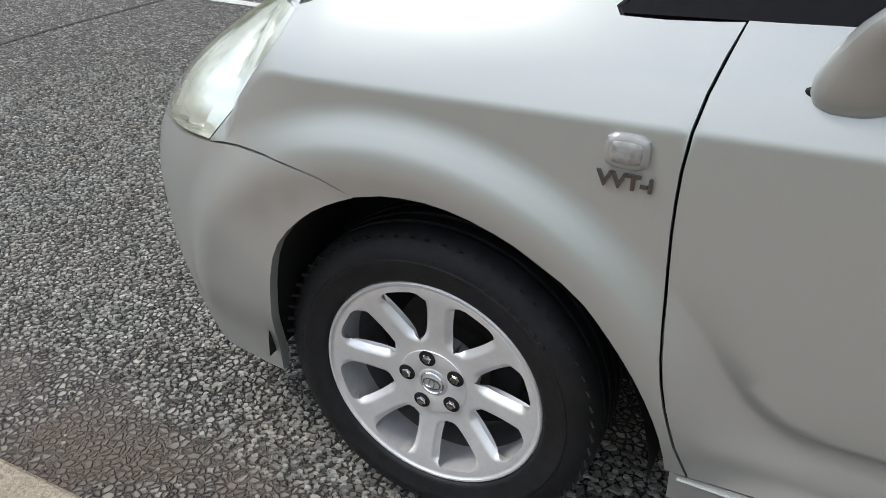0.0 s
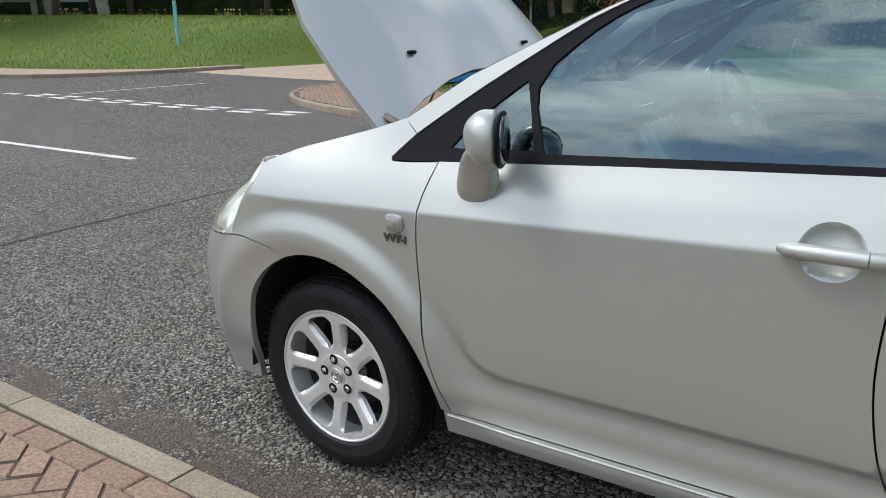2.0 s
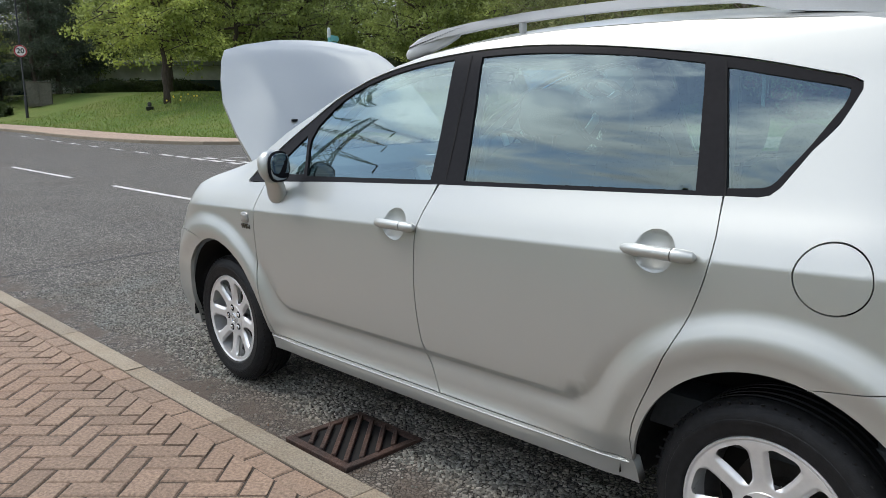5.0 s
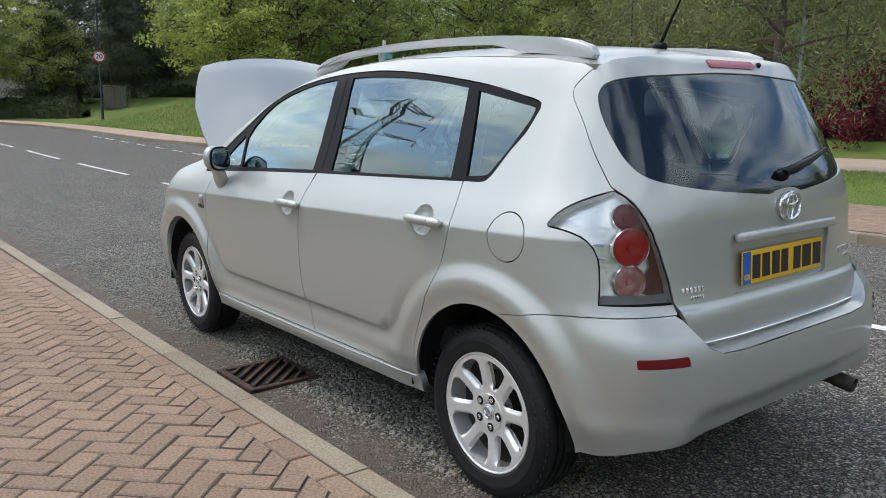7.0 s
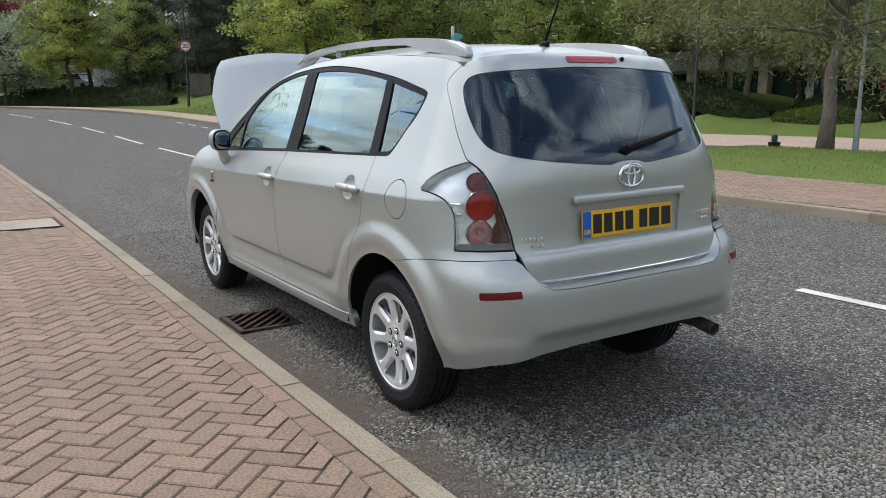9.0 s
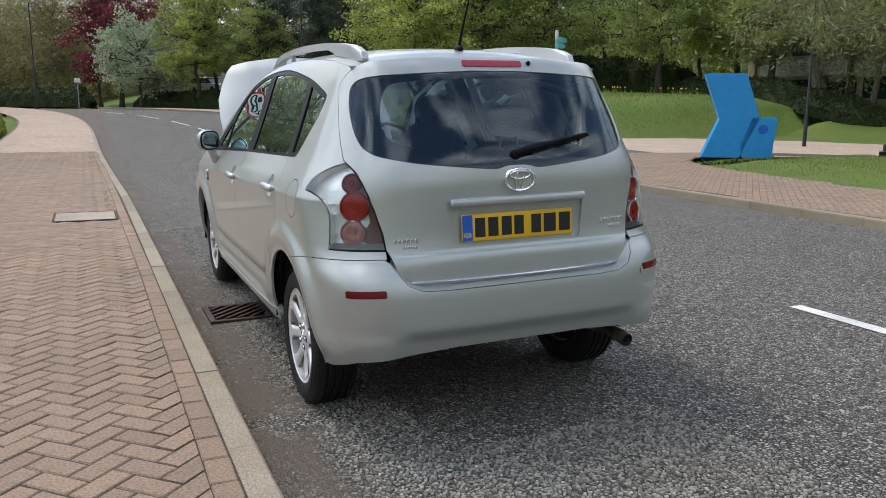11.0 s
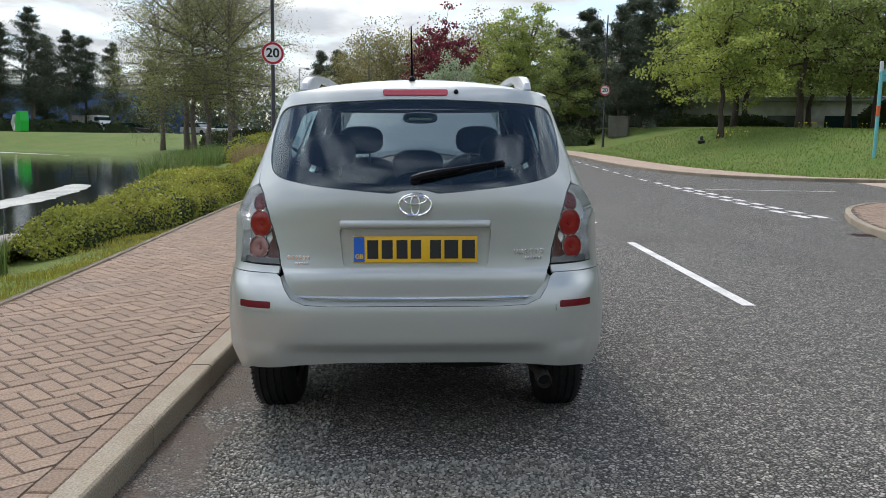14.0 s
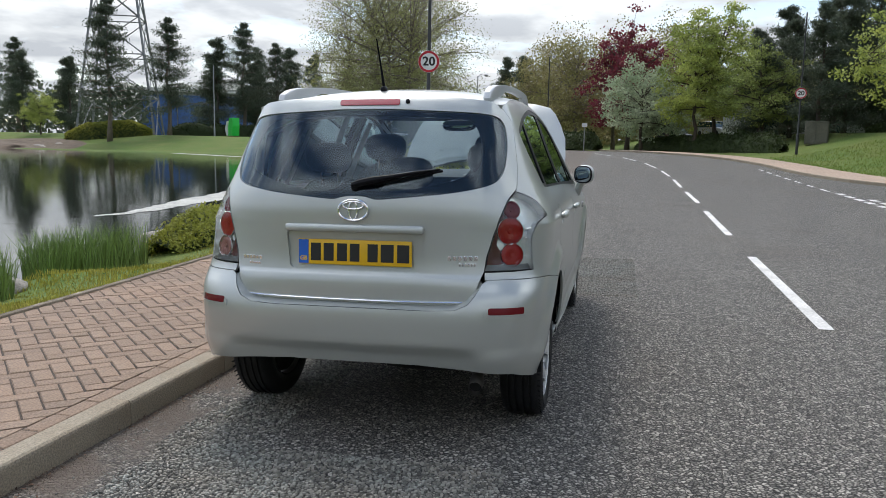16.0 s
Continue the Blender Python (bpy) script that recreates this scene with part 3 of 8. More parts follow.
def kerb_run(name, line, side, label, x_range=None, stone=0.914, width=0.11, parts=True):
    """Kerb stones along a line; side: which way the pavement lies (+1 left of the line's direction)."""
    pts = resample([tuple(p) for p in curve2(line, 0.2)], 0.1, closed=False)
    root = thing(name, label, "kerb", kind="structure")
    cum = [0.0]
    for a, b in zip(pts, pts[1:]):
        cum.append(cum[-1] + math.dist(a, b))
    cx, cy = [p[0] for p in pts], [p[1] for p in pts]
    s, k = 0.0, 0
    shared = None
    while s + stone < cum[-1]:
        a = (np.interp(s, cum, cx), np.interp(s, cum, cy))
        b = (np.interp(s + stone, cum, cx), np.interp(s + stone, cum, cy))
        s += stone
        mid = ((a[0] + b[0]) / 2, (a[1] + b[1]) / 2)
        if x_range and not x_range[0] < mid[0] < x_range[1]:
            continue
        ang = math.atan2(b[1] - a[1], b[0] - a[0])
        if shared is None:
            w, hgt, L = width, 0.30, stone - 0.006
            prof = [(0.012, -hgt), (0.0, -0.02), (0.0, PAVE_H - 0.02), (0.004, PAVE_H - 0.008), (0.014, PAVE_H), (w, PAVE_H), (w, -hgt)]
            bm = bmesh.new()
            lo = [bm.verts.new((-L / 2, side * y, z)) for y, z in prof]
            hi = [bm.verts.new((L / 2, side * y, z)) for y, z in prof]
            bm.faces.new(lo)
            bm.faces.new(hi[::-1])
            for i in range(len(prof)):
                j = (i + 1) % len(prof)
                bm.faces.new((lo[i], hi[i], hi[j], lo[j]))
            bmesh.ops.recalc_face_normals(bm, faces=bm.faces)
            shared = bpy.data.meshes.new("kerb_stone")
            bm.to_mesh(shared)
            bm.free()
            shared.materials.append(KERB)
        ob = new("kerb_stone", shared)
        ob.parent = root
        slope = math.degrees(math.atan2(rise(b[0]) - rise(a[0]), stone))
        ob.matrix_world = pose(mid[0], mid[1], rise(mid[0]) + random.uniform(-0.003, 0.003), 0, -slope, math.degrees(ang))
        k += 1
    return root


def along(line, a, b):
    """The stretch of a line between two x values, ends included, x falling."""
    pts = [p for p in curve2(line, 0.5) if a <= p[0] <= b]
    return pts


def pave_bed(name, front, back, label, material=JOINT, lift=-0.0055, step=0.8):
    poly = front + list(reversed(back))
    return flat_patch(name, poly, lambda x, y: rise(x) + PAVE_H, material, label, "pavement", step, lift)


kerb_run("kerb_south", KERB_S, 1, "worn buff concrete kerb stones beside the road", (-60, 14))
kerb_run("kerb_north", KERB_N[:11], -1, "buff concrete kerb stones at the far pavement", (-14, 16))
kerb_run("kerb_west", KERB_W[5:], -1, "buff concrete kerb stones round the junction", (-60, 12))


def inset(line, d):
    out = []
    for i, p in enumerate(line):
        a, b = Vector(line[max(i - 1, 0)]), Vector(line[min(i + 1, len(line) - 1)])
        t = (b - a).normalized()
        out.append((p[0] - t.y * d, p[1] + t.x * d))
    return out


S_IN = inset(curve2(KERB_S, 0.5), 0.105)
N_IN = inset(curve2(KERB_N[:12], 0.5), -0.105)
W_IN = inset(curve2(KERB_W[5:], 0.5), -0.105)
pave_bed("pavement_south", S_IN, curve2(BACK_S, 0.5), "sandy joints of a herringbone brick pavement")
pave_bed("pavement_far", [p for p in S_IN if p[0] < -16.0], [p for p in curve2(BACK_S, 0.5) if p[0] < -16.0], "pinkish brick pavement running on beside the road", PAVED, 0.003)
pave_bed("pavement_north", N_IN, curve2(LAWN_N[:10], 0.5), "sandy joints of the far brick pavement")
pave_bed("pavement_west", W_IN, curve2(LAWN_W[5:], 0.5), "pinkish brick pavement round the lawn", PAVED, 0.0)

# painted lines
def stripe(name, a, b, width, label):
    a, b = Vector(a), Vector(b)
    d = (b - a).normalized()
    s = Vector((-d.y, d.x)) * width / 2
    k = max(2, int((b - a).length / 0.4))
    verts, faces = [], []
    for i in range(k + 1):
        p = a + (b - a) * i / k
        for q in (p + s, p - s):
            verts.append((q.x, q.y, road_z(q.x, q.y) + 0.006))
    for i in range(k):
        faces.append((2 * i, 2 * i + 1, 2 * i + 3, 2 * i + 2))
    ob = add(name, mesh_from(name, verts, faces, PAINT_LINE, True))
    return tagged(ob, label, "road marking", group="lines on the road", kind="structure")


CENTRE = [(40, 2.45), (10, 2.62), (0, 2.65), (-6, 2.8), (-14, 3.0), (-25, 3.05), (-31, 2.8), (-36, 2.3), (-42, 1.3), (-50, -1.2), (-60, -5.5)]
for xa, xb in ((14.9, 19), (8.6, 12.7), (2.5, 6.6), (-3.7, 0.45), (-11.2, -6.3), (-17.8, -13.6), (-24.2, -19.9), (-29.9, -26.1), (-36, -32), (-42.4, -38.4), (-48.5, -44.6)):
    stripe("centre_line", (xb, at_x(CENTRE, xb)), (xa, at_x(CENTRE, xa)), 0.11, "worn white centre line dash on the road")
for k in range(11):
    for dy in (0.0, 0.36):
        x0 = -8.5 - k * 1.05
        y0 = 7.45 + 0.018 * k
        if dy and k > 8:
            continue
        stripe("give_way_line", (x0, y0 + dy), (x0 - 0.62, y0 + dy), 0.2, "white give way dash across the side road")
for k in range(7):
    x0 = -20.4 - k * 1.9
    stripe("edge_line", (x0, 7.55 - 0.02 * k), (x0 - 1.0, 7.53 - 0.02 * k), 0.1, "white edge dash of the side road mouth")
stripe("side_road_line", (-16.9, 8.3), (-16.7, 12.2), 0.1, "white line up the middle of the side road")


# ---- trees and shrubs ----
def bezier_pts(a, b, c, k):
    return [tuple((1 - t) ** 2 * Vector(a) + 2 * t * (1 - t) * Vector(b) + t * t * Vector(c)) for t in [i / k for i in range(k + 1)]]


def leaf_quads(points, size, rng, out_v, out_f, droop=0.0, slim=0.32):
    for p in points:
        n1 = Vector((rng.gauss(0, 1), rng.gauss(0, 1), rng.gauss(0, 1))).normalized()
        n2 = n1.orthogonal().normalized()
        n3 = n1.cross(n2)
        a = rng.uniform(0, 6.28)
        d = n2 * math.cos(a) + n3 * math.sin(a)
        if droop:
            d = (d + Vector((0, 0, -droop))).normalized()
        w = d.cross(n1).normalized()
        L = size * rng.uniform(0.6, 1.3)
        q = len(out_v)
        pv = Vector(p)
        out_v += [pv, pv + d * L * 0.5 + w * L * slim, pv + d * L, pv + d * L * 0.5 - w * L * slim]
        out_f.append((q, q + 1, q + 2, q + 3))


def tree_meshes(kind, seed, height, spread, leaves, leaf, bark, leaf_m, trunk_r, clear, lean=(0, 0)):
    """Trunk and limbs, and the crown of leaves, as two meshes standing on the origin."""
    rng = random.Random(seed)
    bm = bmesh.new()
    tips = []
    top = Vector((lean[0], lean[1], height * (0.96 if kind in ("conifer", "pine") else 0.7)))
    trunk = [tuple(top * t + Vector((rng.uniform(-1, 1), rng.uniform(-1, 1), 0)) * 0.03 * height * t * (1 - t) * 2) for t in [i / 8 for i in range(9)]]
    trunk[0] = (0, 0, -0.3)
    bm_tube(trunk, [trunk_r * (1.35 if i == 0 else 1) * (1 - 0.8 * i / 8) for i in range(9)], 8, bm)
    def at(t):
        i = min(int(t * 8), 7)
        f = t * 8 - i
        return Vector(trunk[i]).lerp(Vector(trunk[i + 1]), f)
    clumps = []
    if kind == "conifer":
        k = int(height * 4)
        for i in range(k):
            t = clear + (1 - clear) * min((i // 6 * 6 + rng.uniform(0, 4.2)) / k, 0.985)
            base = at(min(t, 0.999))
            reach = spread * (1 - (t - clear) / (1 - clear)) ** 0.75 * rng.uniform(0.6, 1.1) + 0.15
            a = rng.uniform(0, 6.28)
            tip = base + Vector((math.cos(a) * reach, math.sin(a) * reach, reach * rng.uniform(-0.15, 0.3)))
            bm_tube([base, base.lerp(tip, 0.5) + Vector((0, 0, 0.08 * reach)), tip], [0.05, 0.035, 0.012], 4, bm)
            for s in range(5):
                clumps.append((base.lerp(tip, 0.2 + 0.8 * s / 4), 0.34 + 0.17 * reach, 0.55))
    else:
        k = {"round": 20, "pine": 22, "sparse": 26, "shrub": 9}[kind]
        for i in range(k):
            t = clear + (1 - clear) * (i + rng.random()) / k
            base = at(min(t, 0.999) if kind == "pine" else min(0.35 + 0.62 * t, 0.99))
            if kind == "shrub":
                base = at(0.2)
            a = i * 2.4 + rng.uniform(-0.4, 0.4)
            env = math.sin(math.pi * min(max((t - clear) / (1 - clear) * 0.85 + 0.13, 0), 1)) ** 0.6
            reach = spread * env * rng.uniform(0.7, 1.08)
            up = {"round": 0.28, "pine": 0.08, "sparse": 0.9, "shrub": 0.8}[kind]
            target_z = max(height * t, base.z - 0.1 * reach) if kind != "pine" else base.z + rng.uniform(-0.1, 0.25) * reach
            tip = Vector((base.x + math.cos(a) * reach, base.y + math.sin(a) * reach, target_z))
            mid = base.lerp(tip, 0.5) + Vector((0, 0, (0.12 - 0.1 * up) * reach))
            br = bezier_pts(base, mid, tip, 5)
            r0 = trunk_r * 0.38
            bm_tube(br, [r0 * (1 - 0.16 * j) for j in range(6)], 5, bm)
            for j in range({"sparse": 7, "round": 9}[kind] if kind in ("sparse", "round") else 5):
                f = 0.35 + 0.65 * rng.random()
                p0 = base.lerp(tip, f)
                q = p0 + Vector((rng.gauss(0, 1), rng.gauss(0, 1), rng.gauss(0.15, 0.8))) * spread * 0.24
                bm_tube([p0, p0.lerp(q, 0.5) + Vector((0, 0, 0.04)), q], [r0 * 0.35, r0 * 0.22, r0 * 0.08], 4, bm)
                clumps.append((q, spread * (0.17 if kind == "round" else 0.24), 0.5 if kind == "round" else 0.8))
            clumps.append((tip, spread * (0.17 if kind == "round" else 0.22), 0.6))
    me_t = bpy.data.meshes.new("trunk")
    bm.to_mesh(me_t)
    bm.free()
    me_t.materials.append(bark)
    me_t.polygons.foreach_set("use_smooth", [True] * len(me_t.polygons))
    verts, faces = [], []
    per = max(1, leaves // max(len(clumps), 1))
    for c, r, flat in clumps:
        pts = [c + Vector((rng.gauss(0, 0.5) * r, rng.gauss(0, 0.5) * r, rng.gauss(0, 0.5) * r * flat)) for _ in range(per)]
        leaf_quads(pts, leaf, rng, verts, faces, 0.3, 0.11 if kind in ("conifer", "pine") else 0.32)
    me_c = mesh_from("crown", verts, faces, leaf_m)
    return me_t, me_c


TREES = {}


def tree(kind_name, x, y, label, scale=1.0, turn=0.0, category="tree", z=None, sz=None):
    me_t, me_c = TREES[kind_name]
    zz = land_z(x, y) if z is None else z
    root = thing("tree", label, category)
    root.matrix_world = Matrix.Translation((x, y, zz)) @ pose(0, 0, 0, 0, 0, turn) @ Matrix.Diagonal((scale, scale, sz or scale, 1))
    add("trunk", me_t, root)
    add("crown", me_c, root)
    return root


TREES["lime"] = tree_meshes("round", 3, 8.0, 3.6, 15000, 0.17, BARK, LEAF_LIME, 0.17, 0.28)
TREES["mid"] = tree_meshes("round", 5, 8.5, 3.6, 15000, 0.17, BARK, LEAF_MID, 0.2, 0.25)
TREES["tall_lime"] = tree_meshes("round", 8, 12.0, 3.4, 15000, 0.2, BARK, LEAF_LIME, 0.2, 0.15)
TREES["red"] = tree_meshes("round", 9, 11.0, 3.8, 13000, 0.24, BARK, LEAF_RED, 0.22, 0.1)
TREES["blossom"] = tree_meshes("round", 12, 6.5, 3.2, 11000, 0.18, BARK, LEAF_PALE, 0.15, 0.12)
TREES["conifer"] = tree_meshes("conifer", 14, 12.0, 3.5, 20000, 0.30, BARK, LEAF_DARK, 0.2, 0.08)
TREES["pine"] = tree_meshes("conifer", 15, 14.0, 4.0, 16000, 0.32, BARK_PALE, LEAF_DARK, 0.24, 0.22)
TREES["near_pine"] = tree_meshes("pine", 21, 8.6, 4.4, 30000, 0.20, BARK_PALE, LEAF_PINE, 0.20, 0.30, (0.9, 0.5))
TREES["plain"] = tree_meshes("round", 6, 8.5, 3.6, 4000, 0.34, BARK, LEAF_MID, 0.2, 0.25)
TREES["willow"] = tree_meshes("sparse", 17, 13.0, 4.2, 16000, 0.10, BARK_PALE, LEAF_WILLOW, 0.18, 0.08)
TREES["tan"] = tree_meshes("sparse", 19, 12.0, 4.4, 12000, 0.22, BARK_PALE, LEAF_TAN, 0.2, 0.05)
TREES["red_bush"] = tree_meshes("shrub", 25, 3.0, 2.3, 9000, 0.13, BARK, LEAF_RED, 0.08, 0.1)
TREES["bush"] = tree_meshes("shrub", 23, 2.0, 1.5, 5000, 0.12, BARK, LEAF_HEDGE_D, 0.06, 0.1)

# ---- the car ----
SILVER = mat("silver_paint", (0.440, 0.456, 0.436), 0.37, 0.54, scale=900, vary=0.05, coat=0.6, second=(0.43, 0.446, 0.426))
RAIL = mat("rail_silver", (0.60, 0.61, 0.62), 0.4, 0.35, scale=300, vary=0.05)
BLACK_TRIM = mat("black_trim", (0.009, 0.009, 0.011), 0.4, spec=0.09, scale=60, vary=0.2)
RUBBER = mat("tyre_rubber", (0.016, 0.0165, 0.018), 0.52, scale=40, vary=0.3, bump=0.15, bump_scale=220, second=(0.011, 0.011, 0.011), second_scale=6, spec=0.22)
UNDER = mat("underside", (0.005, 0.005, 0.005), 0.9, scale=10, vary=0.3)
ALLOY = mat("alloy", (0.74, 0.74, 0.735), 0.36, 0.5, scale=60, vary=0.05, second=(0.69, 0.69, 0.69), second_scale=9)
CHROME = plain("chrome", (0.85, 0.85, 0.86), 0.08, 1.0)
STEEL = mat("worn_steel", (0.16, 0.145, 0.13), 0.5, 0.8, scale=30, vary=0.3)
SIDE_GLASS = glass("side_glass", (0.45, 0.66, 0.63), 1.52, 3.2, 0.0, 0.03, (0.80, 0.97, 0.97))
PRIVACY = glass("rear_glass", (0.70, 0.84, 0.88), 1.5, 1.5, 0.0, 0.0, (0.80, 0.92, 1.0))
LENS = glass("lamp_lens", (0.93, 0.95, 0.93), 1.45, 0.7)
LENS_AGED = glass("headlamp_lens", (0.93, 0.95, 0.88), 1.42, 1.0, 0.08)
LAMP_SILVER = mat("lamp_reflector", (0.88, 0.89, 0.90), 0.20, 0.65, scale=6, vary=0.25, bump=0.12, bump_scale=14, stretch=(1, 1, 3))
LAMP_RED = plain("lamp_red", (0.30, 0.012, 0.012), 0.18, 0.0, 0.3, 0.0)
REFLECTOR_RED = plain("reflector_red", (0.13, 0.004, 0.009), 0.25, 0.0, 0.3, 0.0)
LAMP_RED_DARK = plain("lamp_red_dark", (0.12, 0.008, 0.016), 0.15, 0.0, 0.3, 0.0)
LAMP_CLEAR = mat("lamp_clear_pink", (0.36, 0.15, 0.14), 0.2, 0.3, scale=160, vary=0.35, second=(0.24, 0.11, 0.11), second_scale=30, coat=0.4)
LAMP_SMOKE = plain("lamp_smoked", (0.075, 0.016, 0.020), 0.2, 0.1, 0.5, 0.5)
LAMP_GREY = plain("lamp_grey", (0.13, 0.135, 0.14), 0.3, 0.4, 0.5)
SEAT = mat("seat_cloth", (0.026, 0.03, 0.036), 0.9, scale=70, vary=0.3, bump=0.3, bump_scale=200)
DASH = mat("dashboard_plastic", (0.048, 0.055, 0.062), 0.7, scale=80, vary=0.2, bump=0.2, bump_scale=300)
SILVER_TRIM = plain("silver_trim", (0.55, 0.56, 0.56), 0.4, 0.5)
YELLOW = mat("plate_yellow", (0.86, 0.50, 0.012), 0.4, scale=20, vary=0.05)
BLUE = mat("plate_blue", (0.012, 0.12, 0.55), 0.4, scale=20, vary=0.05)
INK = plain("ink", (0.01, 0.01, 0.01), 0.5)
# near-black put in for the shade of gaps, wells and openings
GAP_SHADE = plain("seam_dark", (0.004, 0.004, 0.004), 0.9)

WHEELBASE, HUB_Z = 2.75, 0.305
LOW = [(0.15, 0.775), (0.285, 0.808), (0.335, 0.832), (0.355, 0.826), (0.385, 0.815), (0.47, 0.8180), (0.512, 0.823), (0.62, 0.8285), (0.75, 0.8320), (0.90, 0.8345)]
LOW_ENDS = [(0.15, 0.765), (0.30, 0.790), (0.40, 0.808), (0.50, 0.819), (0.62, 0.8275), (0.75, 0.8320), (0.90, 0.8345)]
R_TAIL = [(0.55, 3.42), (0.64, 3.432), (0.70, 3.432), (0.755, 3.428), (0.775, 3.412), (0.85, 3.405), (0.95, 3.408), (1.03, 3.41), (1.10, 3.400), (1.15, 3.382), (1.30, 3.302), (1.47, 3.195), (1.52, 3.165), (1.55, 3.13), (1.58, 3.06), (1.62, 2.95)]
R_BUMP = [(0.20, 3.40), (0.36, 3.468), (0.42, 3.486), (0.50, 3.498), (0.58, 3.50), (0.62, 3.497), (0.66, 3.486), (0.70, 3.468), (0.725, 3.448), (0.74, 3.436), (0.76, 3.426), (0.80, 3.41)]
R_NOSE = [(0.15, -0.78), (0.25, -0.84), (0.40, -0.87), (0.56, -0.865), (0.66, -0.835), (0.72, -0.79), (0.80, -0.72), (0.90, -0.58), (1.00, -0.40), (1.10, -0.20)]
N_TAIL = [(0.30, 4.6), (0.66, 4.6), (0.80, 3.8), (1.0, 3.2), (1.15, 3.2), (1.35, 3.6), (1.5, 4.0), (1.62, 4.0)]
UPPER = [(0.0, 0.0), (0.05, 0.022), (0.15, 0.074), (0.41, 0.184), (0.50, 0.218), (0.57, 0.248), (0.66, 0.310), (0.72, 0.38)]
XF, XR, WRAP = -0.05, 2.85, 1.25
UC = XR + WRAP


def crease_z(x):
    """The shoulder line: straight along the doors, bending down beside the headlamp."""
    d = min(max(-0.185 - x, 0.0), 0.14)
    return 0.905 + 0.022 * (x + 0.2) - 7.6 * d * d


def smooth_min(a, b, k):
    h = max(k - abs(a - b), 0.0) / k
    return min(a, b) - h * h * k / 4


def valley(x, z):
    """Distance from the line that runs round the wheel bulges and along the foot of the doors; below zero inside it."""
    s = math.hypot(x - 0.02, z - HUB_Z) - 0.580
    s = smooth_min(s, math.hypot(x - WHEELBASE - 0.03, z - HUB_Z) - 0.560, 0.07)
    if 0.3 < x < 2.6:
        s = smooth_min(s, z - 0.488, 0.11)
    return s


def half_w(x, z):
    zc = crease_z(x)
    if z <= zc:
        y = smooth_table(LOW, min(z, 0.90))
        k = max(smooth_step(0.70, 0.43, x), smooth_step(1.9, 2.47, x))
        if k:
            y = y * (1 - k) + smooth_table(LOW_ENDS, min(z, 0.90)) * k
    else:
        d = z - zc
        fd = smooth_table(UPPER, d)
        k = smooth_step(0.42, -0.05, x)
        if k:
            fd = fd * (1 - k) + (0.38 * d + 1.7 * d * d) * k
        y = 0.8345 - fd
    s = valley(x, z)
    if s < 0.03:
        mid = smooth_step(0.42, 0.66, x) * smooth_step(2.50, 1.95, x)
        y += -0.018 * mid * smooth_step(0.024, -0.002, s) + (0.027 - 0.015 * mid) * smooth_step(0.004, -0.085, s) * (0.35 + 0.65 * smooth_step(0.31, 0.44, z))
    r = min(math.hypot(x - 0.02, z - HUB_Z), math.hypot(x - WHEELBASE - 0.02, z - HUB_Z))
    return y - 0.010 * smooth_step(0.485, 0.42, r)


def wrap_point(phi, a, b, n):
    c, s = max(math.cos(phi), 0.0), math.sin(phi)
    r = (c**n + s**n) ** (-1 / n)
    return a * r * s, b * r * c


def body_with(rear_table):
    def surf(u, z):
        if u < XF:
            phi = (XF - u) / WRAP * math.pi / 2
            flip = 1
            if phi > math.pi / 2:
                phi, flip = math.pi - phi, -1
            a = XF - smooth_table(R_NOSE, z)
            dx, _ = wrap_point(phi, a, 1.0, 2.7)
            _, dy = wrap_point(phi, a, half_w(max(XF - dx, -0.62), z), 2.7)
            return Vector((XF - dx, -dy * flip, z))
        if u <= XR:
            return Vector((u, -half_w(u, z), z))
        phi, flip = (u - XR) / WRAP * math.pi / 2, 1
        if phi > math.pi / 2:
            phi, flip = math.pi - phi, -1
        if phi < 0:
            return Vector((2 * UC - u - 2 * WRAP + 0 * u, half_w(XR, z), z))
        a, n = smooth_table(rear_table, z) - XR, smooth_table(N_TAIL, z)
        dx, _ = wrap_point(phi, a, 1.0, n)
        _, dy = wrap_point(phi, a, half_w(XR + dx, z), n)
        return Vector((XR + dx, -dy * flip, z))
    return surf


def full_bumper(u, z):
    """The rear bumper's surface from side to side; past the tail's middle it is mirrored."""
    if u <= UC:
        return bump_left(u, z)
    p = bump_left(2 * UC - u, z)
    return Vector((p.x, -p.y, p.z))


def shaped_bumper(u, z):
    """The bumper with its lower middle set back between flared corners."""
    p = full_bumper(u, z)
    k = smooth_step(0.485, 0.415, z)
    p.x += (-0.026 * smooth_step(0.62, 0.44, abs(p.y)) + 0.012 * smooth_step(0.50, 0.64, abs(p.y))) * k
    return p


def full_nose(u, z):
    lo = XF - WRAP
    if u >= lo:
        return body_s(u, z)
    p = body_s(2 * lo - u, z)
    return Vector((p.x, -p.y, p.z))


body_s, bump_left = body_with(R_TAIL), body_with(R_BUMP)


def tail_s(y, z):
    n = smooth_table(N_TAIL, z)
    b = half_w(3.15, z)
    q = max(1 - min(abs(y) / b, 0.999) ** n, 1e-4) ** (1 / n)
    return Vector((XR + (smooth_table(R_TAIL, z) - XR) * q, y, z))


def u_at(surf, axis, value, z):
    """The u at which the wrapped part of a surface has this x or y."""
    lo, hi = (XR, UC) if value > 1.5 or axis == "y" else (XF - WRAP, XF)
    for _ in range(40):
        mid = (lo + hi) / 2
        p = surf(mid, z)
        if (p.x < value) if axis == "x" else (p.y < value):
            lo = mid
        else:
            hi = mid
    return (lo + hi) / 2


def mirrored(surf):
    def other(u, z):
        p = surf(u, z)
        return Vector((p.x, -p.y, p.z))
    return other


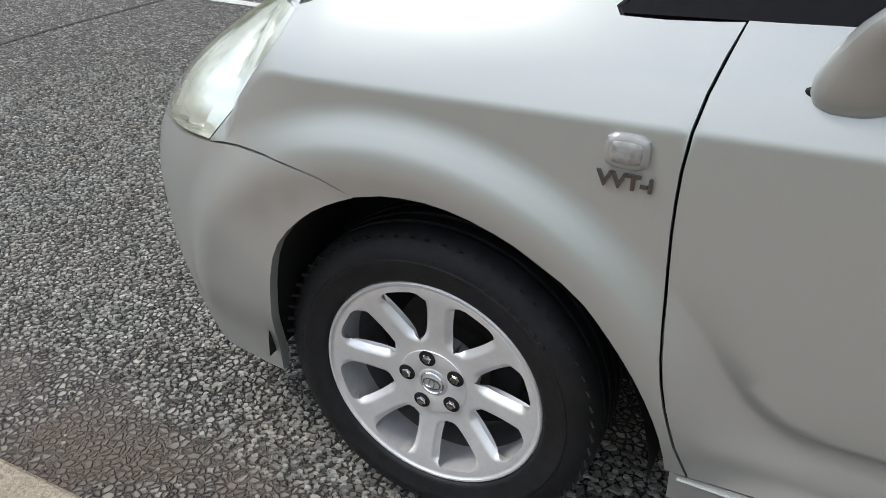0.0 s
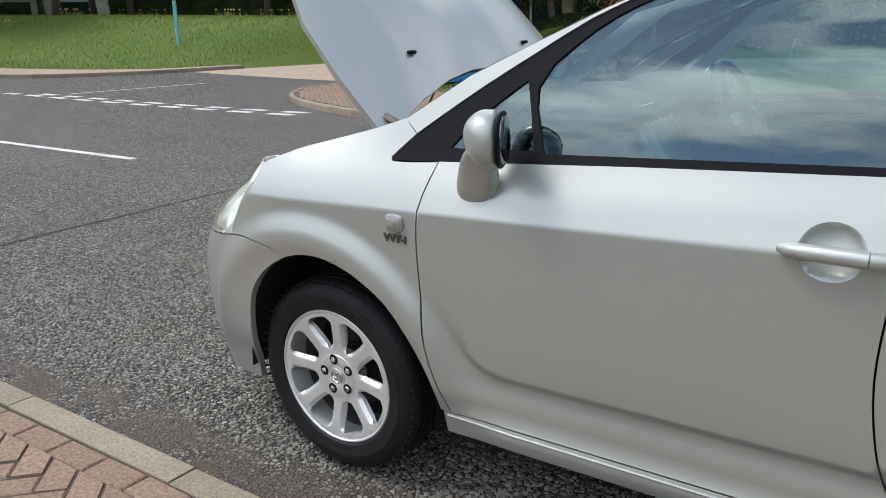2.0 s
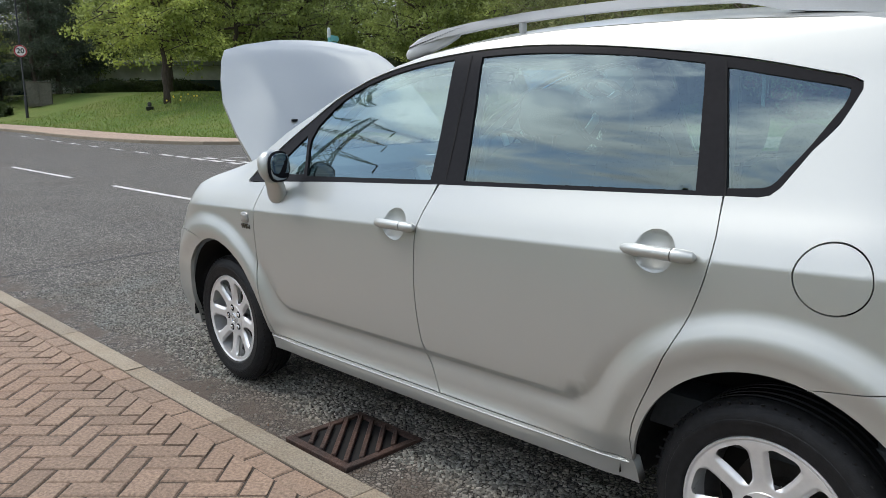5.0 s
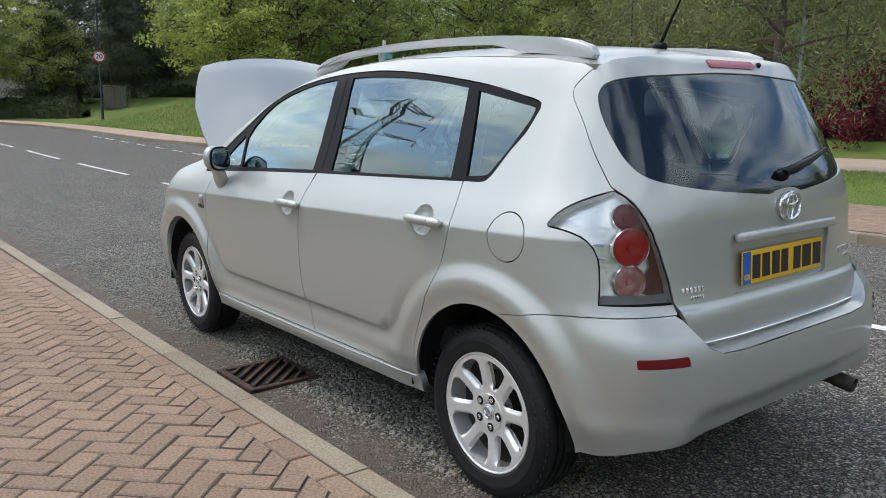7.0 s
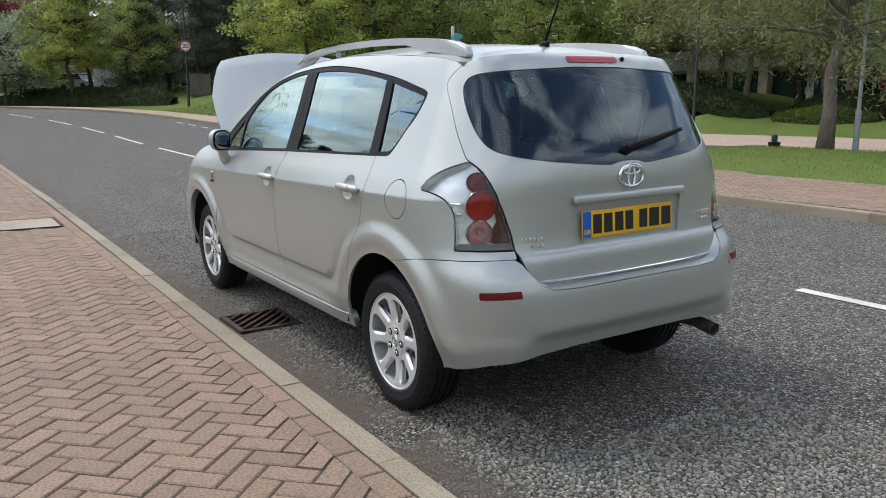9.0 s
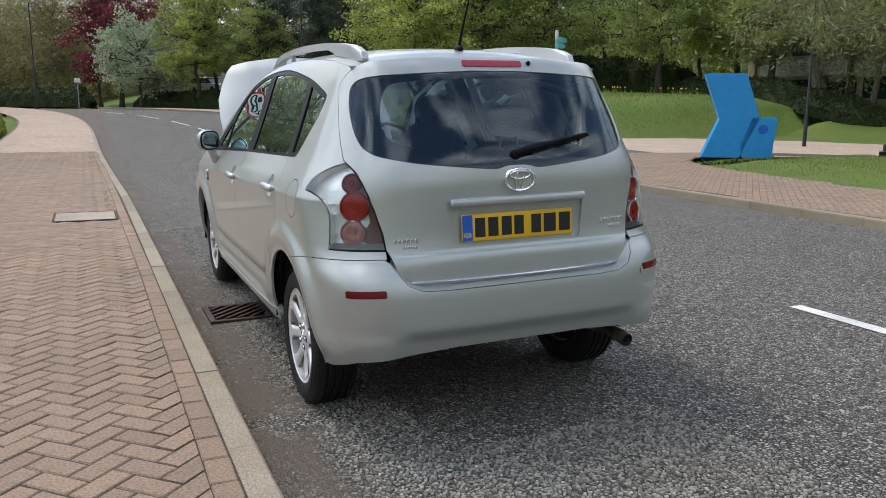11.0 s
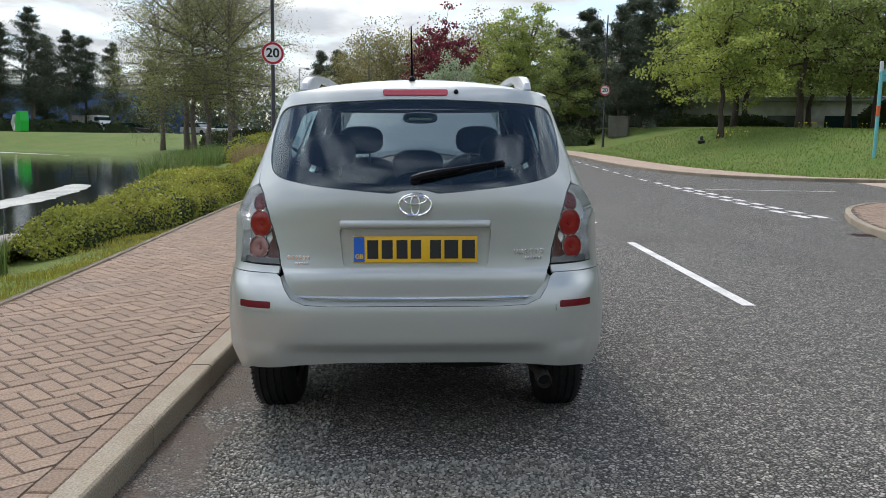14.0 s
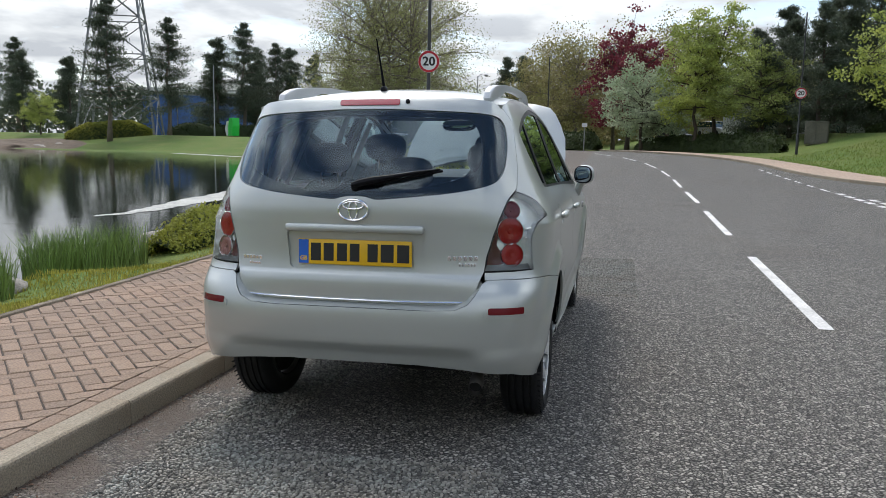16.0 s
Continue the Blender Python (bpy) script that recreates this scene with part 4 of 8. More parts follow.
def ux(x, z, surf=None):
    """The u of a point given along the car, also round the corners."""
    if XF <= x <= XR:
        return x
    return u_at(surf or body_s, "x", x, z)


def on_u(points, surf=None):
    return [(ux(x, z, surf), z) for x, z in points]


BODY_LINES = []
for d in (-0.007, 0.0, 0.007):
    BODY_LINES += [(x, crease_z(x) + d) for x in np.arange(-0.35, 3.4, 0.02)]
for zz in (0.455, 0.473, 0.484, 0.494, 0.504, 0.514, 0.362, 0.375):
    BODY_LINES += [(x, zz) for x in np.arange(0.66, 2.24, 0.022)]
for hx, r0 in ((0.02, 0.580), (WHEELBASE + 0.03, 0.560)):
    for rr in (-0.11, -0.08, -0.055, -0.035, -0.018, -0.005, 0.006, 0.018):
        BODY_LINES += [(hx + (r0 + rr) * math.cos(a), HUB_Z + (r0 + rr) * math.sin(a)) for a in np.arange(0.36, math.pi - 0.36, 0.035)]
for x0, x1 in ((0.5, 0.66), (2.24, 2.40)):
    BODY_LINES += [(x, z) for x in np.arange(x0, x1, 0.0125) for z in np.arange(0.44, 0.57, 0.0125)]
BODY_LINES = [q for q in BODY_LINES if -0.62 < q[0] < 3.3 and q[1] > 0.2]
BODY_LINES = on_u(BODY_LINES)


def arch(hx, r, a0, a1, k=22, hz=HUB_Z + 0.005):
    return [(hx + r * math.cos(radians(a0 + (a1 - a0) * i / k)), hz + r * math.sin(radians(a0 + (a1 - a0) * i / k))) for i in range(k + 1)]


car_pose = Matrix.Translation((0, -0.76, 0.008)) @ pose(0, 0, 0, 1.0, 0, 0) @ Matrix.Translation((0, 0.76, 0))
car = thing("car", "silver estate people-carrier with its bonnet propped open, parked at the kerb", "car")
car.matrix_world = car_pose

# outlines on the side, in metres along the car and up
FRONT_ARCH = curve2([(0.478, 0.36), (0.463, 0.439), (0.416, 0.542), (0.335, 0.650), (0.271, 0.694), (0.228, 0.718), (0.157, 0.743), (0.084, 0.754), (0.010, 0.748), (-0.045, 0.733)], 0.03)
FRONT_ARCH_LOW = curve2([(-0.045, 0.733), (-0.10, 0.706), (-0.154, 0.668), (-0.212, 0.604), (-0.243, 0.528), (-0.265, 0.42), (-0.285, 0.32), (-0.295, 0.25)], 0.03)
FSEAM = curve2([(0.515, 0.36), (0.488, 0.43), (0.457, 0.55), (0.438, 0.73), (0.436, 0.87), (0.449, 0.965), (0.474, 1.045)])
BSEAM = curve2([(1.605, 0.36), (1.542, 0.50), (1.512, 0.66), (1.512, 0.80), (1.532, 0.95), (1.578, 1.092)])
RSEAM = curve2([(2.395, 0.36), (2.405, 0.48), (2.49, 0.66), (2.575, 0.83), (2.622, 0.98), (2.612, 1.122)])
TOP = [(0.335, 1.143), (0.52, 1.255), (0.70, 1.338), (0.86, 1.408), (1.03, 1.468), (1.18, 1.510), (1.32, 1.54), (1.56, 1.568), (1.80, 1.58), (2.0, 1.582), (2.4, 1.57), (2.8, 1.542), (3.02, 1.512)]
TOP_U = on_u(TOP)
DLO_TOP = curve2([(0.385, 1.108), (0.45, 1.153), (0.57, 1.232), (0.70, 1.31), (0.83, 1.385), (0.96, 1.438), (1.09, 1.478), (1.30, 1.517), (1.55, 1.538), (1.75, 1.542), (1.91, 1.538), (2.18, 1.515), (2.52, 1.47), (2.72, 1.432), (2.865, 1.398)], 0.06)


def seam_u(y, z):
    return u_at(body_s, "y", y, z)


SPLIT_R = on_u([(2.876, 0.704), (2.98, 0.722), (3.06, 0.738), (3.16, 0.749), (3.25, 0.755)])
HATCH_Y = [(1.125, -0.684), (1.17, -0.681), (1.235, -0.674), (1.335, -0.654), (1.43, -0.628), (1.48, -0.600), (1.51, -0.570), (1.53, -0.525)]
HATCH = [(seam_u(smooth_table(HATCH_Y, z), z), z) for z in np.linspace(1.136, 1.502, 24)]
LAMP_Y = [(0.79, -0.571), (0.84, -0.576), (0.90, -0.592), (0.975, -0.613), (1.04, -0.636), (1.10, -0.658), (1.128, -0.684)]
LAMP_OUT = on_u(curve2([(3.247, 0.79), (3.24, 0.86), (3.228, 0.93), (3.198, 0.978), (3.14, 1.002), (3.072, 1.013)], 0.02)) + on_u(curve2([(3.066, 1.022), (3.085, 1.052), (3.125, 1.083), (3.175, 1.108), (3.225, 1.127)], 0.02))
LAMP_IN = [(seam_u(smooth_table(LAMP_Y, z), z), z) for z in (1.127, 1.11, 1.08, 1.04, 1.0, 0.95, 0.90, 0.85, 0.79)]
F_SPLIT = on_u(curve2([(-0.045, 0.737), (-0.10, 0.758), (-0.16, 0.769), (-0.211, 0.773), (-0.29, 0.766), (-0.378, 0.748)], 0.03))
LIGHT_EDGE = on_u(curve2([(-0.378, 0.748), (-0.36, 0.768), (-0.312, 0.825), (-0.266, 0.873), (-0.222, 0.922), (-0.195, 0.957), (-0.178, 0.998)], 0.02))
HOOD_GAP = on_u(curve2([(-0.178, 0.998), (-0.05, 1.044), (0.10, 1.082), (0.22, 1.112), (0.335, 1.146)], 0.05))

for side, sgn in (("left", 1), ("right", -1)):
    bs = body_s if sgn > 0 else mirrored(body_s)
    fl = sgn < 0
    def pan(name, poly, mt, label="", holes=(), surf=None, **kw):
        return sheet(name, poly, surf or bs, mt, car, label, holes, flip=fl, lines=BODY_LINES, **kw)
    pan("front_wing", on_u(FRONT_ARCH) + F_SPLIT[1:] + LIGHT_EDGE[1:] + HOOD_GAP[1:] + [(0.385, 1.108), (0.318, 1.046), (0.324, 1.038), (0.38, 1.039)] + FSEAM[::-1], SILVER)
    fh = [(1.412 + 0.060 * math.cos(a), 0.948 + 0.054 * math.sin(a)) for a in np.arange(0, 6.28, 0.26)]
    rh = [(2.462 + 0.060 * math.cos(a), 0.974 + 0.054 * math.sin(a)) for a in np.arange(0, 6.28, 0.26)]
    fdoor = pan("front_door", FSEAM[:-1] + [(0.474, 1.047), (1.0, 1.072), (1.573, 1.093)] + BSEAM[::-1][1:], SILVER, "silver front door", [fh])
    rdoor = pan("rear_door", BSEAM[:-1] + [(1.583, 1.094), (2.1, 1.108), (2.612, 1.122)] + RSEAM[::-1][1:], SILVER, "silver rear door", [rh])
    fuel = on_u([(2.908 + 0.086 * math.cos(a), 0.962 + 0.081 * math.sin(a)) for a in np.arange(0, 6.28, 0.16)])
    dlo = on_u([(0.318, 1.046), (0.324, 1.038), (0.474, 1.044), (1.0, 1.070), (1.58, 1.090), (2.13, 1.106), (2.61, 1.120), (2.700, 1.124), (2.728, 1.130), (2.748, 1.148), (2.803, 1.235), (2.878, 1.352), (2.886, 1.372), (2.883, 1.389)] + DLO_TOP[::-1][1:])
    pan("body_side", RSEAM[:1] + on_u(arch(2.785, 0.385, 172, 76, hz=0.33))[1:] + SPLIT_R + [(seam_u(-0.72, 0.757), 0.757), (seam_u(-0.575, 0.757), 0.757), (seam_u(-0.572, 0.786), 0.786)] + LAMP_OUT + HATCH + TOP_U[::-1] + on_u(DLO_TOP + [(2.883, 1.389), (2.886, 1.372), (2.878, 1.352), (2.803, 1.235), (2.748, 1.148), (2.728, 1.130), (2.700, 1.124), (2.615, 1.122)]) + RSEAM[::-1][1:-1], SILVER, "silver rear wing, pillars and roof side", [fuel] if sgn > 0 else [], gap=0.0012)
    if sgn > 0:
        flap = pan("fuel_flap", fuel, SILVER, "round silver fuel filler flap", gap=0.003)
    pan("sill", [(0.487, 0.288), (2.405, 0.288), (2.398, 0.3595), (0.487, 0.3595)], SILVER, depth=0.03, gap=0.0006)
    # window frames and panes
    fg = curve2([(0.765, 1.085), (0.720, 1.230), (0.80, 1.327), (0.93, 1.407), (1.10, 1.461), (1.30, 1.498), (1.49, 1.516)], 0.05) + [(1.508, 1.30), (1.525, 1.108)]
    fq = [(0.50, 1.082), (0.555, 1.145), (0.685, 1.245), (0.735, 1.09)]
    rg = [(1.69, 1.112)] + curve2([(1.628, 1.517), (1.80, 1.517), (2.0, 1.507), (2.25, 1.484), (2.475, 1.452)], 0.05) + [(2.50, 1.30), (2.53, 1.132)]
    qg = [(2.615, 1.142), (2.545, 1.436)] + curve2([(2.56, 1.434), (2.70, 1.406), (2.864, 1.375)], 0.05) + [(2.864, 1.362), (2.788, 1.24), (2.722, 1.150)]
    qg = rounded(qg, 0.02, 3, (len(qg) - 1, len(qg) - 2))
    frame_b = pan("window_frame", resample(dlo, 0.05), BLACK_TRIM, "black window surround", [fg, fq, rg, qg], sink=0.004, depth=0.02)
    for gname, poly, gm in (("front_window", fg, SIDE_GLASS), ("front_quarter_window", fq, SIDE_GLASS), ("rear_side_window", rg, SIDE_GLASS), ("rear_quarter_window", qg, SIDE_GLASS)):
        pan(gname, poly, gm, "", gap=-0.006, sink=0.010, depth=0.0, step=0.03, lean=(2.5 if gname.startswith("front") else 3.4) * sgn, bow=((1.10, 1.36, 1.52), (8.5, -0.5, -5.0) if gname.startswith("front") else (13.5, 3.0, -3.0)))
    for xs in ((1.555, 0.006), (2.572, 0.006)):
        x0 = xs[0]
        pan("window_seam", [(x0 + 0.045, 1.11), (x0 + 0.049, 1.11), (x0 + (0.022 if x0 < 2 else -0.035), 1.53 if x0 < 2 else 1.455), (x0 + (0.018 if x0 < 2 else -0.039), 1.53 if x0 < 2 else 1.455)], GAP_SHADE, sink=0.0025, depth=0.0, gap=0.0)
    # dished cups behind the door handles, and the handles
    for (hx, hz), holder, cup in (((1.412, 0.948), fdoor, fh), ((2.462, 0.974), rdoor, rh)):
        def cup_s(x, z, hx=hx, hz=hz):
            p = bs(x, z)
            r = min(math.hypot((x - hx) / 0.060, (z - hz) / 0.054), 1.0)
            return p + Vector((0, sgn * 0.026 * (1 - r * r) ** 0.7 + sgn * 0.001, 0))
        sheet("handle_cup", cup, cup_s, SILVER, holder, "", gap=-0.002, depth=0.0, step=0.01, flip=fl)
        bm = bmesh.new()
        pts = [(hx - 0.092, hz + 0.001), (hx - 0.075, hz + 0.002), (hx - 0.04, hz + 0.003), (hx + 0.03, hz + 0.003), (hx + 0.0665, hz + 0.002)]
        yy = [bs(x, z).y - sgn * o for (x, z), o in zip(pts, (0.006, 0.016, 0.023, 0.025, 0.023))]
        bm_tube([(x, y, z) for (x, z), y in zip(pts, yy)], [0.008, 0.014, 0.0165, 0.017, 0.0175], 14, bm, flat=1.0)
        part("door_handle", bm, SILVER, holder, "silver pull handle")
        pts = [(hx + 0.0685, hz + 0.002), (hx + 0.10, hz + 0.001), (hx + 0.118, hz), (hx + 0.124, hz)]
        bm = bm_tube([(x, bs(x, z).y - sgn * o, z) for (x, z), o in zip(pts, (0.022, 0.019, 0.012, 0.006))], [0.0175, 0.0175, 0.014, 0.006], 14)
        part("lock_cap", bm, SILVER, holder)
    # tail lamp
    lamp_poly = LAMP_OUT + LAMP_IN
    lens = pan("tail_lamp", lamp_poly, LENS, "clear tail lamp with round red lights", gap=0.003, depth=0.0)
    lens.visible_shadow = False
    back = sheet("lamp_housing", lamp_poly, bs, LAMP_SILVER, lens, "chromed lamp housing", gap=0.004, depth=-0.033, sink=0.034, flip=fl)
    # black ring put in for the shaded gap line round the lens
    sheet("lamp_seal", resample(offset_poly(lamp_poly, -0.002), 0.03), bs, GAP_SHADE, lens, "", [offset_poly(resample(lamp_poly, 0.03), 0.002)], gap=0.0, depth=0.0, sink=0.005, flip=fl)
    inner = [(seam_u(smooth_table(LAMP_Y, z) - w, z), z) for z, w in ((0.83, 0.10), (0.90, 0.035), (0.96, 0.03), (1.02, 0.03), (1.08, 0.02))]
    sheet("smoked_panel", inner + LAMP_IN[2:], bs, LAMP_SMOKE, lens, "dark smoked inner side", gap=0.003, depth=0.0, sink=0.028, flip=fl)
    sheet("lamp_foot", [LAMP_OUT[0], LAMP_OUT[1]] + [(u, 0.822) for u in np.linspace(LAMP_OUT[1][0] + 0.01, LAMP_IN[-2][0], 6)] + LAMP_IN[-2:], bs, LAMP_GREY, lens, "", gap=0.004, depth=0.0, sink=0.022, flip=fl)
    for (cx, cz), rr, lm, ln in (((-0.678, 1.052), 0.040, LAMP_RED_DARK, "dark red upper light"), ((-0.676, 0.958), 0.058, LAMP_RED, "large round red light"), ((-0.686, 0.858), 0.050, LAMP_CLEAR if sgn > 0 else LAMP_RED, "round lower light")):
        uu = seam_u(cx, cz)
        c = bs(uu, cz)
        nn = (bs(uu + 0.01, cz) - bs(uu - 0.01, cz)).cross(bs(uu, cz + 0.01) - bs(uu, cz - 0.01)).normalized()
        if fl:
            nn = -nn
        nn = (nn + Vector((0.25, 0, 0))).normalized()
        mm = Matrix.Translation(c - nn * 0.025) @ nn.to_track_quat("Z", "Y").to_matrix().to_4x4()
        part("light", bm_lathe([(0, 0.006), (rr * 0.18, 0.006), (rr * 0.2, 0.002), (rr * 0.5, 0.007), (rr * 0.8, 0.004), (rr * 0.94, 0.0), (rr * 0.95, -0.02)], 36, mm), lm, lens, ln)
        part("light_ring", bm_lathe([(rr * 0.94, -0.02), (rr * 0.95, 0.005), (rr * 1.0, 0.009), (rr * 1.06, 0.004), (rr * 1.08, -0.02)], 36, mm), CHROME, lens)
    for k, z in enumerate((0.885, 0.925, 0.965)):
        pts = [bs(u, z - 0.03 * (u - LAMP_OUT[0][0])) for u in np.linspace(ux(3.245 - 0.02 * k, z) + 0.02, seam_u(-0.735, z), 5)]
        part("reflector_rib", bm_tube([p + Vector((-0.022, sgn * 0.012, 0)) for p in pts], 0.005, 6), CHROME, lens)
    # headlamp
    hp = LIGHT_EDGE + on_u([(-0.25, 1.0), (-0.36, 0.968), (-0.47, 0.915), (-0.57, 0.852), (-0.655, 0.785), (-0.695, 0.73), (-0.60, 0.725), (-0.48, 0.736)])
    hl = pan("headlamp", hp, LENS_AGED, "slightly yellowed clear headlamp", gap=0.003, depth=0.0)
    hl.visible_shadow = False
    sheet("lamp_housing", hp, bs, mat("headlamp_white", (0.76, 0.78, 0.73), 0.2, 0.5, scale=9, vary=0.3, bump=0.25, bump_scale=16), hl, "bright reflector", gap=0.004, depth=-0.034, sink=0.036, flip=fl)
    us = [q[0] for q in hp]
    cuts = np.linspace(min(us) + 0.01, max(us) - 0.01, 8)
    for a, b in zip(cuts, cuts[1:]):
        facet = clip_low(clip_low(offset_poly(hp, 0.012), lambda q: q[0] - a - 0.002), lambda q: b - 0.002 - q[0])
        if len(facet) < 3:
            continue
        def facet_s(u, z, a=a, b=b):
            p = bs(u, z)
            return p + Vector((0.020, sgn * 0.020, 0)) * (0.4 + 0.8 * (u - a) / (b - a))
        sheet("reflector_facet", facet, facet_s, LAMP_SILVER, hl, "", step=0.03, gap=0.0, depth=0.004, flip=fl)
    # wheel housings
    for hx in (0.0, WHEELBASE):
        bm = bmesh.new()
        prof = []
        for a in np.arange(0, 181, 9):
            r = 0.43 - (0.105 * smooth_step(100, 170, a) if hx < 1 else 0.045 * smooth_step(60, 10, a))
            prof.append([bm.verts.new((hx + 0.025 + r * math.cos(radians(a)), -sgn * yy, HUB_Z + r * math.sin(radians(a)))) for yy in (0.80, 0.55)])
        for a, b in zip(prof, prof[1:]):
            bm.faces.new((a[0], b[0], b[1], a[1]))
        inner = bm.verts.new((hx, -sgn * 0.55, HUB_Z))
        for a, b in zip(prof, prof[1:]):
            bm.faces.new((a[1], b[1], inner))
        part("wheel_housing", bm, UNDER, car, "black wheel arch liner")

# rear bumper, across the tail
bu = lambda axis, v, z: u_at(bump_left, axis, v, z)
half = [(u_at(bump_left, "x", 3.26, 0.322), 0.322), (ux(3.19, 0.312, bump_left), 0.312)] + on_u(arch(2.785, 0.385, -4, 75, 14, hz=0.33), bump_left) + on_u([(2.876, 0.7035), (2.98, 0.7215), (3.06, 0.7375), (3.16, 0.7485), (3.25, 0.7545)], bump_left) + [(bu("y", -0.66, 0.7565), 0.7565), (bu("y", -0.585, 0.7565), 0.7565), (bu("y", -0.566, 0.742), 0.742), (bu("y", -0.545, 0.70), 0.70), (bu("y", -0.515, 0.660), 0.660), (bu("y", -0.46, 0.637), 0.637), (bu("y", -0.35, 0.632), 0.632)]
low = [(bu("y", -0.30, 0.382), 0.382), (bu("y", -0.42, 0.374), 0.374), (bu("y", -0.60, 0.362), 0.362), (bu("y", -0.70, 0.352), 0.352), (bu("x", 3.33, 0.338), 0.338)]
left_half = [(UC, 0.384)] + low + half + [(UC, 0.632)]
bump_poly = left_half[1:-1] + [(2 * UC - u, z) for u, z in reversed(left_half[1:-1])]
bumper = sheet("rear_bumper", bump_poly, shaped_bumper, SILVER, car, "silver rear bumper with a scuffed corner", step=0.024, depth=0.07, gap=0.001)
for sgn in (1, -1):
    ys = (-0.742, -0.602)
    poly = [(bu("y", y, z), z) for y, z in ((ys[0], 0.618), (ys[1], 0.620), (ys[1], 0.648), (ys[0], 0.646))]
    if sgn < 0:
        poly = [(2 * UC - u, z) for u, z in reversed(poly)]
    sheet("reflector", rounded(poly, 0.006, 2), full_bumper, REFLECTOR_RED, bumper, "slim dark red reflector", step=0.02, gap=0, sink=-0.003, depth=0.006)
    lip = [(bu("y", y, z), z) for y, z in ((-0.75, 0.606), (-0.585, 0.608), (-0.585, 0.634), (-0.60, 0.634), (-0.60, 0.6175), (-0.75, 0.6155))]
    if sgn < 0:
        lip = [(2 * UC - u, z) for u, z in reversed(lip)]
    sheet("reflector_surround", lip, full_bumper, SILVER, bumper, "", step=0.02, gap=0, sink=-0.004, depth=0.01)
# front bumper
NOSE_U = XF - WRAP
fh_half = on_u(FRONT_ARCH_LOW) + [(u_at(body_s, "x", -0.55, 0.235), 0.235), (u_at(body_s, "x", -0.75, 0.225), 0.225), (NOSE_U, 0.225)]
ftop = [(NOSE_U, 0.70), (u_at(body_s, "x", -0.70, 0.722), 0.722), (u_at(body_s, "x", -0.60, 0.722), 0.722), (u_at(body_s, "x", -0.48, 0.733), 0.733)] + [(u, z - 0.0005) for u, z in F_SPLIT[::-1]]
fb = fh_half[:-1] + [(2 * NOSE_U - u, z) for u, z in reversed(fh_half[:-1])] + [(2 * NOSE_U - u, z) for u, z in reversed(ftop[1:])] + ftop[1:]
sheet("front_bumper", fb, full_nose, SILVER, car, "silver front bumper", step=0.04, depth=0.02, gap=0.001, lines=BODY_LINES)

# tailgate
def sym(points):
    return points + [(-y, z) for y, z in reversed(points)]


def full_tail(u, z):
    if u <= UC:
        return body_s(u, z)
    p = body_s(2 * UC - u, z)
    return Vector((p.x, -p.y, p.z))


def yu(points):
    """Outline points given across the tail, as u."""
    out = []
    for y, z in points:
        u = seam_u(-abs(y), z)
        out.append((u if y <= 0 else 2 * UC - u, z))
    return out


gate_half = [(-0.40, 0.642), (-0.475, 0.650), (-0.512, 0.668), (-0.545, 0.72), (-0.560, 0.765)] + [(smooth_table(LAMP_Y, z), z) for z in (0.79, 0.85, 0.90, 0.95, 1.0, 1.05, 1.09, 1.112)] + [(smooth_table(HATCH_Y, z), z) for z in np.linspace(1.136, 1.526, 22)] + [(-0.42, 1.538), (-0.25, 1.548)]
glass_half = [(-0.02, 1.106), (-0.055, 1.103), (-0.09, 1.093), (-0.145, 1.095), (-0.285, 1.108), (-0.39, 1.119), (-0.465, 1.130), (-0.54, 1.145), (-0.585, 1.160), (-0.612, 1.182), (-0.627, 1.22), (-0.631, 1.27), (-0.628, 1.33), (-0.616, 1.39), (-0.601, 1.428), (-0.57, 1.454), (-0.50, 1.466), (-0.406, 1.472), (-0.116, 1.486)]
glass_half = curve2(glass_half, 0.016)
recess = rounded([(-0.300, 0.786), (0.300, 0.786), (0.316, 0.948), (-0.316, 0.948)], 0.02, 3)
tailgate = sheet("tailgate", yu(sym(gate_half)), full_tail, SILVER, car, "silver tailgate with a dark rear window", [yu(sym(glass_half)), yu(recess)], step=0.026, depth=0.014, lines=yu([(y, z) for z in (0.756, 0.764, 0.772, 0.78) for y in np.arange(-0.55, 0.56, 0.025)]))
rear_glass = sheet("rear_window", yu(sym(glass_half)), full_tail, PRIVACY, tailgate, "dark tinted rear window", gap=-0.004, depth=0.0, sink=0.005, step=0.024)
rear_glass.visible_shadow = False
ceramic = sym(curve2([(-0.012, 1.183), (-0.05, 1.172), (-0.085, 1.148), (-0.125, 1.128), (-0.275, 1.145), (-0.397, 1.170), (-0.492, 1.204), (-0.528, 1.232), (-0.537, 1.293), (-0.519, 1.367), (-0.498, 1.41), (-0.464, 1.437), (-0.38, 1.448), (-0.129, 1.461)], 0.02))
sheet("window_border", yu(sym(glass_half)), full_tail, mat("ceramic_border", (0.006, 0.007, 0.010), 0.9, scale=20, vary=0.1, spec=0.1), tailgate, "black printed window border", [yu(ceramic)], gap=0.0, depth=0.0, sink=0.009, step=0.024)
sheet("plate_recess", yu(recess), full_tail, SILVER, tailgate, "", gap=-0.003, depth=0.0, sink=0.013, step=0.03)
bm = bm_box(0.03, 0.63, 0.034, Matrix.Translation((3.418, 0, 0.965)) @ pose(0, 0, 0, 0, -8, 0), 0.012, 3)
part("plate_garnish", bm, SILVER, tailgate, "silver bar over the number plate")
plate_m = Matrix.Translation((3.406, 0, 0.858)) @ pose(0, 0, 0, 0, -3, 0)
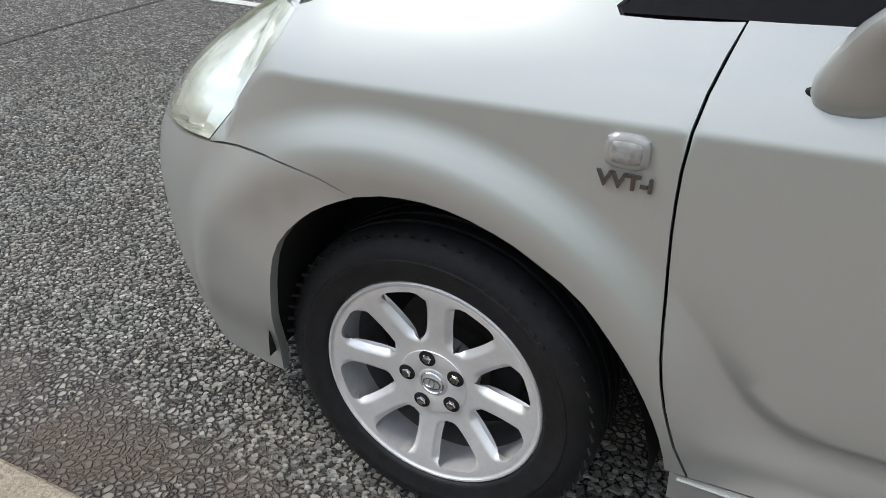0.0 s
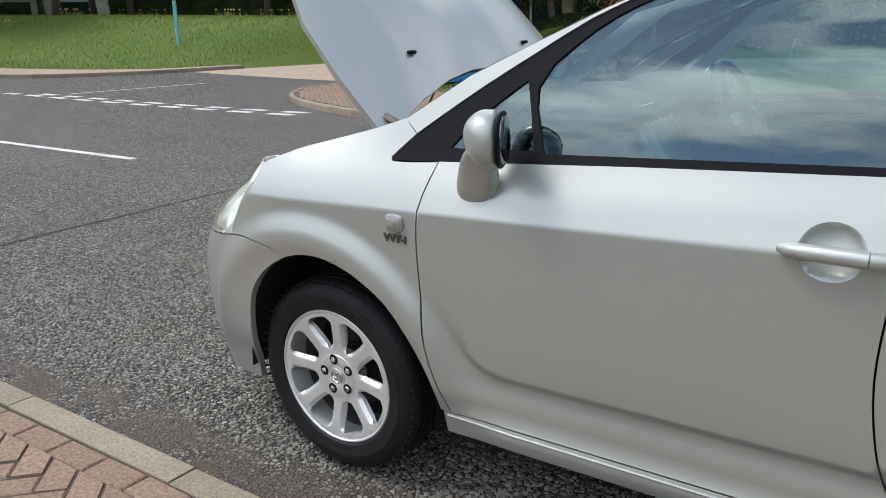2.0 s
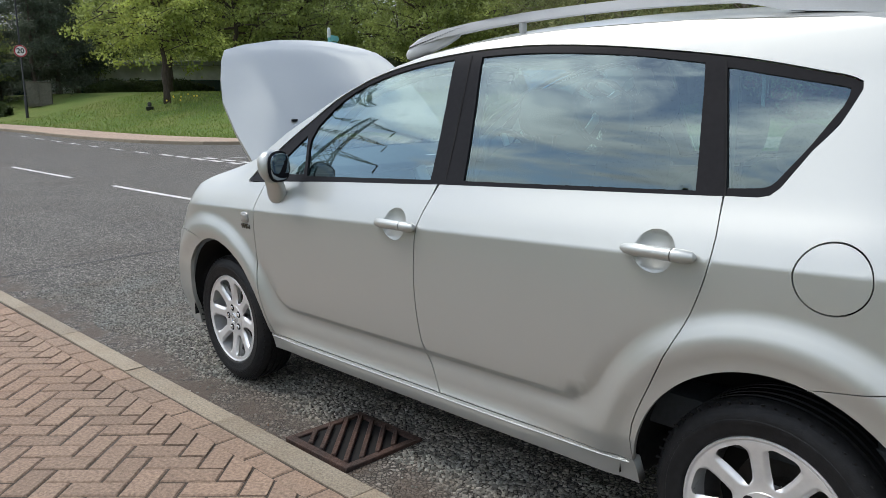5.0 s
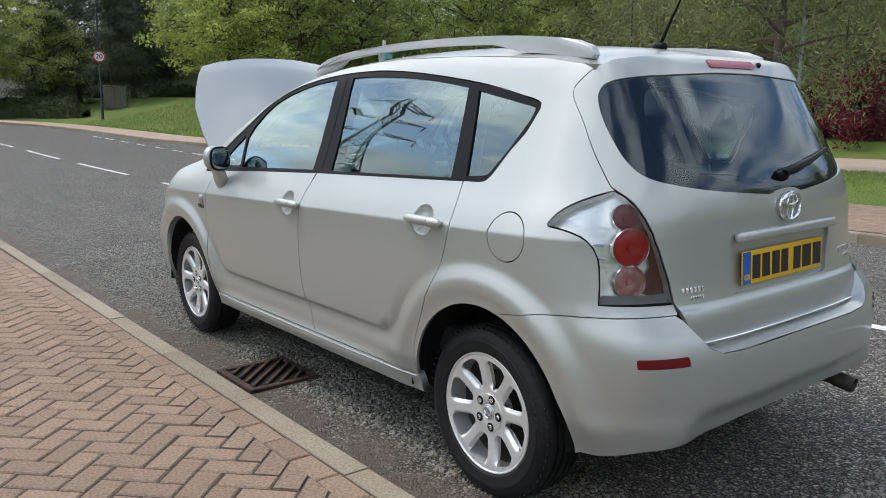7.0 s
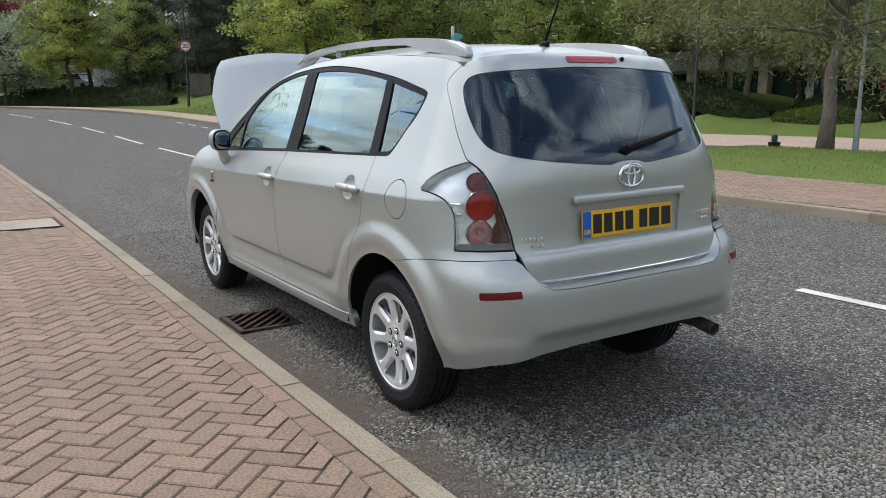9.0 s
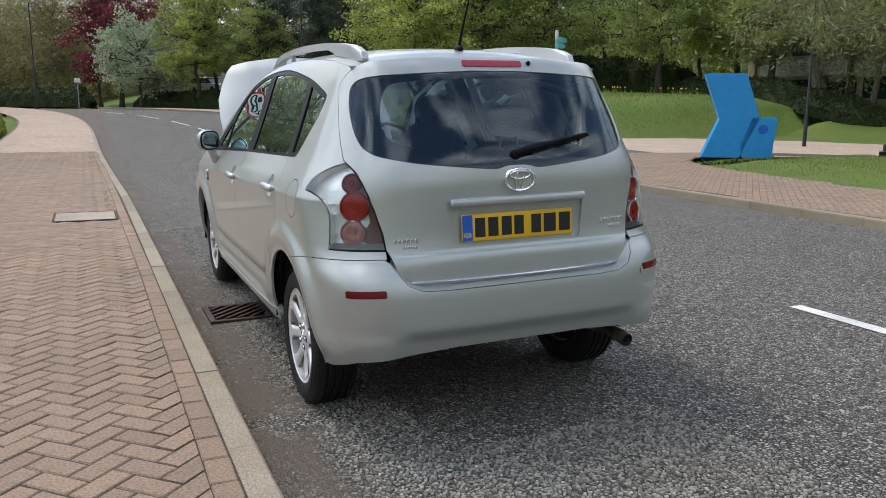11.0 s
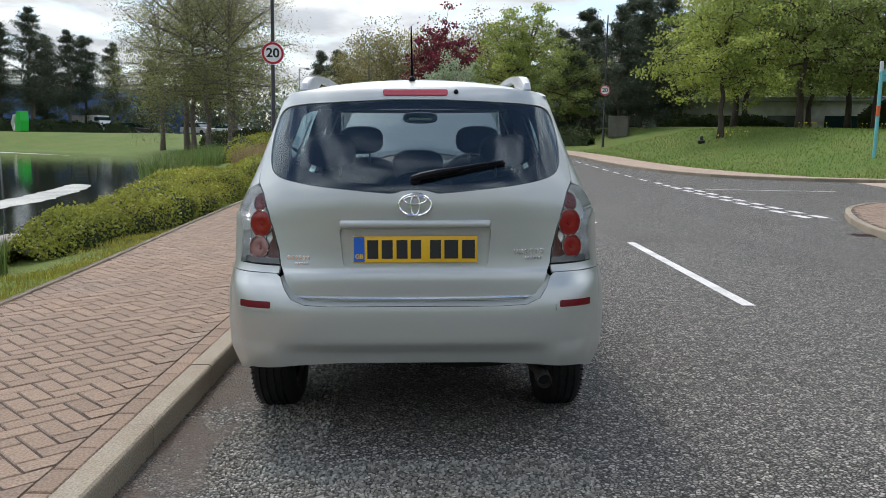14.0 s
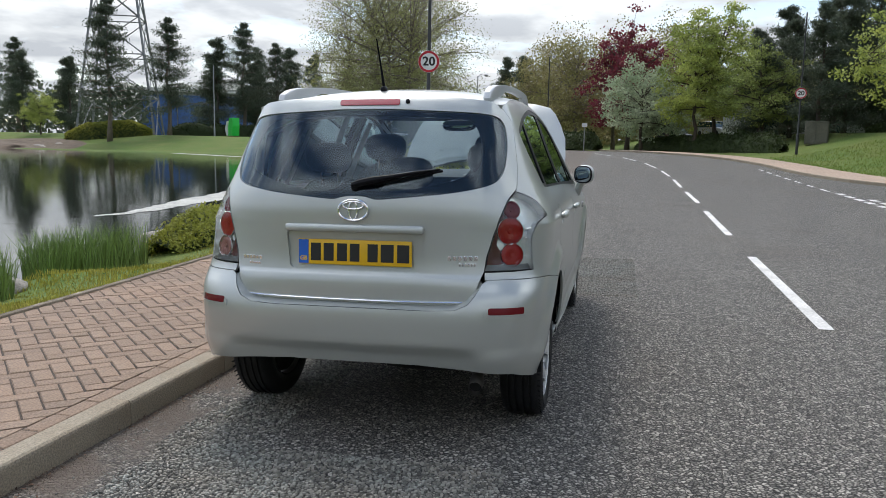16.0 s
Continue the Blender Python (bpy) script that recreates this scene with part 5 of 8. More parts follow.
plate = part("number_plate", bm_box(0.006, 0.52, 0.111, plate_m, 0.003, 2), YELLOW, tailgate, "yellow number plate with plain dark bars")
part("blue_band", bm_box(0.002, 0.045, 0.105, plate_m @ Matrix.Translation((0.0035, -0.235, 0)), 0, 1), BLUE, plate, "blue band")
gb = add("country_mark", text_mesh("GB", 0.026, 0.0006, YELLOW, 0.0006), plate, "yellow letters GB")
gb.matrix_basis = plate_m @ Matrix.Translation((0.0048, -0.235, -0.030)) @ pose(0, 0, 0, 90, 0, 90)
for y, w in ((-0.178, 0.046), (-0.118, 0.046), (-0.056, 0.046), (0.002, 0.044), (0.084, 0.046), (0.150, 0.058), (0.222, 0.054)):
    part("plate_mark", bm_box(0.002, w, 0.078, plate_m @ Matrix.Translation((0.0035, y, 0)), 0, 1), INK, plate)
part("chrome_strip", bm_tube([(tail_s(y, 0.662).x + 0.004, y, 0.656 + 0.006 * (abs(y) / 0.48) ** 2) for y in np.linspace(-0.485, 0.485, 15)], 0.008, 8, flat=0.5), CHROME, tailgate, "chrome strip along the tailgate's lower edge")
# high brake light, washer nozzle
bl = [(-0.142, 1.505), (0.142, 1.505), (0.142, 1.53), (-0.142, 1.53)]
sheet("brake_light", yu(rounded(bl, 0.01, 3)), full_tail, mat("brake_red", (0.36, 0.035, 0.05), 0.25, scale=40, vary=0.1, coat=0.5), tailgate, "slim red high brake light", step=0.02, gap=0, sink=-0.004, depth=0.01)
part("washer_nozzle", bm_lathe([(0, 0.012), (0.008, 0.01), (0.011, 0.0)], 16, Matrix.Translation(tail_s(0.178, 1.52)) @ pose(0, 0, 0, 0, 60, 0)), BLACK_TRIM, tailgate)
# oval emblem, drawn as plain rings
em = Matrix.Translation(tail_s(0, 1.045) + Vector((0.004, 0, 0))) @ pose(0, 0, 0, 90, 0, 90) @ pose(0, 0, 0, -2, 0, 0)
def ring(a, b, r, cy=0.0, k=36):
    pts = [(a * math.cos(t), cy + b * math.sin(t), 0.004) for t in np.linspace(0, 2 * math.pi, k)]
    bm = bm_tube(pts, r, 8)
    bmesh.ops.transform(bm, matrix=em, verts=bm.verts)
    return bm
badge = part("badge", ring(0.067, 0.045, 0.006), CHROME, tailgate, "chrome oval badge")
part("badge_oval", ring(0.019, 0.040, 0.0042, -0.002), CHROME, badge)
part("badge_oval", ring(0.046, 0.016, 0.0042, 0.020), CHROME, badge)
for y0, z0, w, hh in ((-0.492, 0.822, 0.10, 0.017), (-0.478, 0.797, 0.06, 0.012), (0.478, 0.845, 0.135, 0.021), (0.498, 0.818, 0.075, 0.014)):
    p = tail_s(y0, z0)
    for k in range(6):
        yk = y0 - w / 2 + w * (k + 0.5) / 6
        part("nameplate_mark", bm_box(0.004, w / 6 * 0.7, hh, Matrix.Translation((tail_s(yk, z0).x + 0.002, yk, z0)), 0.001, 1), CHROME, tailgate)
# wiper
bm = bm_lathe([(0, 0.016), (0.012, 0.015), (0.020, 0.010), (0.023, -0.008)], 20, Matrix.Translation(tail_s(0.0, 1.147)) @ pose(0, 0, 0, 0, 68, 0))
wiper = part("wiper", bm, BLACK_TRIM, tailgate, "black rear wiper resting on the glass")
arm = [tail_s(y, z) + Vector((o, 0, o * 0.4)) for y, z, o in ((-0.012, 1.147, 0.014), (0.03, 1.155, 0.020), (0.09, 1.167, 0.022), (0.16, 1.180, 0.021), (0.26, 1.199, 0.018), (0.37, 1.217, 0.012))]
part("wiper_arm", bm_tube(arm, [0.012, 0.017, 0.016, 0.011, 0.008, 0.005], 8), BLACK_TRIM, wiper)
blade = [tail_s(y, z) + Vector((0.007, 0, 0.003)) for y, z in ((0.06, 1.150), (0.2, 1.176), (0.38, 1.212))]
part("wiper_blade", bm_tube(blade, 0.006, 6), BLACK_TRIM, wiper)

# roof, windscreen, bonnet
def roof_edge(x):
    z = smooth_table(TOP, min(x, 3.02)) if x < 3.02 else 1.512 - 0.1 * (x - 3.02)
    return z, half_w(min(x, 2.9), z) * (1 - 0.35 * max(0, x - 2.9) ** 1.5)


def roof_s(x, y):
    z, w = roof_edge(x)
    return Vector((x, y, z + 0.058 * (1 - min(abs(y) / w, 1.1) ** 2.2) - 0.05 * smooth_step(2.9, 3.12, x) * (1 - (y / w) ** 2)))


edge = [(x, -roof_edge(x)[1]) for x in np.linspace(1.30, 3.06, 24)]
head = [(1.30 - 0.15 * (1 - (y / 0.57) ** 2), y) for y in np.linspace(0.52, -0.52, 11)]
tail = [(3.085 + 0.02 * (1 - (y / 0.5) ** 2), y) for y in np.linspace(-0.48, 0.48, 9)]
roof = sheet("roof", edge + tail + [(x, -y) for x, y in reversed(edge)] + head, roof_s, SILVER, car, "silver roof panel", step=0.05, gap=0.0, depth=0.03, flip=False)
PILLAR = [(z, x) for x, z in TOP[:7]]


def screen_s(z, b):
    xa = smooth_table(PILLAR, z)
    return Vector((xa - 0.17 * (1 - b * b), b * half_w(max(xa, 0.56), z), z))


SCREEN_GLASS = glass("windscreen_glass", (0.97, 1.0, 1.0), 1.45, 0.7)
ws = sheet("windscreen", [(1.10, -0.985), (1.535, -0.985), (1.535, 0.985), (1.10, 0.985)], screen_s, SCREEN_GLASS, car, "raked windscreen", gap=0.0, depth=0.0, step=0.06)
ws.visible_shadow = False
sheet("screen_border", [(1.10, -0.99), (1.535, -0.99), (1.535, 0.99), (1.10, 0.99)], screen_s, BLACK_TRIM, ws, "", [[(1.15, -0.94), (1.515, -0.93), (1.515, 0.93), (1.15, 0.94)]], gap=0.0, depth=0.0, sink=0.006, step=0.06)
HINGE, HD, HN = Vector((0.25, 0, 1.09)), Vector((-0.694, 0, 0.72)), Vector((0.72, 0, 0.694))


def hood_s(s, y):
    crown = 0.105 * (1 - (y / 0.72) ** 2) * (0.55 + 0.45 * smooth_step(0.0, 0.5, s)) - 0.05 * smooth_step(0.62, 0.95, s) ** 2
    ridge = 0.004 * smooth_step(0.36, 0.46, abs(y) + 0.08 * s) * smooth_step(0.75, 0.55, abs(y))
    return HINGE + HD * s + Vector((0, y, 0)) + HN * (crown + ridge - 0.04)


HOOD = mat("bonnet_paint", (0.56, 0.55, 0.53), 0.36, 0.8, scale=900, vary=0.05, coat=0.5)
hood_half = [(0.16, -0.12), (0.14, -0.28), (0.095, -0.45), (0.04, -0.6), (0.0, -0.70), (0.25, -0.705), (0.45, -0.69), (0.60, -0.64), (0.72, -0.585), (0.80, -0.53), (0.83, -0.40), (0.86, -0.2)]
hood_half = [(q, y * 0.96) for q, y in hood_half]
hood_poly = hood_half + [(s, -y) for s, y in reversed(hood_half)]
bonnet = sheet("bonnet", hood_poly, hood_s, SILVER, car, "raised silver bonnet reflecting the pale sky", step=0.05, depth=0.02, flip=True)
for y in (-0.36, 0.36):
    part("washer_jet", bm_box(0.02, 0.03, 0.012, Matrix.Translation(hood_s(0.26, y) + HN * 0.006), 0.004, 2), BLACK_TRIM, bonnet)
sheet("bonnet_lining", [(s * 0.95 + 0.025, y * 0.95) for s, y in hood_poly], hood_s, HOOD, bonnet, "bare silver underside", step=0.1, depth=0.0, sink=0.03, flip=True)
for y in (-0.62, 0.62):
    part("hinge", bm_tube([(0.33, y, 1.02), (0.28, y, 1.09), (0.18, y, 1.13)], 0.012, 6), STEEL, bonnet)
part("prop_rod", bm_tube([(-0.55, 0.45, 0.84), (-0.2, 0.48, 1.5)], 0.005, 6), STEEL, car, "thin bonnet prop")
part("engine_bay", bm_box(0.78, 1.0, 0.26, Matrix.Translation((-0.04, 0, 0.66)), 0.03, 2), UNDER, car, "dark engine bay")
part("scuttle", bm_box(0.22, 1.3, 0.05, Matrix.Translation((0.27, 0, 1.04)) @ pose(0, 0, 0, 0, -12, 0), 0.015, 2), BLACK_TRIM, car, "black cowl under the windscreen")
part("floor_pan", bm_box(1.95, 1.42, 0.10, Matrix.Translation((1.40, 0, 0.32)), 0.03, 2), UNDER, car, "dark underside")
part("tail_pan", bm_box(0.72, 1.2, 0.14, Matrix.Translation((3.02, 0, 0.435)), 0.04, 2), UNDER, car)
for sgn in (1, -1):
    bs = body_s if sgn > 0 else mirrored(body_s)
    # near-black sheet added behind the panels, giving their seams a shaded look
    shell = [(0.47, 0.29), (2.38, 0.29)] + on_u(arch(2.785, 0.405, 178, 60, hz=0.33)) + on_u([(3.0, 0.76), (3.0, 1.05)]) + [(2.75, 1.10), (0.5, 1.03), (-0.02, 0.98), (ux(-0.28, 0.80), 0.80)] + on_u(arch(0.055, 0.435, 104, 2, hz=0.335))
    sheet("inner_shell", shell, bs, UNDER, car, "", step=0.08, gap=0.0, depth=0.0, sink=0.055, flip=sgn < 0)

# step of the rear bumper under the tailgate
step_line = [(-0.566, 0.742), (-0.545, 0.70), (-0.515, 0.660), (-0.46, 0.637), (-0.35, 0.632)]
step_line = step_line + [(-y, z) for y, z in reversed(step_line)]
bm = bmesh.new()
rows_ = []
for y, z in step_line:
    u = bu("y", -abs(y), z)
    p = bump_left(u, z)
    yy = math.copysign(p.y, y)
    rows_.append([bm.verts.new((p.x - 0.003, yy, z + 0.0005)), bm.verts.new((p.x - 0.02, yy * 0.992, z + 0.006)), bm.verts.new((3.37, yy * 0.96, z + 0.018))])
for a, b in zip(rows_, rows_[1:]):
    for k in (0, 1):
        bm.faces.new((a[k], b[k], b[k + 1], a[k + 1]))
part("bumper_step", bm, SILVER, bumper, "silver loading sill")

# ---- wheels ----
NUT_TURN = 56


def wheel_parts(root):
    tyre = [(0.208, -0.085), (0.222, -0.098), (0.25, -0.103), (0.275, -0.101), (0.292, -0.094), (0.303, -0.084), (0.3125, -0.074)]
    for g in (-0.050, -0.018, 0.018, 0.050):
        tyre += [(0.316, g - 0.006), (0.309, g - 0.005), (0.309, g + 0.005), (0.316, g + 0.006)]
    tyre += [(0.3125, 0.074), (0.303, 0.084), (0.292, 0.094), (0.275, 0.101), (0.268, 0.1015), (0.266, 0.1035), (0.258, 0.104), (0.255, 0.1025), (0.24, 0.101), (0.230, 0.098), (0.226, 0.0975), (0.2215, 0.093), (0.219, 0.084)]
    out = pose(0, 0, 0, 90, 0, 0)
    t = part("tyre", bm_lathe(tyre, 72, out), RUBBER, root, "black road tyre")
    # black bars nearly flush with the shoulder stand for shaded cuts
    bm = bmesh.new()
    for k in range(64):
        a = 2 * math.pi * k / 64
        m = Matrix.Rotation(a, 4, "Y") @ Matrix.Translation((0, -0.083, 0.3012)) @ pose(0, 0, 0, -38, 0, 14)
        bm_box(0.006, 0.034, 0.003, m, 0, 1, bm)
    tagged(part("tread", bm, GAP_SHADE, t), kind="stuff")
    for a0, n in ((20, 6), (150, 7), (250, 6)):
        bm = bmesh.new()
        for k in range(n):
            a = radians(a0 + k * 5.2)
            m = Matrix.Rotation(a, 4, "Y") @ Matrix.Translation((0, -0.1012, 0.264))
            bm_box(0.014, 0.003, 0.022, m, 0.001, 1, bm)
        tagged(part("sidewall_mark", bm, RUBBER, t), kind="stuff")
    def face_h(r):
        return smooth_table([(0.0, 0.0765), (0.05, 0.0765), (0.078, 0.0745), (0.12, 0.0785), (0.17, 0.0855), (0.198, 0.0890), (0.210, 0.0895)], r)
    rim = part("rim", bm_lathe([(0.2005, 0.010), (0.2015, 0.060), (0.2035, 0.080), (0.2065, 0.0885), (0.211, 0.0895), (0.2135, 0.0925), (0.217, 0.0930), (0.2195, 0.0905), (0.2205, 0.080)], 72, out), ALLOY, root, "silver alloy rim with eight broad spokes")
    widths = [(0.092, 0.0305), (0.108, 0.0265), (0.132, 0.0255), (0.156, 0.0262), (0.176, 0.0290), (0.190, 0.0380)]
    q = radians(22.5)
    side = [(0.066 * math.sin(q), 0.066 * math.cos(q)), (0.0875 * math.sin(q), 0.0875 * math.cos(q))]
    side += curve2([(0.0325, 0.0850), (0.0285, 0.092), (0.0265, 0.108), (0.0255, 0.132), (0.0262, 0.156), (0.0285, 0.176), (0.0325, 0.187), (0.0420, 0.1915), (0.0540, 0.1905)], 0.005)
    side += [(0.1975 * math.sin(q), 0.1975 * math.cos(q)), (0.2075 * math.sin(q), 0.2075 * math.cos(q))]
    top = [(0.2075 * math.sin(a), 0.2075 * math.cos(a)) for a in np.linspace(q, -q, 9)[1:-1]]
    foot = [(0.066 * math.sin(a), 0.066 * math.cos(a)) for a in np.linspace(-q, q, 5)[1:-1]]
    def spoke_s(x, z):
        r = math.hypot(x, z)
        w = smooth_table(widths, r)
        k = smooth_step(0.086, 0.105, r) * smooth_step(0.194, 0.176, r)
        return Vector((x, -face_h(r) + 0.012 * k * max(0.0, abs(x) / w - 0.62) / 0.38, z))
    sp = None
    for k in range(8):
        if sp is None:
            ob = sheet("spoke", side + top + [(-x, z) for x, z in reversed(side)] + foot, spoke_s, ALLOY, rim, "", step=0.0045, gap=0.0, depth=0.045)
            sp = ob.data
        else:
            ob = add("spoke", sp, rim)
        ob.matrix_basis = Matrix.Rotation(radians(45 * k), 4, "Y")
    # inner barrel in a darker tone: shade behind the spokes put into its colour
    part("barrel", bm_lathe([(0.205, -0.09), (0.197, -0.07), (0.195, -0.02), (0.2005, 0.012)], 48, out), mat("brake_dust", (0.20, 0.195, 0.19), 0.5, 0.5, scale=20, vary=0.3), rim)
    part("hub_plate", bm_lathe([(0.0, 0.0745), (0.030, 0.0750), (0.033, 0.0768), (0.050, 0.0772), (0.068, 0.0765), (0.072, 0.072), (0.072, 0.02)], 48, out), ALLOY, rim)
    part("centre_cap", bm_lathe([(0.0, 0.0795), (0.022, 0.0792), (0.0285, 0.0775), (0.0300, 0.0745)], 36, out), SILVER_TRIM, rim, "grey centre cap")
    part("cap_ring", bm_lathe([(0.0205, 0.0790), (0.0220, 0.0808), (0.0240, 0.0790)], 32, out), CHROME, rim)
    for ra, rb in ((0.017, 0.0115), (0.0055, 0.0105)):
        pts = [(ra * math.cos(a), -0.0806, rb * math.sin(a)) for a in np.linspace(0, 2 * math.pi, 21)]
        part("cap_mark", bm_tube(pts, 0.0016, 5), CHROME, rim)
    for k in range(5):
        m = Matrix.Rotation(radians(72 * k + NUT_TURN), 4, "Y") @ Matrix.Translation((0, 0, 0.0535)) @ out
        # black discs laid on the hub plate paint the shade round each nut
        part("nut_well", bm_lathe([(0.0, 0.0774), (0.0135, 0.0776), (0.0150, 0.0790), (0.0168, 0.0780)], 24, m), GAP_SHADE, rim)
        part("wheel_nut", bm_lathe([(0.0, 0.0850), (0.0075, 0.0845), (0.0098, 0.0815), (0.0098, 0.070)], 6, m), CHROME, rim, "chrome wheel nut")
    part("brake_disc", bm_lathe([(0.0, -0.02), (0.07, -0.016), (0.075, -0.032), (0.135, -0.032), (0.137, -0.05), (0.0, -0.05)], 40, out), mat("brake_iron", (0.045, 0.04, 0.036), 0.6, 0.5, scale=30, vary=0.3), root, "rusty grey brake disc")
    part("caliper", bm_box(0.07, 0.06, 0.12, pose(0.115, 0.02, 0.03), 0.015, 2), UNDER, root)
    # near-black plate added behind the brake, for the shade between the spokes
    part("drum_back", bm_lathe([(0.0, -0.035), (0.19, -0.06), (0.19, -0.07)], 32, out), UNDER, root)


first = None
for hx, yy, hz, spin in ((0.045, -0.683, 0.336, 5), (2.757, -0.690, 0.306, 37), (0.045, 0.683, 0.322, 10), (2.757, 0.690, 0.300, 55)):
    w = new("wheel")
    w.parent = car
    w.matrix_basis = pose(hx, yy, hz, 0, spin, 0) if yy < 0 else pose(hx, yy, hz, 0, 0, 180) @ pose(0, 0, 0, 0, spin, 0)
    if first is None:
        wheel_parts(w)
        first = w
    else:
        for o in first.children:
            c = new(o.name.split(".")[0], o.data)
            c.parent = w
            c.matrix_basis = o.matrix_basis
            tagged(c, o["label"] if "label" in o else "")
            for o2 in o.children:
                c2 = new(o2.name.split(".")[0], o2.data)
                c2.parent = c
                c2.matrix_basis = o2.matrix_basis
                tagged(c2, o2["label"] if "label" in o2 else "", kind=o2["kind"] if "kind" in o2 else "")

# ---- fittings of the car ----
def superbox(a, b, c, n=3.2, seg=20, rings=12, m=None, shape=None):
    """A rounded box; shape bends each point."""
    bm = bmesh.new()
    bmesh.ops.create_uvsphere(bm, u_segments=seg, v_segments=rings, radius=1.0)
    for v in bm.verts:
        d = v.co.normalized()
        k = (abs(d.x) ** n + abs(d.y) ** n + abs(d.z) ** n) ** (-1 / n)
        p = Vector((d.x * k * a, d.y * k * b, d.z * k * c))
        v.co = shape(p) if shape else p
    if m is not None:
        bmesh.ops.transform(bm, matrix=m, verts=bm.verts)
    return bm


for sgn in (1, -1):
    def mshape(p):
        back = max(0.0, -p.x / 0.062)
        taper = 1 - 0.30 * back * back
        x = p.x if p.x < 0 else p.x * 0.5
        return Vector((x, p.y * taper, p.z * taper + 0.01 * back))
    mm = Matrix.Translation((0.684, -sgn * 0.860, 1.126)) @ pose(0, 0, 0, 0, 0, sgn * 20)
    mirror = part("door_mirror", superbox(0.062, 0.074, 0.068, 2.5, 28, 16, mm, mshape), SILVER, car, "silver door mirror")
    part("mirror_rim", superbox(0.010, 0.0705, 0.0645, 2.8, 28, 10, mm @ Matrix.Translation((0.027, 0, 0))), BLACK_TRIM, mirror)
    part("mirror_glass", superbox(0.005, 0.062, 0.056, 3.2, 24, 8, mm @ Matrix.Translation((0.034, 0, 0))), plain("mirror_face", (0.28, 0.31, 0.33), 0.02, 1.0), mirror, "mirror glass")
    def fshape(p):
        k = (p.z + 0.075) / 0.15
        return Vector((p.x * (1.02 - 0.42 * k * k) + 0.050 * k, p.y - sgn * 0.062 * k * k, p.z))
    part("mirror_stalk", superbox(0.058, 0.030, 0.075, 2.8, 20, 14, Matrix.Translation((0.600, -sgn * 0.806, 1.035)), fshape), SILVER, mirror)
    part("stalk_gasket", superbox(0.061, 0.012, 0.020, 2.8, 20, 10, Matrix.Translation((0.602, -sgn * 0.800, 0.972))), BLACK_TRIM, mirror)
    # roof rail
    ysr = lambda x: -sgn * (0.475 + 0.035 * smooth_step(1.1, 1.7, x))
    top = curve2([(1.14, 1.585), (1.2, 1.610), (1.35, 1.632), (1.6, 1.647), (1.9, 1.654), (2.2, 1.651), (2.5, 1.640), (2.75, 1.620), (2.92, 1.596), (2.985, 1.572), (3.0, 1.543)], 0.06)
    foot = curve2([(2.99, 1.53), (2.80, 1.556), (2.64, 1.575), (2.57, 1.594), (2.50, 1.608), (2.2, 1.622), (1.9, 1.625), (1.6, 1.618), (1.35, 1.603), (1.25, 1.590), (1.14, 1.572)], 0.06)
    bm = bm_prism(top + foot, 0.036)
    bmesh.ops.bevel(bm, geom=[e for e in bm.edges if abs(e.verts[0].co.z - e.verts[1].co.z) < 1e-6], offset=0.009, segments=3, profile=0.5, affect="EDGES")
    for v in bm.verts:
        x, z, w = v.co.x, v.co.y, v.co.z
        v.co = Vector((x, ysr(x) + w - 0.018, z))
    rail = part("roof_rail", bm, RAIL, car, "silver roof rail")
    part("rail_foot", superbox(0.16, 0.018, 0.03, 3.0, 20, 10, Matrix.Translation((1.27, ysr(1.2), 1.588)) @ pose(0, 0, 0, 0, -14, 0)), RAIL, rail, "silver front foot")
    part("rail_foot", superbox(0.012, 0.012, 0.04, 3.0, 12, 8, Matrix.Translation((1.75, ysr(1.75), 1.615))), RAIL, rail)
    # side repeater and its lettering
    y0 = half_w(0.365, 0.878)
    rep = part("side_repeater", superbox(0.030, 0.010, 0.024, 4.0, 24, 10, Matrix.Translation((0.367, -sgn * y0, 0.884))), plain("clear_rim", (0.36, 0.36, 0.35), 0.25, 0.4), car, "clear side repeater in a chrome rim")
    part("repeater_lens", superbox(0.023, 0.010, 0.0175, 4.0, 24, 10, Matrix.Translation((0.367, -sgn * (y0 + 0.002), 0.884))), mat("repeater_lens", (0.30, 0.30, 0.285), 0.15, scale=90, vary=0.35, coat=1.0), rep)
    # mud guard edge of the sill, jack line
    part("sill_ridge", bm_tube([(x, -sgn * (half_w(x, 0.345) + 0.001), 0.349) for x in np.linspace(0.50, 2.38, 20)], 0.003, 6), SILVER, car)
letters = add("lettering", text_mesh("VVT-i", 0.034, 0.002, plain("dull_chrome", (0.16, 0.155, 0.15), 0.25, 0.9), 0.0012), car, "chrome lettering VVT-i")
letters.matrix_basis = Matrix.Translation((0.368, -half_w(0.37, 0.838) - 0.003, 0.842)) @ pose(0, 0, 0, 90, 0, 0) @ Matrix.Diagonal((0.92, 0.85, 1, 1))

base = roof_s(2.88, -0.02)
aerial = part("aerial", superbox(0.032, 0.015, 0.018, 2.4, 16, 10, Matrix.Translation(base + Vector((0, 0, 0.006)))), BLACK_TRIM, car, "black whip aerial on the roof")
part("aerial_rod", bm_tube([base + Vector((0.0, 0, 0.01)), base + Vector((0.045, 0, 0.1)), base + Vector((0.120, 0, 0.235))], [0.008, 0.005, 0.003], 8), BLACK_TRIM, aerial)
pipe = part("exhaust", bm_tube([(2.9, 0.50, 0.30), (3.2, 0.52, 0.315), (3.34, 0.54, 0.31), (3.43, 0.545, 0.295)], [0.028, 0.028, 0.027, 0.027], 16, caps=False), STEEL, car, "rusty steel tail pipe")
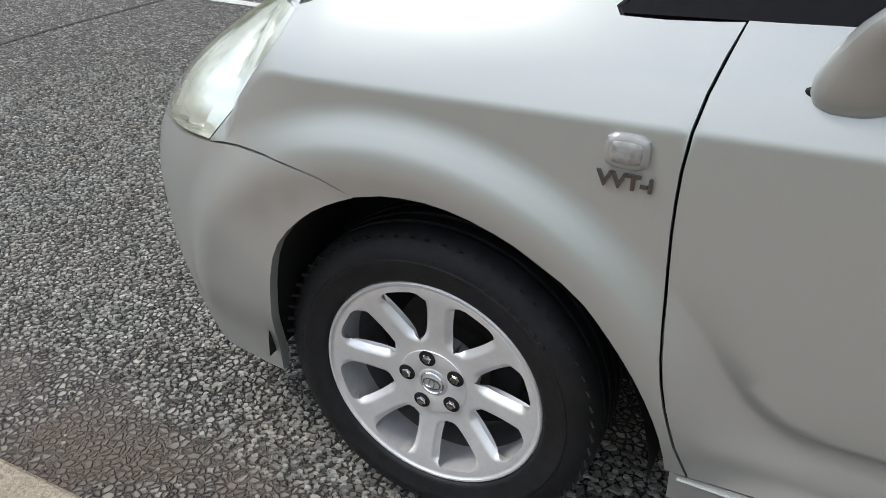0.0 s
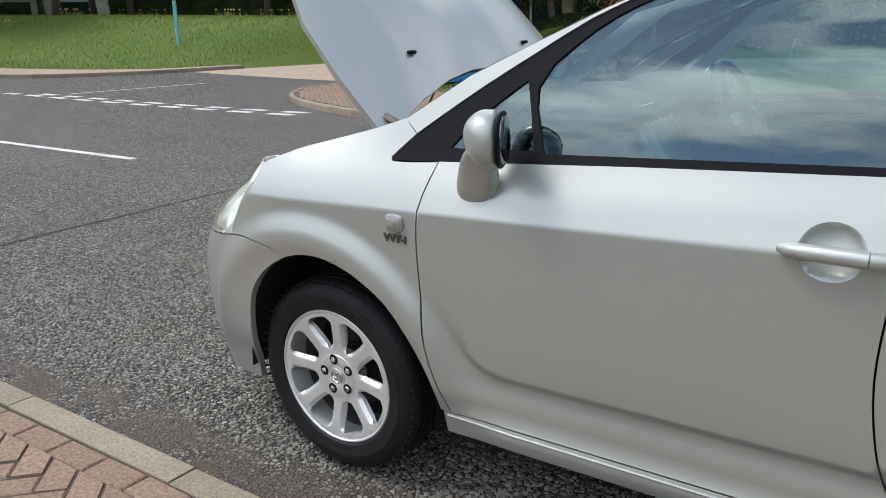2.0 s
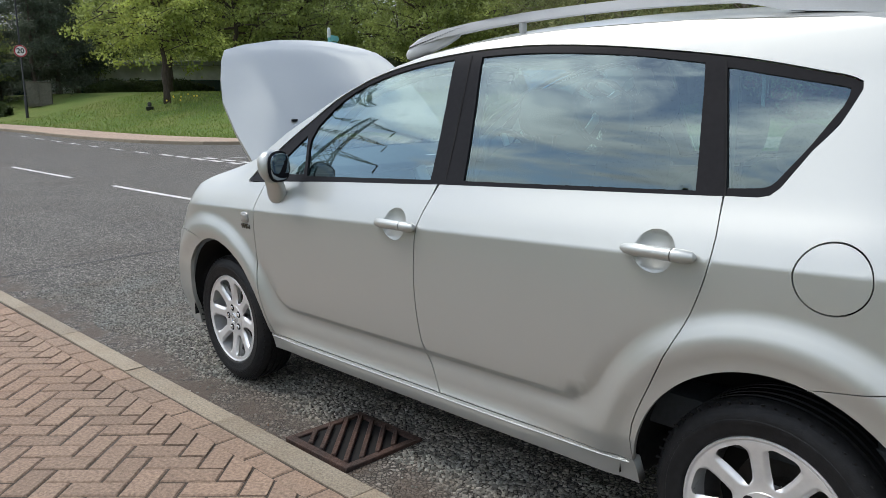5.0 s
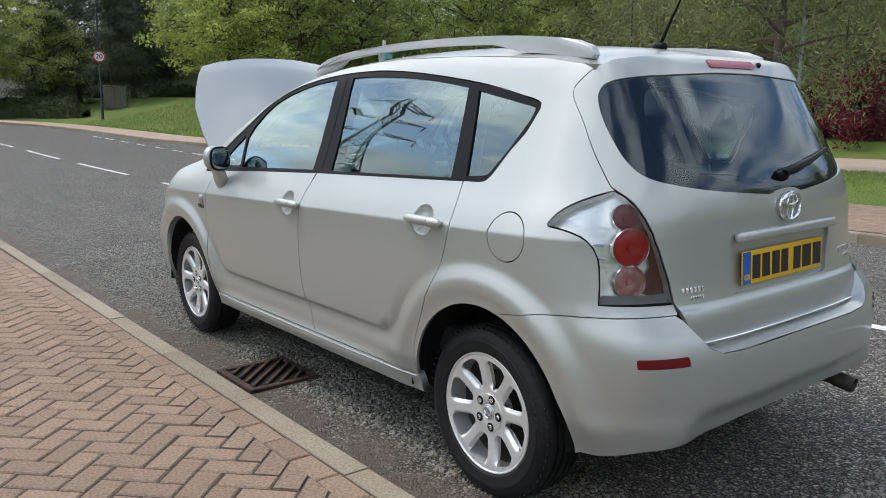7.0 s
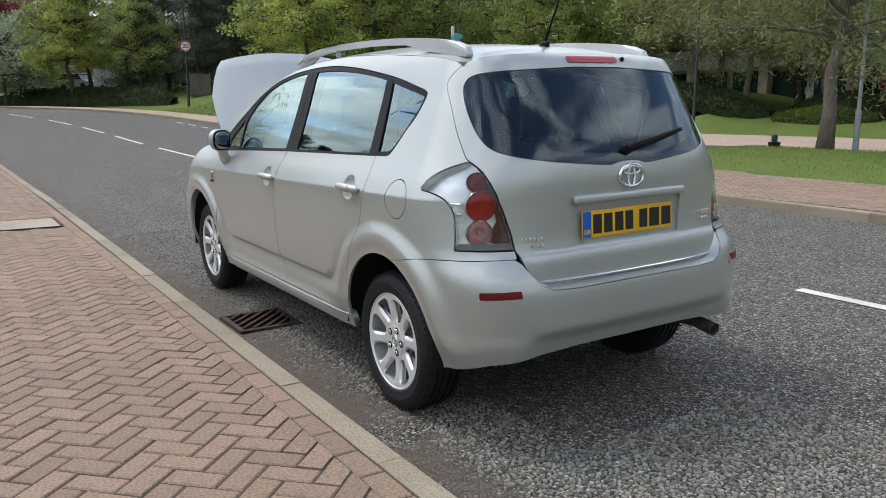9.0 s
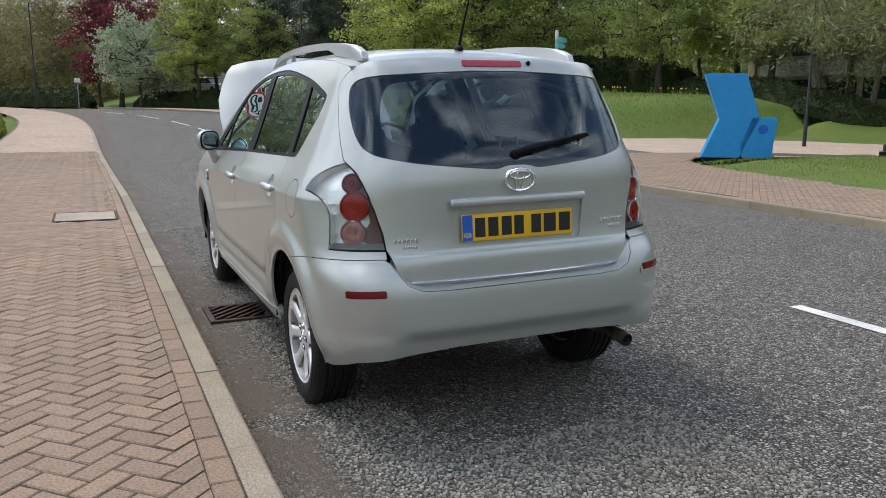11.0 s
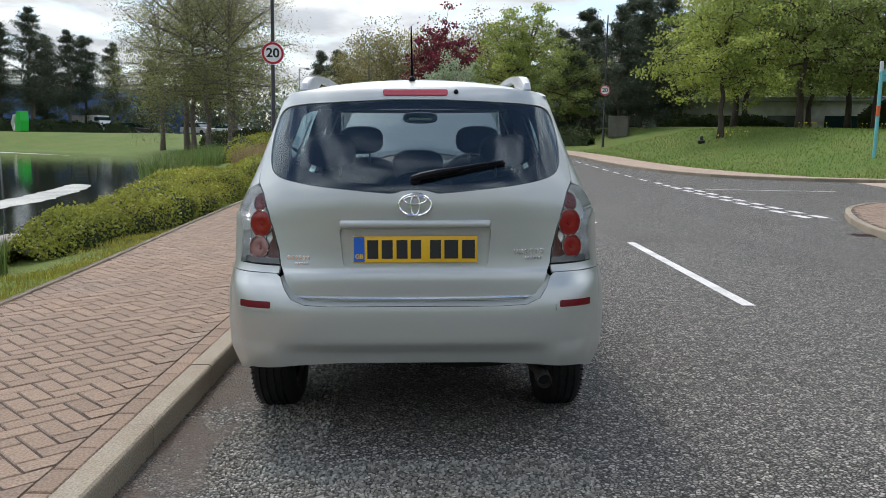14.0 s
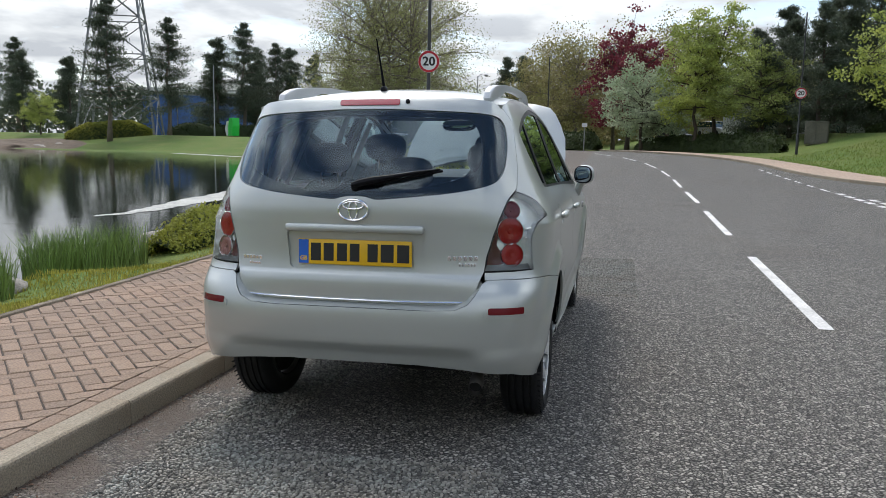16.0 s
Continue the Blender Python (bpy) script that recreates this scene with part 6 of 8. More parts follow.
part("pipe_end", bm_tube([(3.36, 0.542, 0.307), (3.44, 0.547, 0.293)], [0.031, 0.031], 16, caps=False), STEEL, pipe)
# black disc set across the pipe in place of its shaded inside
part("pipe_bore", bm_lathe([(0, 0.0), (0.026, 0.0)], 16, Matrix.Translation((3.41, 0.544, 0.298)) @ pose(0, 0, 0, 0, 96, 0)), GAP_SHADE, pipe)
part("silencer", superbox(0.22, 0.26, 0.08, 3, 16, 10, Matrix.Translation((2.98, 0.25, 0.34))), UNDER, car)

# ---- cabin ----
HEADLINER = mat("headliner", (0.46, 0.47, 0.46), 0.95, scale=60, vary=0.1)
part("cabin_floor", bm_box(2.9, 1.36, 0.12, Matrix.Translation((1.85, 0, 0.48)), 0.03, 2), DASH, car)
lin = [(x, -w + 0.03) for x, (z, w) in [(x, roof_edge(x)) for x in np.linspace(1.32, 2.95, 12)]]
sheet("headliner", lin + [(x, -y) for x, y in reversed(lin)], roof_s, HEADLINER, car, "pale grey headliner", step=0.12, gap=0, depth=0.0, sink=0.04)
for sgn in (1, -1):
    bs = body_s if sgn > 0 else mirrored(body_s)
    for nm, poly, mt in (("door_card", [(0.55, 0.40), (2.2, 0.40), (2.32, 0.84), (2.9, 0.86), (2.9, 1.10), (2.6, 1.10), (1.6, 1.075), (0.55, 1.03)], DASH), ("pillar_trim", [(1.52, 1.09), (1.66, 1.10), (1.60, 1.52), (1.50, 1.51)], HEADLINER), ("pillar_trim", [(2.54, 1.12), (2.60, 1.12), (2.54, 1.44), (2.49, 1.45)], HEADLINER), ("pillar_trim", [(0.52, 1.10), (0.60, 1.12), (0.98, 1.42), (1.32, 1.50), (1.30, 1.53), (0.90, 1.42)], HEADLINER)):
        sheet(nm, poly, bs, mt, car, "", step=0.12, gap=0.0, depth=0.0, sink=0.075, flip=sgn < 0)


def seat(name, x, y, w, back_h, label, up=0.10):
    st = part(name, superbox(0.25, w / 2, 0.09, 3.5, 20, 10, Matrix.Translation((x, y, 0.62)) @ pose(0, 0, 0, 0, -6, 0)), SEAT, car, label)
    part("backrest", superbox(0.075, w / 2, back_h / 2, 3.2, 20, 14, Matrix.Translation((x + 0.31, y, 0.66 + back_h / 2)) @ pose(0, 0, 0, 0, 14, 0)), SEAT, st)
    part("headrest", superbox(0.05, 0.135, 0.085, 3.0, 18, 10, Matrix.Translation((x + 0.31 + 0.13 * back_h + 0.07, y, 0.66 + back_h + up)) @ pose(0, 0, 0, 0, 10, 0)), SEAT, st)
    for dy in (-0.05, 0.05):
        part("headrest_post", bm_tube([(x + 0.31 + 0.13 * back_h + 0.05, y + dy, 0.62 + back_h), (x + 0.31 + 0.13 * back_h + 0.07, y + dy, 0.70 + back_h)], 0.006, 6), STEEL, st)


seat("front_seat", 1.28, -0.36, 0.50, 0.56, "dark blue-grey cloth front seat")
seat("front_seat", 1.28, 0.36, 0.50, 0.56, "dark blue-grey cloth front seat")
for yy in (-0.46, 0.0, 0.46):
    seat("rear_seat", 2.05, yy, 0.42, 0.50, "dark cloth rear seat", 0.02 if yy == 0.0 else 0.10)
part("load_cover", bm_box(0.55, 1.2, 0.03, Matrix.Translation((2.95, 0, 0.92)), 0.01, 2), DASH, car)
dash = part("dashboard", superbox(0.27, 0.70, 0.16, 3.6, 24, 14, Matrix.Translation((0.50, 0, 0.96)) @ pose(0, 0, 0, 0, 6, 0)), DASH, car, "dark grey dashboard")
part("dash_top", superbox(0.25, 0.66, 0.045, 3.0, 24, 10, Matrix.Translation((0.52, 0, 1.10)) @ pose(0, 0, 0, 0, 4, 0)), DASH, dash)
cm = Matrix.Translation((0.775, 0.0, 1.015)) @ pose(0, 0, 0, 0, -32, 0)
part("console", superbox(0.03, 0.15, 0.115, 4.0, 24, 12, cm), SILVER_TRIM, dash, "silver centre console")
part("console_screen", bm_box(0.012, 0.19, 0.11, cm @ Matrix.Translation((0.028, 0, -0.015)), 0.004, 2), plain("screen_grey", (0.16, 0.19, 0.20), 0.2), dash, "grey screen")
for dy in (-0.05, 0.05):
    part("air_vent", bm_box(0.012, 0.085, 0.04, cm @ Matrix.Translation((0.026, dy, 0.070)), 0.006, 2), DASH, dash)
part("instrument_hood", superbox(0.14, 0.20, 0.06, 2.6, 18, 10, Matrix.Translation((0.66, 0.36, 1.13))), DASH, dash)
part("glove_box", superbox(0.06, 0.24, 0.09, 3.5, 20, 10, Matrix.Translation((0.74, -0.38, 0.93)) @ pose(0, 0, 0, 0, -10, 0)), DASH, dash)
wm = Matrix.Translation((0.93, 0.36, 1.045)) @ pose(0, 0, 0, 0, 65, 0)
wh = bm_tube([(0.185 * math.cos(a), 0.185 * math.sin(a), 0) for a in np.linspace(0, 2 * math.pi, 33)], 0.016, 8)
bmesh.ops.transform(wh, matrix=wm, verts=wh.verts)
steer = part("steering_wheel", wh, SEAT, car, "dark steering wheel")
part("wheel_boss", superbox(0.07, 0.06, 0.03, 3, 16, 10, wm), DASH, steer)
for a in (90, -90, 180):
    part("wheel_spoke", bm_box(0.13, 0.04, 0.015, wm @ pose(0, 0, 0, 0, 0, a) @ Matrix.Translation((0.12, 0, 0)), 0.004, 1), SILVER_TRIM, steer)
im = part("interior_mirror", superbox(0.025, 0.12, 0.04, 3, 18, 10, Matrix.Translation((1.13, 0.0, 1.475))), DASH, car, "dark interior mirror")
part("mirror_face", superbox(0.006, 0.108, 0.032, 4, 18, 8, Matrix.Translation((1.183, 0, 1.475))), plain("inner_mirror", (0.6, 0.66, 0.68), 0.05, 1.0), im)
part("mirror_arm", bm_tube([(1.14, 0, 1.48), (1.08, 0, 1.53)], 0.012, 8), DASH, im)

# ---- planting and things round the road ----
SAY = {"lime": "bright green spring tree with a dark trunk on the lawn", "mid": "leafy green tree on the grass bank", "conifer": "dark evergreen conifer tree on the grass", "tall_lime": "tall yellow-green tree beside the road", "blossom": "pale blossoming tree beside the road", "red": "dark copper-red leafed tree beside the road", "tan": "tan-green tree just coming into leaf", "willow": "thin-leaved willow with pale bare limbs by the pond", "near_pine": "pine tree with a leaning scaly trunk", "pine": "tall dark pine tree beyond the pond", "bush": "dark rounded evergreen bush"}
GROVE = [
    ("lime", -40, 17.2, 1.2), ("mid", -41.5, 22.5, 1.15), ("mid", -42, 27.5, 1.1), ("mid", -34, 31, 1.1), ("mid", -29, 35, 1.15), ("mid", -48, 21, 1.2), ("mid", -50, 30, 1.25), ("mid", -56, 25, 1.25), ("mid", -47, 36, 1.3), ("mid", -38, 41, 1.3), ("lime", -36, 36, 1.0), ("mid", -30, 43, 1.3), ("mid", -60, 32, 1.3), ("lime", -63, 22, 1.1),
    ("conifer", -53, 14.2, 0.78), ("conifer", -55.5, 16.5, 0.86), ("conifer", -58, 13.4, 0.80), ("conifer", -60.5, 17, 0.9), ("conifer", -64.6, 11.7, 0.78), ("conifer", -56.5, 11.2, 0.7), ("conifer", -67, 14.4, 1.0), ("conifer", -62, 20, 1.1),
    ("tall_lime", -59.3, 6.6, 0.9), ("tall_lime", -60.5, 8.2, 1.0), ("mid", -56, 10.8, 0.8), ("blossom", -63, 2.6, 1.1), ("blossom", -66, 4.0, 1.0), ("red", -73, 1.5, 1.05), ("tan", -80, -4, 1.0), ("tan", -86, -6, 1.1), ("tan", -78, 5.5, 1.1), ("tan", -88, 0, 1.1), ("conifer", -92, -11, 1.0), ("conifer", -98, -14, 1.1), ("tan", -90, -9, 0.9), ("blossom", -60, -10.5, 0.7),
    ("willow", -43.4, -14.6, 1.0), ("willow", -45.7, -15.7, 1.05), ("willow", -41.4, -13.2, 0.95), ("willow", -49.5, -13.6, 1.05), ("willow", -49.5, -18.6, 1.0), ("willow", -52.4, -14.5, 1.1), ("willow", -40.4, -11.6, 0.9),
    ("near_pine", -6.5, 17.4, 1.0), ("near_pine", -18.5, 36.8, 1.1), ("near_pine", -12, 37, 1.15), ("near_pine", -22.0, 34.8, 0.95), ("near_pine", -15, 37.0, 1.1), ("near_pine", -5, 36, 1.2), ("near_pine", -25.4, 35.0, 0.9), ("near_pine", 4, 37, 1.2), ("mid", -21, 38, 1.2), ("near_pine", 14, 36, 1.2),
    ("conifer", -84, -48, 1.1), ("pine", -86, -45.5, 1.0), ("conifer", -90, -41, 1.0), ("pine", -92, -46.5, 0.9),
    ("pine", -66, -75, 0.95), ("pine", -66.0, -50.5, 1.05), ("pine", -72.3, -47.5, 0.95), ("pine", -86, -50, 0.8), ("pine", -88, -42, 0.85), ("pine", -96, -40, 0.85), ("conifer", -88, -72, 0.95), ("conifer", -84, -76, 0.9), ("conifer", -60, -90, 0.95), ("pine", -52, -95, 0.9), ("conifer", -98, -36, 0.8), ("conifer", -92, -47, 0.85), ("conifer", -104, -30, 0.9), ("lime", -70, -62, 0.6), ("pine", -90, -82, 0.95), ("conifer", -94, -77, 0.95), ("pine", -30, -100, 0.9), ("conifer", -14, -96, 1.0), ("pine", 6, -90, 0.9), ("pine", 26, -80, 1.0), ("conifer", 44, -62, 1.0), ("pine", 56, -40, 0.9), ("conifer", -42, -98, 0.9), ("conifer", -77, -84, 0.9),
]
for i, (k, x, y, s) in enumerate(GROVE):
    tree(k, x, y, SAY[k], s * (0.94 + 0.12 * ((i * 37) % 10) / 10), (i * 77) % 360)
tree("red_bush", -11.6, 34.0, "dark copper-red rounded bush before the office", 1.0, 30, "bush")
for i, (x, y) in enumerate(((30, 13), (36, 26), (24, 30), (40, -8), (48, 4), (52, 18))):
    tree("plain", x, y, SAY["mid"], 1.16 + 0.03 * i, 40 * i + 80)


def hedge(name, path, width, height, leaves, size, leaf_m, label, seed, lumps=0.16):
    """A clipped hedge along a path: a lumpy core, coloured dark for the shade inside, under a skin of small leaves."""
    rng = random.Random(seed)
    pts = resample([tuple(p) for p in curve2(path, 0.4)], 0.35, closed=False)
    verts, faces, k = [], [], 11
    lv, lf = [], []
    secs = []
    for i, p in enumerate(pts):
        a, b = Vector(pts[max(i - 1, 0)]), Vector(pts[min(i + 1, len(pts) - 1)])
        t = (b - a).normalized()
        nrm = Vector((-t.y, t.x))
        endk = min(1.0, 0.4 + 0.12 * min(i, len(pts) - 1 - i))
        row = []
        for j in range(k):
            ang = math.pi * j / (k - 1)
            q = Vector(p) + nrm * math.cos(ang) * width / 2 * endk
            wob = 1 + lumps * noise.noise(Vector((q.x * 1.1, q.y * 1.1, ang * 1.3 + seed))) * 2
            q = Vector(p) + nrm * math.cos(ang) * width / 2 * endk * wob
            z0 = land_z(q.x, q.y)
            row.append(Vector((q.x, q.y, z0 - 0.05 + (math.sin(ang) ** 0.7) * height * endk * wob)))
        secs.append(row)
        verts += [v * 1.0 for v in row]
    for i in range(len(secs) - 1):
        for j in range(k - 1):
            faces.append((i * k + j, (i + 1) * k + j, (i + 1) * k + j + 1, i * k + j + 1))
    spots = []
    for _ in range(leaves):
        i, j = rng.randrange(len(secs) - 1), rng.randrange(k - 1)
        u, v = rng.random(), rng.random()
        p = secs[i][j].lerp(secs[i + 1][j], u).lerp(secs[i][j + 1].lerp(secs[i + 1][j + 1], u), v)
        spots.append(p + Vector((rng.gauss(0, 1), rng.gauss(0, 1), rng.gauss(0, 1))) * 0.035)
    leaf_quads(spots, size, rng, lv, lf)
    root = thing(name, label, "hedge")
    add("foliage", mesh_from("foliage", lv, lf, leaf_m), root)
    # the core's dark colour stands in for shade within the leafage
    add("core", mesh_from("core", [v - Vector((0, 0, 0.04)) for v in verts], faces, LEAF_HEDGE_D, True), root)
    return root


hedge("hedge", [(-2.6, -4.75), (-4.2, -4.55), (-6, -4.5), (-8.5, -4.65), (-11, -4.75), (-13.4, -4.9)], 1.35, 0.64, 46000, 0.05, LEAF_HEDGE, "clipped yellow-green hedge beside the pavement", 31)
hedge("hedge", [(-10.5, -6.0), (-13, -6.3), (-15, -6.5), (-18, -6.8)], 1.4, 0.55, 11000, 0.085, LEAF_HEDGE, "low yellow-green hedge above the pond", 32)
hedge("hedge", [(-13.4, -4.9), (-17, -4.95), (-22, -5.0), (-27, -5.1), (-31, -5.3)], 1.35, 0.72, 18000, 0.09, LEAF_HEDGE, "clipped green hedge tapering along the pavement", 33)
hedge("hedge", [(-30, -8.6), (-36, -9.0), (-42, -10.0)], 2.4, 1.0, 9000, 0.14, LEAF_HEDGE, "rounded green shrubs on the pond bank", 34)
hedge("hedge", [(-44, -11.0), (-50, -13), (-58, -18)], 2.0, 1.1, 7000, 0.16, LEAF_HEDGE_D, "dark hedge beside the pond trees", 35)
hedge("hedge", [(-53, 17.5), (-54, 22), (-53.5, 27)], 1.6, 0.9, 6000, 0.16, LEAF_HEDGE_D, "low dark hedge before the white building", 43)
hedge("hedge", [(-45.0, 28), (-42, 33), (-37, 37)], 2.6, 2.4, 16000, 0.16, LEAF_HEDGE_D, "tall dark evergreen hedge behind the lawn trees", 36)
hedge("hedge", [(-49, 11.4), (-55, 9.4), (-61, 6.2), (-68, 2.4)], 1.4, 1.3, 12000, 0.14, LEAF_HEDGE_D, "dark clipped hedge along the far roadside", 37)
hedge("hedge", [(-66, -1.0), (-70, -3.5), (-75, -7.5), (-80, -12)], 2.4, 1.6, 9000, 0.2, LEAF_HEDGE_D, "dark shrubs at the bend of the road", 38)
hedge("hedge", [(-33, 31.0), (-27, 31.8), (-22, 32.8), (-19.3, 33.4)], 1.8, 1.0, 14000, 0.13, LEAF_HEDGE_D, "dark shrubs before the office building", 39)
hedge("hedge", [(-18.7, 32.8), (-16, 33.0), (-13.8, 33.2)], 1.2, 0.7, 9000, 0.11, LEAF_HEDGE_M, "low clipped hedge before the office building", 44, 0.06)
hedge("hedge", [(-19.0, 34.5), (-16, 34.7), (-13.4, 34.9)], 1.4, 1.35, 9000, 0.11, LEAF_HEDGE_D, "taller clipped dark hedge behind the low one", 45, 0.06)
hedge("hedge", [(-9, 33.2), (3, 33.6), (12, 33.8)], 2.2, 1.5, 9000, 0.13, LEAF_HEDGE, "clipped green hedge before the office building", 40)
hedge("hedge", [(-66.9, -56.5), (-69.5, -52), (-72, -49.5)], 1.8, 1.7, 14000, 0.14, LEAF_HEDGE, "clipped hedge across the pond", 41, 0.05)
hedge("hedge", [(-76, -50), (-84, -44), (-92, -36)], 1.6, 1.4, 6000, 0.2, LEAF_HEDGE_D, "long dark hedge across the pond", 42)


# grass: blades on the verge, reeds by the water, tufts on the lawn edge
def blades(name, spots, height, width, material, label, seed, category="grass"):
    rng = random.Random(seed)
    v, f = [], []
    for x, y, z in spots:
        a = rng.uniform(0, 6.28)
        hgt = height * rng.uniform(0.5, 1.2)
        dx, dy = math.cos(a) * width, math.sin(a) * width
        lx, ly = rng.gauss(0, 0.18) * hgt, rng.gauss(0, 0.18) * hgt
        q = len(v)
        v += [(x - dx, y - dy, z - 0.01), (x + dx, y + dy, z - 0.01), (x + lx * 0.5 + dx * 0.7, y + ly * 0.5 + dy * 0.7, z + hgt * 0.6), (x + lx * 0.5 - dx * 0.7, y + ly * 0.5 - dy * 0.7, z + hgt * 0.6), (x + lx * 1.3, y + ly * 1.3, z + hgt)]
        f += [(q, q + 1, q + 2, q + 3), (q + 3, q + 2, q + 4)]
    ob = add(name, mesh_from(name, v, f, material))
    return tagged(ob, label, category, kind="stuff")


rng = random.Random(77)
spots = []
while len(spots) < 26000:
    x = rng.uniform(-5.2, 8.5)
    yb = at_x(BACK_S, x) - 0.07
    y = yb - rng.random() * 2.2
    if pond_depth(x, y) < -0.1:
        spots.append((x, y, land_z(x, y)))
blades("grass", spots, 0.05, 0.005, VERGE, "short yellow-green verge grass", 5)
spots = []
while len(spots) < 9000:
    x = rng.uniform(-3.4, 9)
    y = rng.uniform(-8.2, -4.4)
    d = pond_depth(x, y)
    if -0.55 < d < 0.9 and rng.random() < 0.55 + 0.45 * noise.noise(Vector((x * 0.8, y * 0.8, 3))):
        spots.append((x, y, max(land_z(x, y), water_z(x) - 0.1)))
blades("reeds", spots, 0.55, 0.006, REED, "green reeds standing in the shallow water", 6, "reeds")
spots = []
while len(spots) < 5000:
    x = rng.uniform(-46, -20)
    y = rng.uniform(-14.5, -8)
    if -1.2 < pond_depth(x, y) < 0.8:
        spots.append((x, y, max(land_z(x, y), water_z(x) - 0.05)))
blades("reeds", spots, 0.8, 0.02, REED, "bright green reeds at the pond's end", 7, "reeds")
spots = []
for _ in range(4200):
    x = rng.uniform(-38, -24)
    spots.append((x, rng.uniform(-7.6, -6.2), land_z(x, -7)))
blades("dry_stalks", spots, 0.8, 0.012, STALK, "dry straw-coloured stalks behind the hedge", 8, "stalks")
spots = []
while len(spots) < 30000:
    x = rng.uniform(-11, 9)
    y = rng.uniform(9.9, 18.5)
    if x < -3 and y < at_x(LAWN_N[:6], x):
        continue
    if x < -9.3 and not (12.6 < y < 16.8):
        continue
    spots.append((x, y, land_z(x, y)))
blades("grass", spots, 0.034, 0.008, BLADE, "mown lawn across the road", 9)
spots = []
while len(spots) < 26000:
    x, y = rng.uniform(-46, -22), rng.uniform(10, 30)
    if y < at_x(LAWN_W[7:], x) + 0.1 if x < -22 else True:
        continue
    spots.append((x, y, land_z(x, y)))
blades("grass", spots, 0.09, 0.016, BLADE, "green lawn under the trees", 10)


def flowers(x, y, n, seed):
    r = random.Random(seed)
    root = thing("flower_clump", "clump of daffodils and leaves under a tree", "flowers")
    v, f = [], []
    bm = bmesh.new()
    for _ in range(n):
        px, py = r.gauss(0, 0.7), r.gauss(0, 0.5)
        z = land_z(x + px, y + py) - land_z(x, y)
        for _ in range(5):
            a, hgt = r.uniform(0, 6.28), r.uniform(0.2, 0.38)
            q = len(v)
            dx, dy = math.cos(a) * 0.02, math.sin(a) * 0.02
            v += [(px - dx, py - dy, z), (px + dx, py + dy, z), (px + r.gauss(0, 0.08), py + r.gauss(0, 0.08), z + hgt)]
            f.append((q, q + 1, q + 2))
        if r.random() < 0.5:
            bmesh.ops.create_icosphere(bm, subdivisions=1, radius=0.05, matrix=Matrix.Translation((px, py, z + 0.36)))
    root.matrix_world = Matrix.Translation((x, y, land_z(x, y)))
    tagged(add("leaves", mesh_from("leaves", v, f, LEAF_MID), root), kind="stuff")
    tagged(part("blooms", bm, plain("daffodil", (0.75, 0.55, 0.05), 0.7), root, "yellow blooms"), kind="stuff")


for i, (x, y) in enumerate(((-39, 17.4), (-40.5, 22.6), (-41, 27.6), (-31.5, 26), (-33, 31), (-29.5, 29))):
    flowers(x, y, 15, 60 + i)

# water with drifting scum, and stones at the edge
WATER = mat("pond_water", (0.016, 0.020, 0.016), 0.04, scale=3, vary=0.2, bump=0.11, bump_scale=5.0)
flat_patch("water", POND, lambda x, y: water_z(x), WATER, "still dark pond reflecting trees and sky", "pond", 4.0)
SCUM = mat("pond_scum", (0.42, 0.42, 0.38), 0.8, scale=18, vary=0.4, bump=0.3, bump_scale=30)
SCUMS = ([(-7.9, -9.75), (-9.6, -9.8), (-12.9, -10.45), (-15.7, -10.8), (-19.0, -11.4), (-18.0, -10.4), (-13.4, -9.5), (-10.9, -9.35), (-8.7, -9.4), (-7.9, -9.75)], [(-46.5, -23.4), (-52, -31), (-54.5, -36), (-53.6, -35.6), (-50, -29.6), (-46.5, -23.4)])
for i, line in enumerate(SCUMS):
    pts = [(x + 0.22 * noise.noise(Vector((x * 1.7, y * 1.7, i))), y + 0.16 * noise.noise(Vector((x * 2.1, y * 2.1, 7 + i)))) for x, y in curve2(line, 0.18)[:-1]]
    flat_patch("pond_scum", pts, lambda x, y: water_z(x) + 0.006, SCUM, "pale scum drifting on the water", "scum", 0.5, kind="")
STONE = mat("stone", (0.33, 0.30, 0.26), 0.9, scale=8, vary=0.3, bump=0.6, bump_scale=14)
for i, (x, y, s) in enumerate(((0.9, -5.0, 0.28), (-0.3, -5.1, 0.2), (-4.8, -6.0, 0.4), (-58.4, -56.5, 0.8), (-59.6, -59.5, 0.7), (-60.4, -54.2, 0.9), (-62.5, -54.0, 0.7), (-63.5, -56.5, 0.8))):
    bm = bmesh.new()
    bmesh.ops.create_icosphere(bm, subdivisions=3, radius=1.0)
    for v in bm.verts:
        v.co *= 1 + 0.35 * noise.noise(v.co * 1.3 + Vector((i * 5, 0, 0)))
        v.co.z *= 0.55
    ob = part("rock", bm, STONE)
    tagged(ob, "grey rock at the water's edge", "rock")
    ob.matrix_world = pose(x, y, land_z(x, y) + 0.02, 0, 0, i * 50) @ Matrix.Diagonal((s, s, s, 1))
mound_pts = [(-61 + 6.5 * math.cos(a), -58 + 7 * math.sin(a)) for a in np.linspace(0, 6.28, 24)[:-1]]
flat_patch("soil_bank", mound_pts, lambda x, y: land_z(x, y) + 0.9 * max(0, 1 - math.hypot((x + 61) / 6.5, (y + 58) / 7)) + 0.05 * noise.noise(Vector((x, y, 0))), SOIL, "bare brown soil bank across the pond", "bank", 1.5)

# ---- street furniture ----
POLE_BLACK = mat("pole_black", (0.016, 0.017, 0.018), 0.45, scale=30, vary=0.2)
POLE_GREY = mat("pole_grey", (0.33, 0.34, 0.35), 0.5, 0.4, scale=30, vary=0.15)
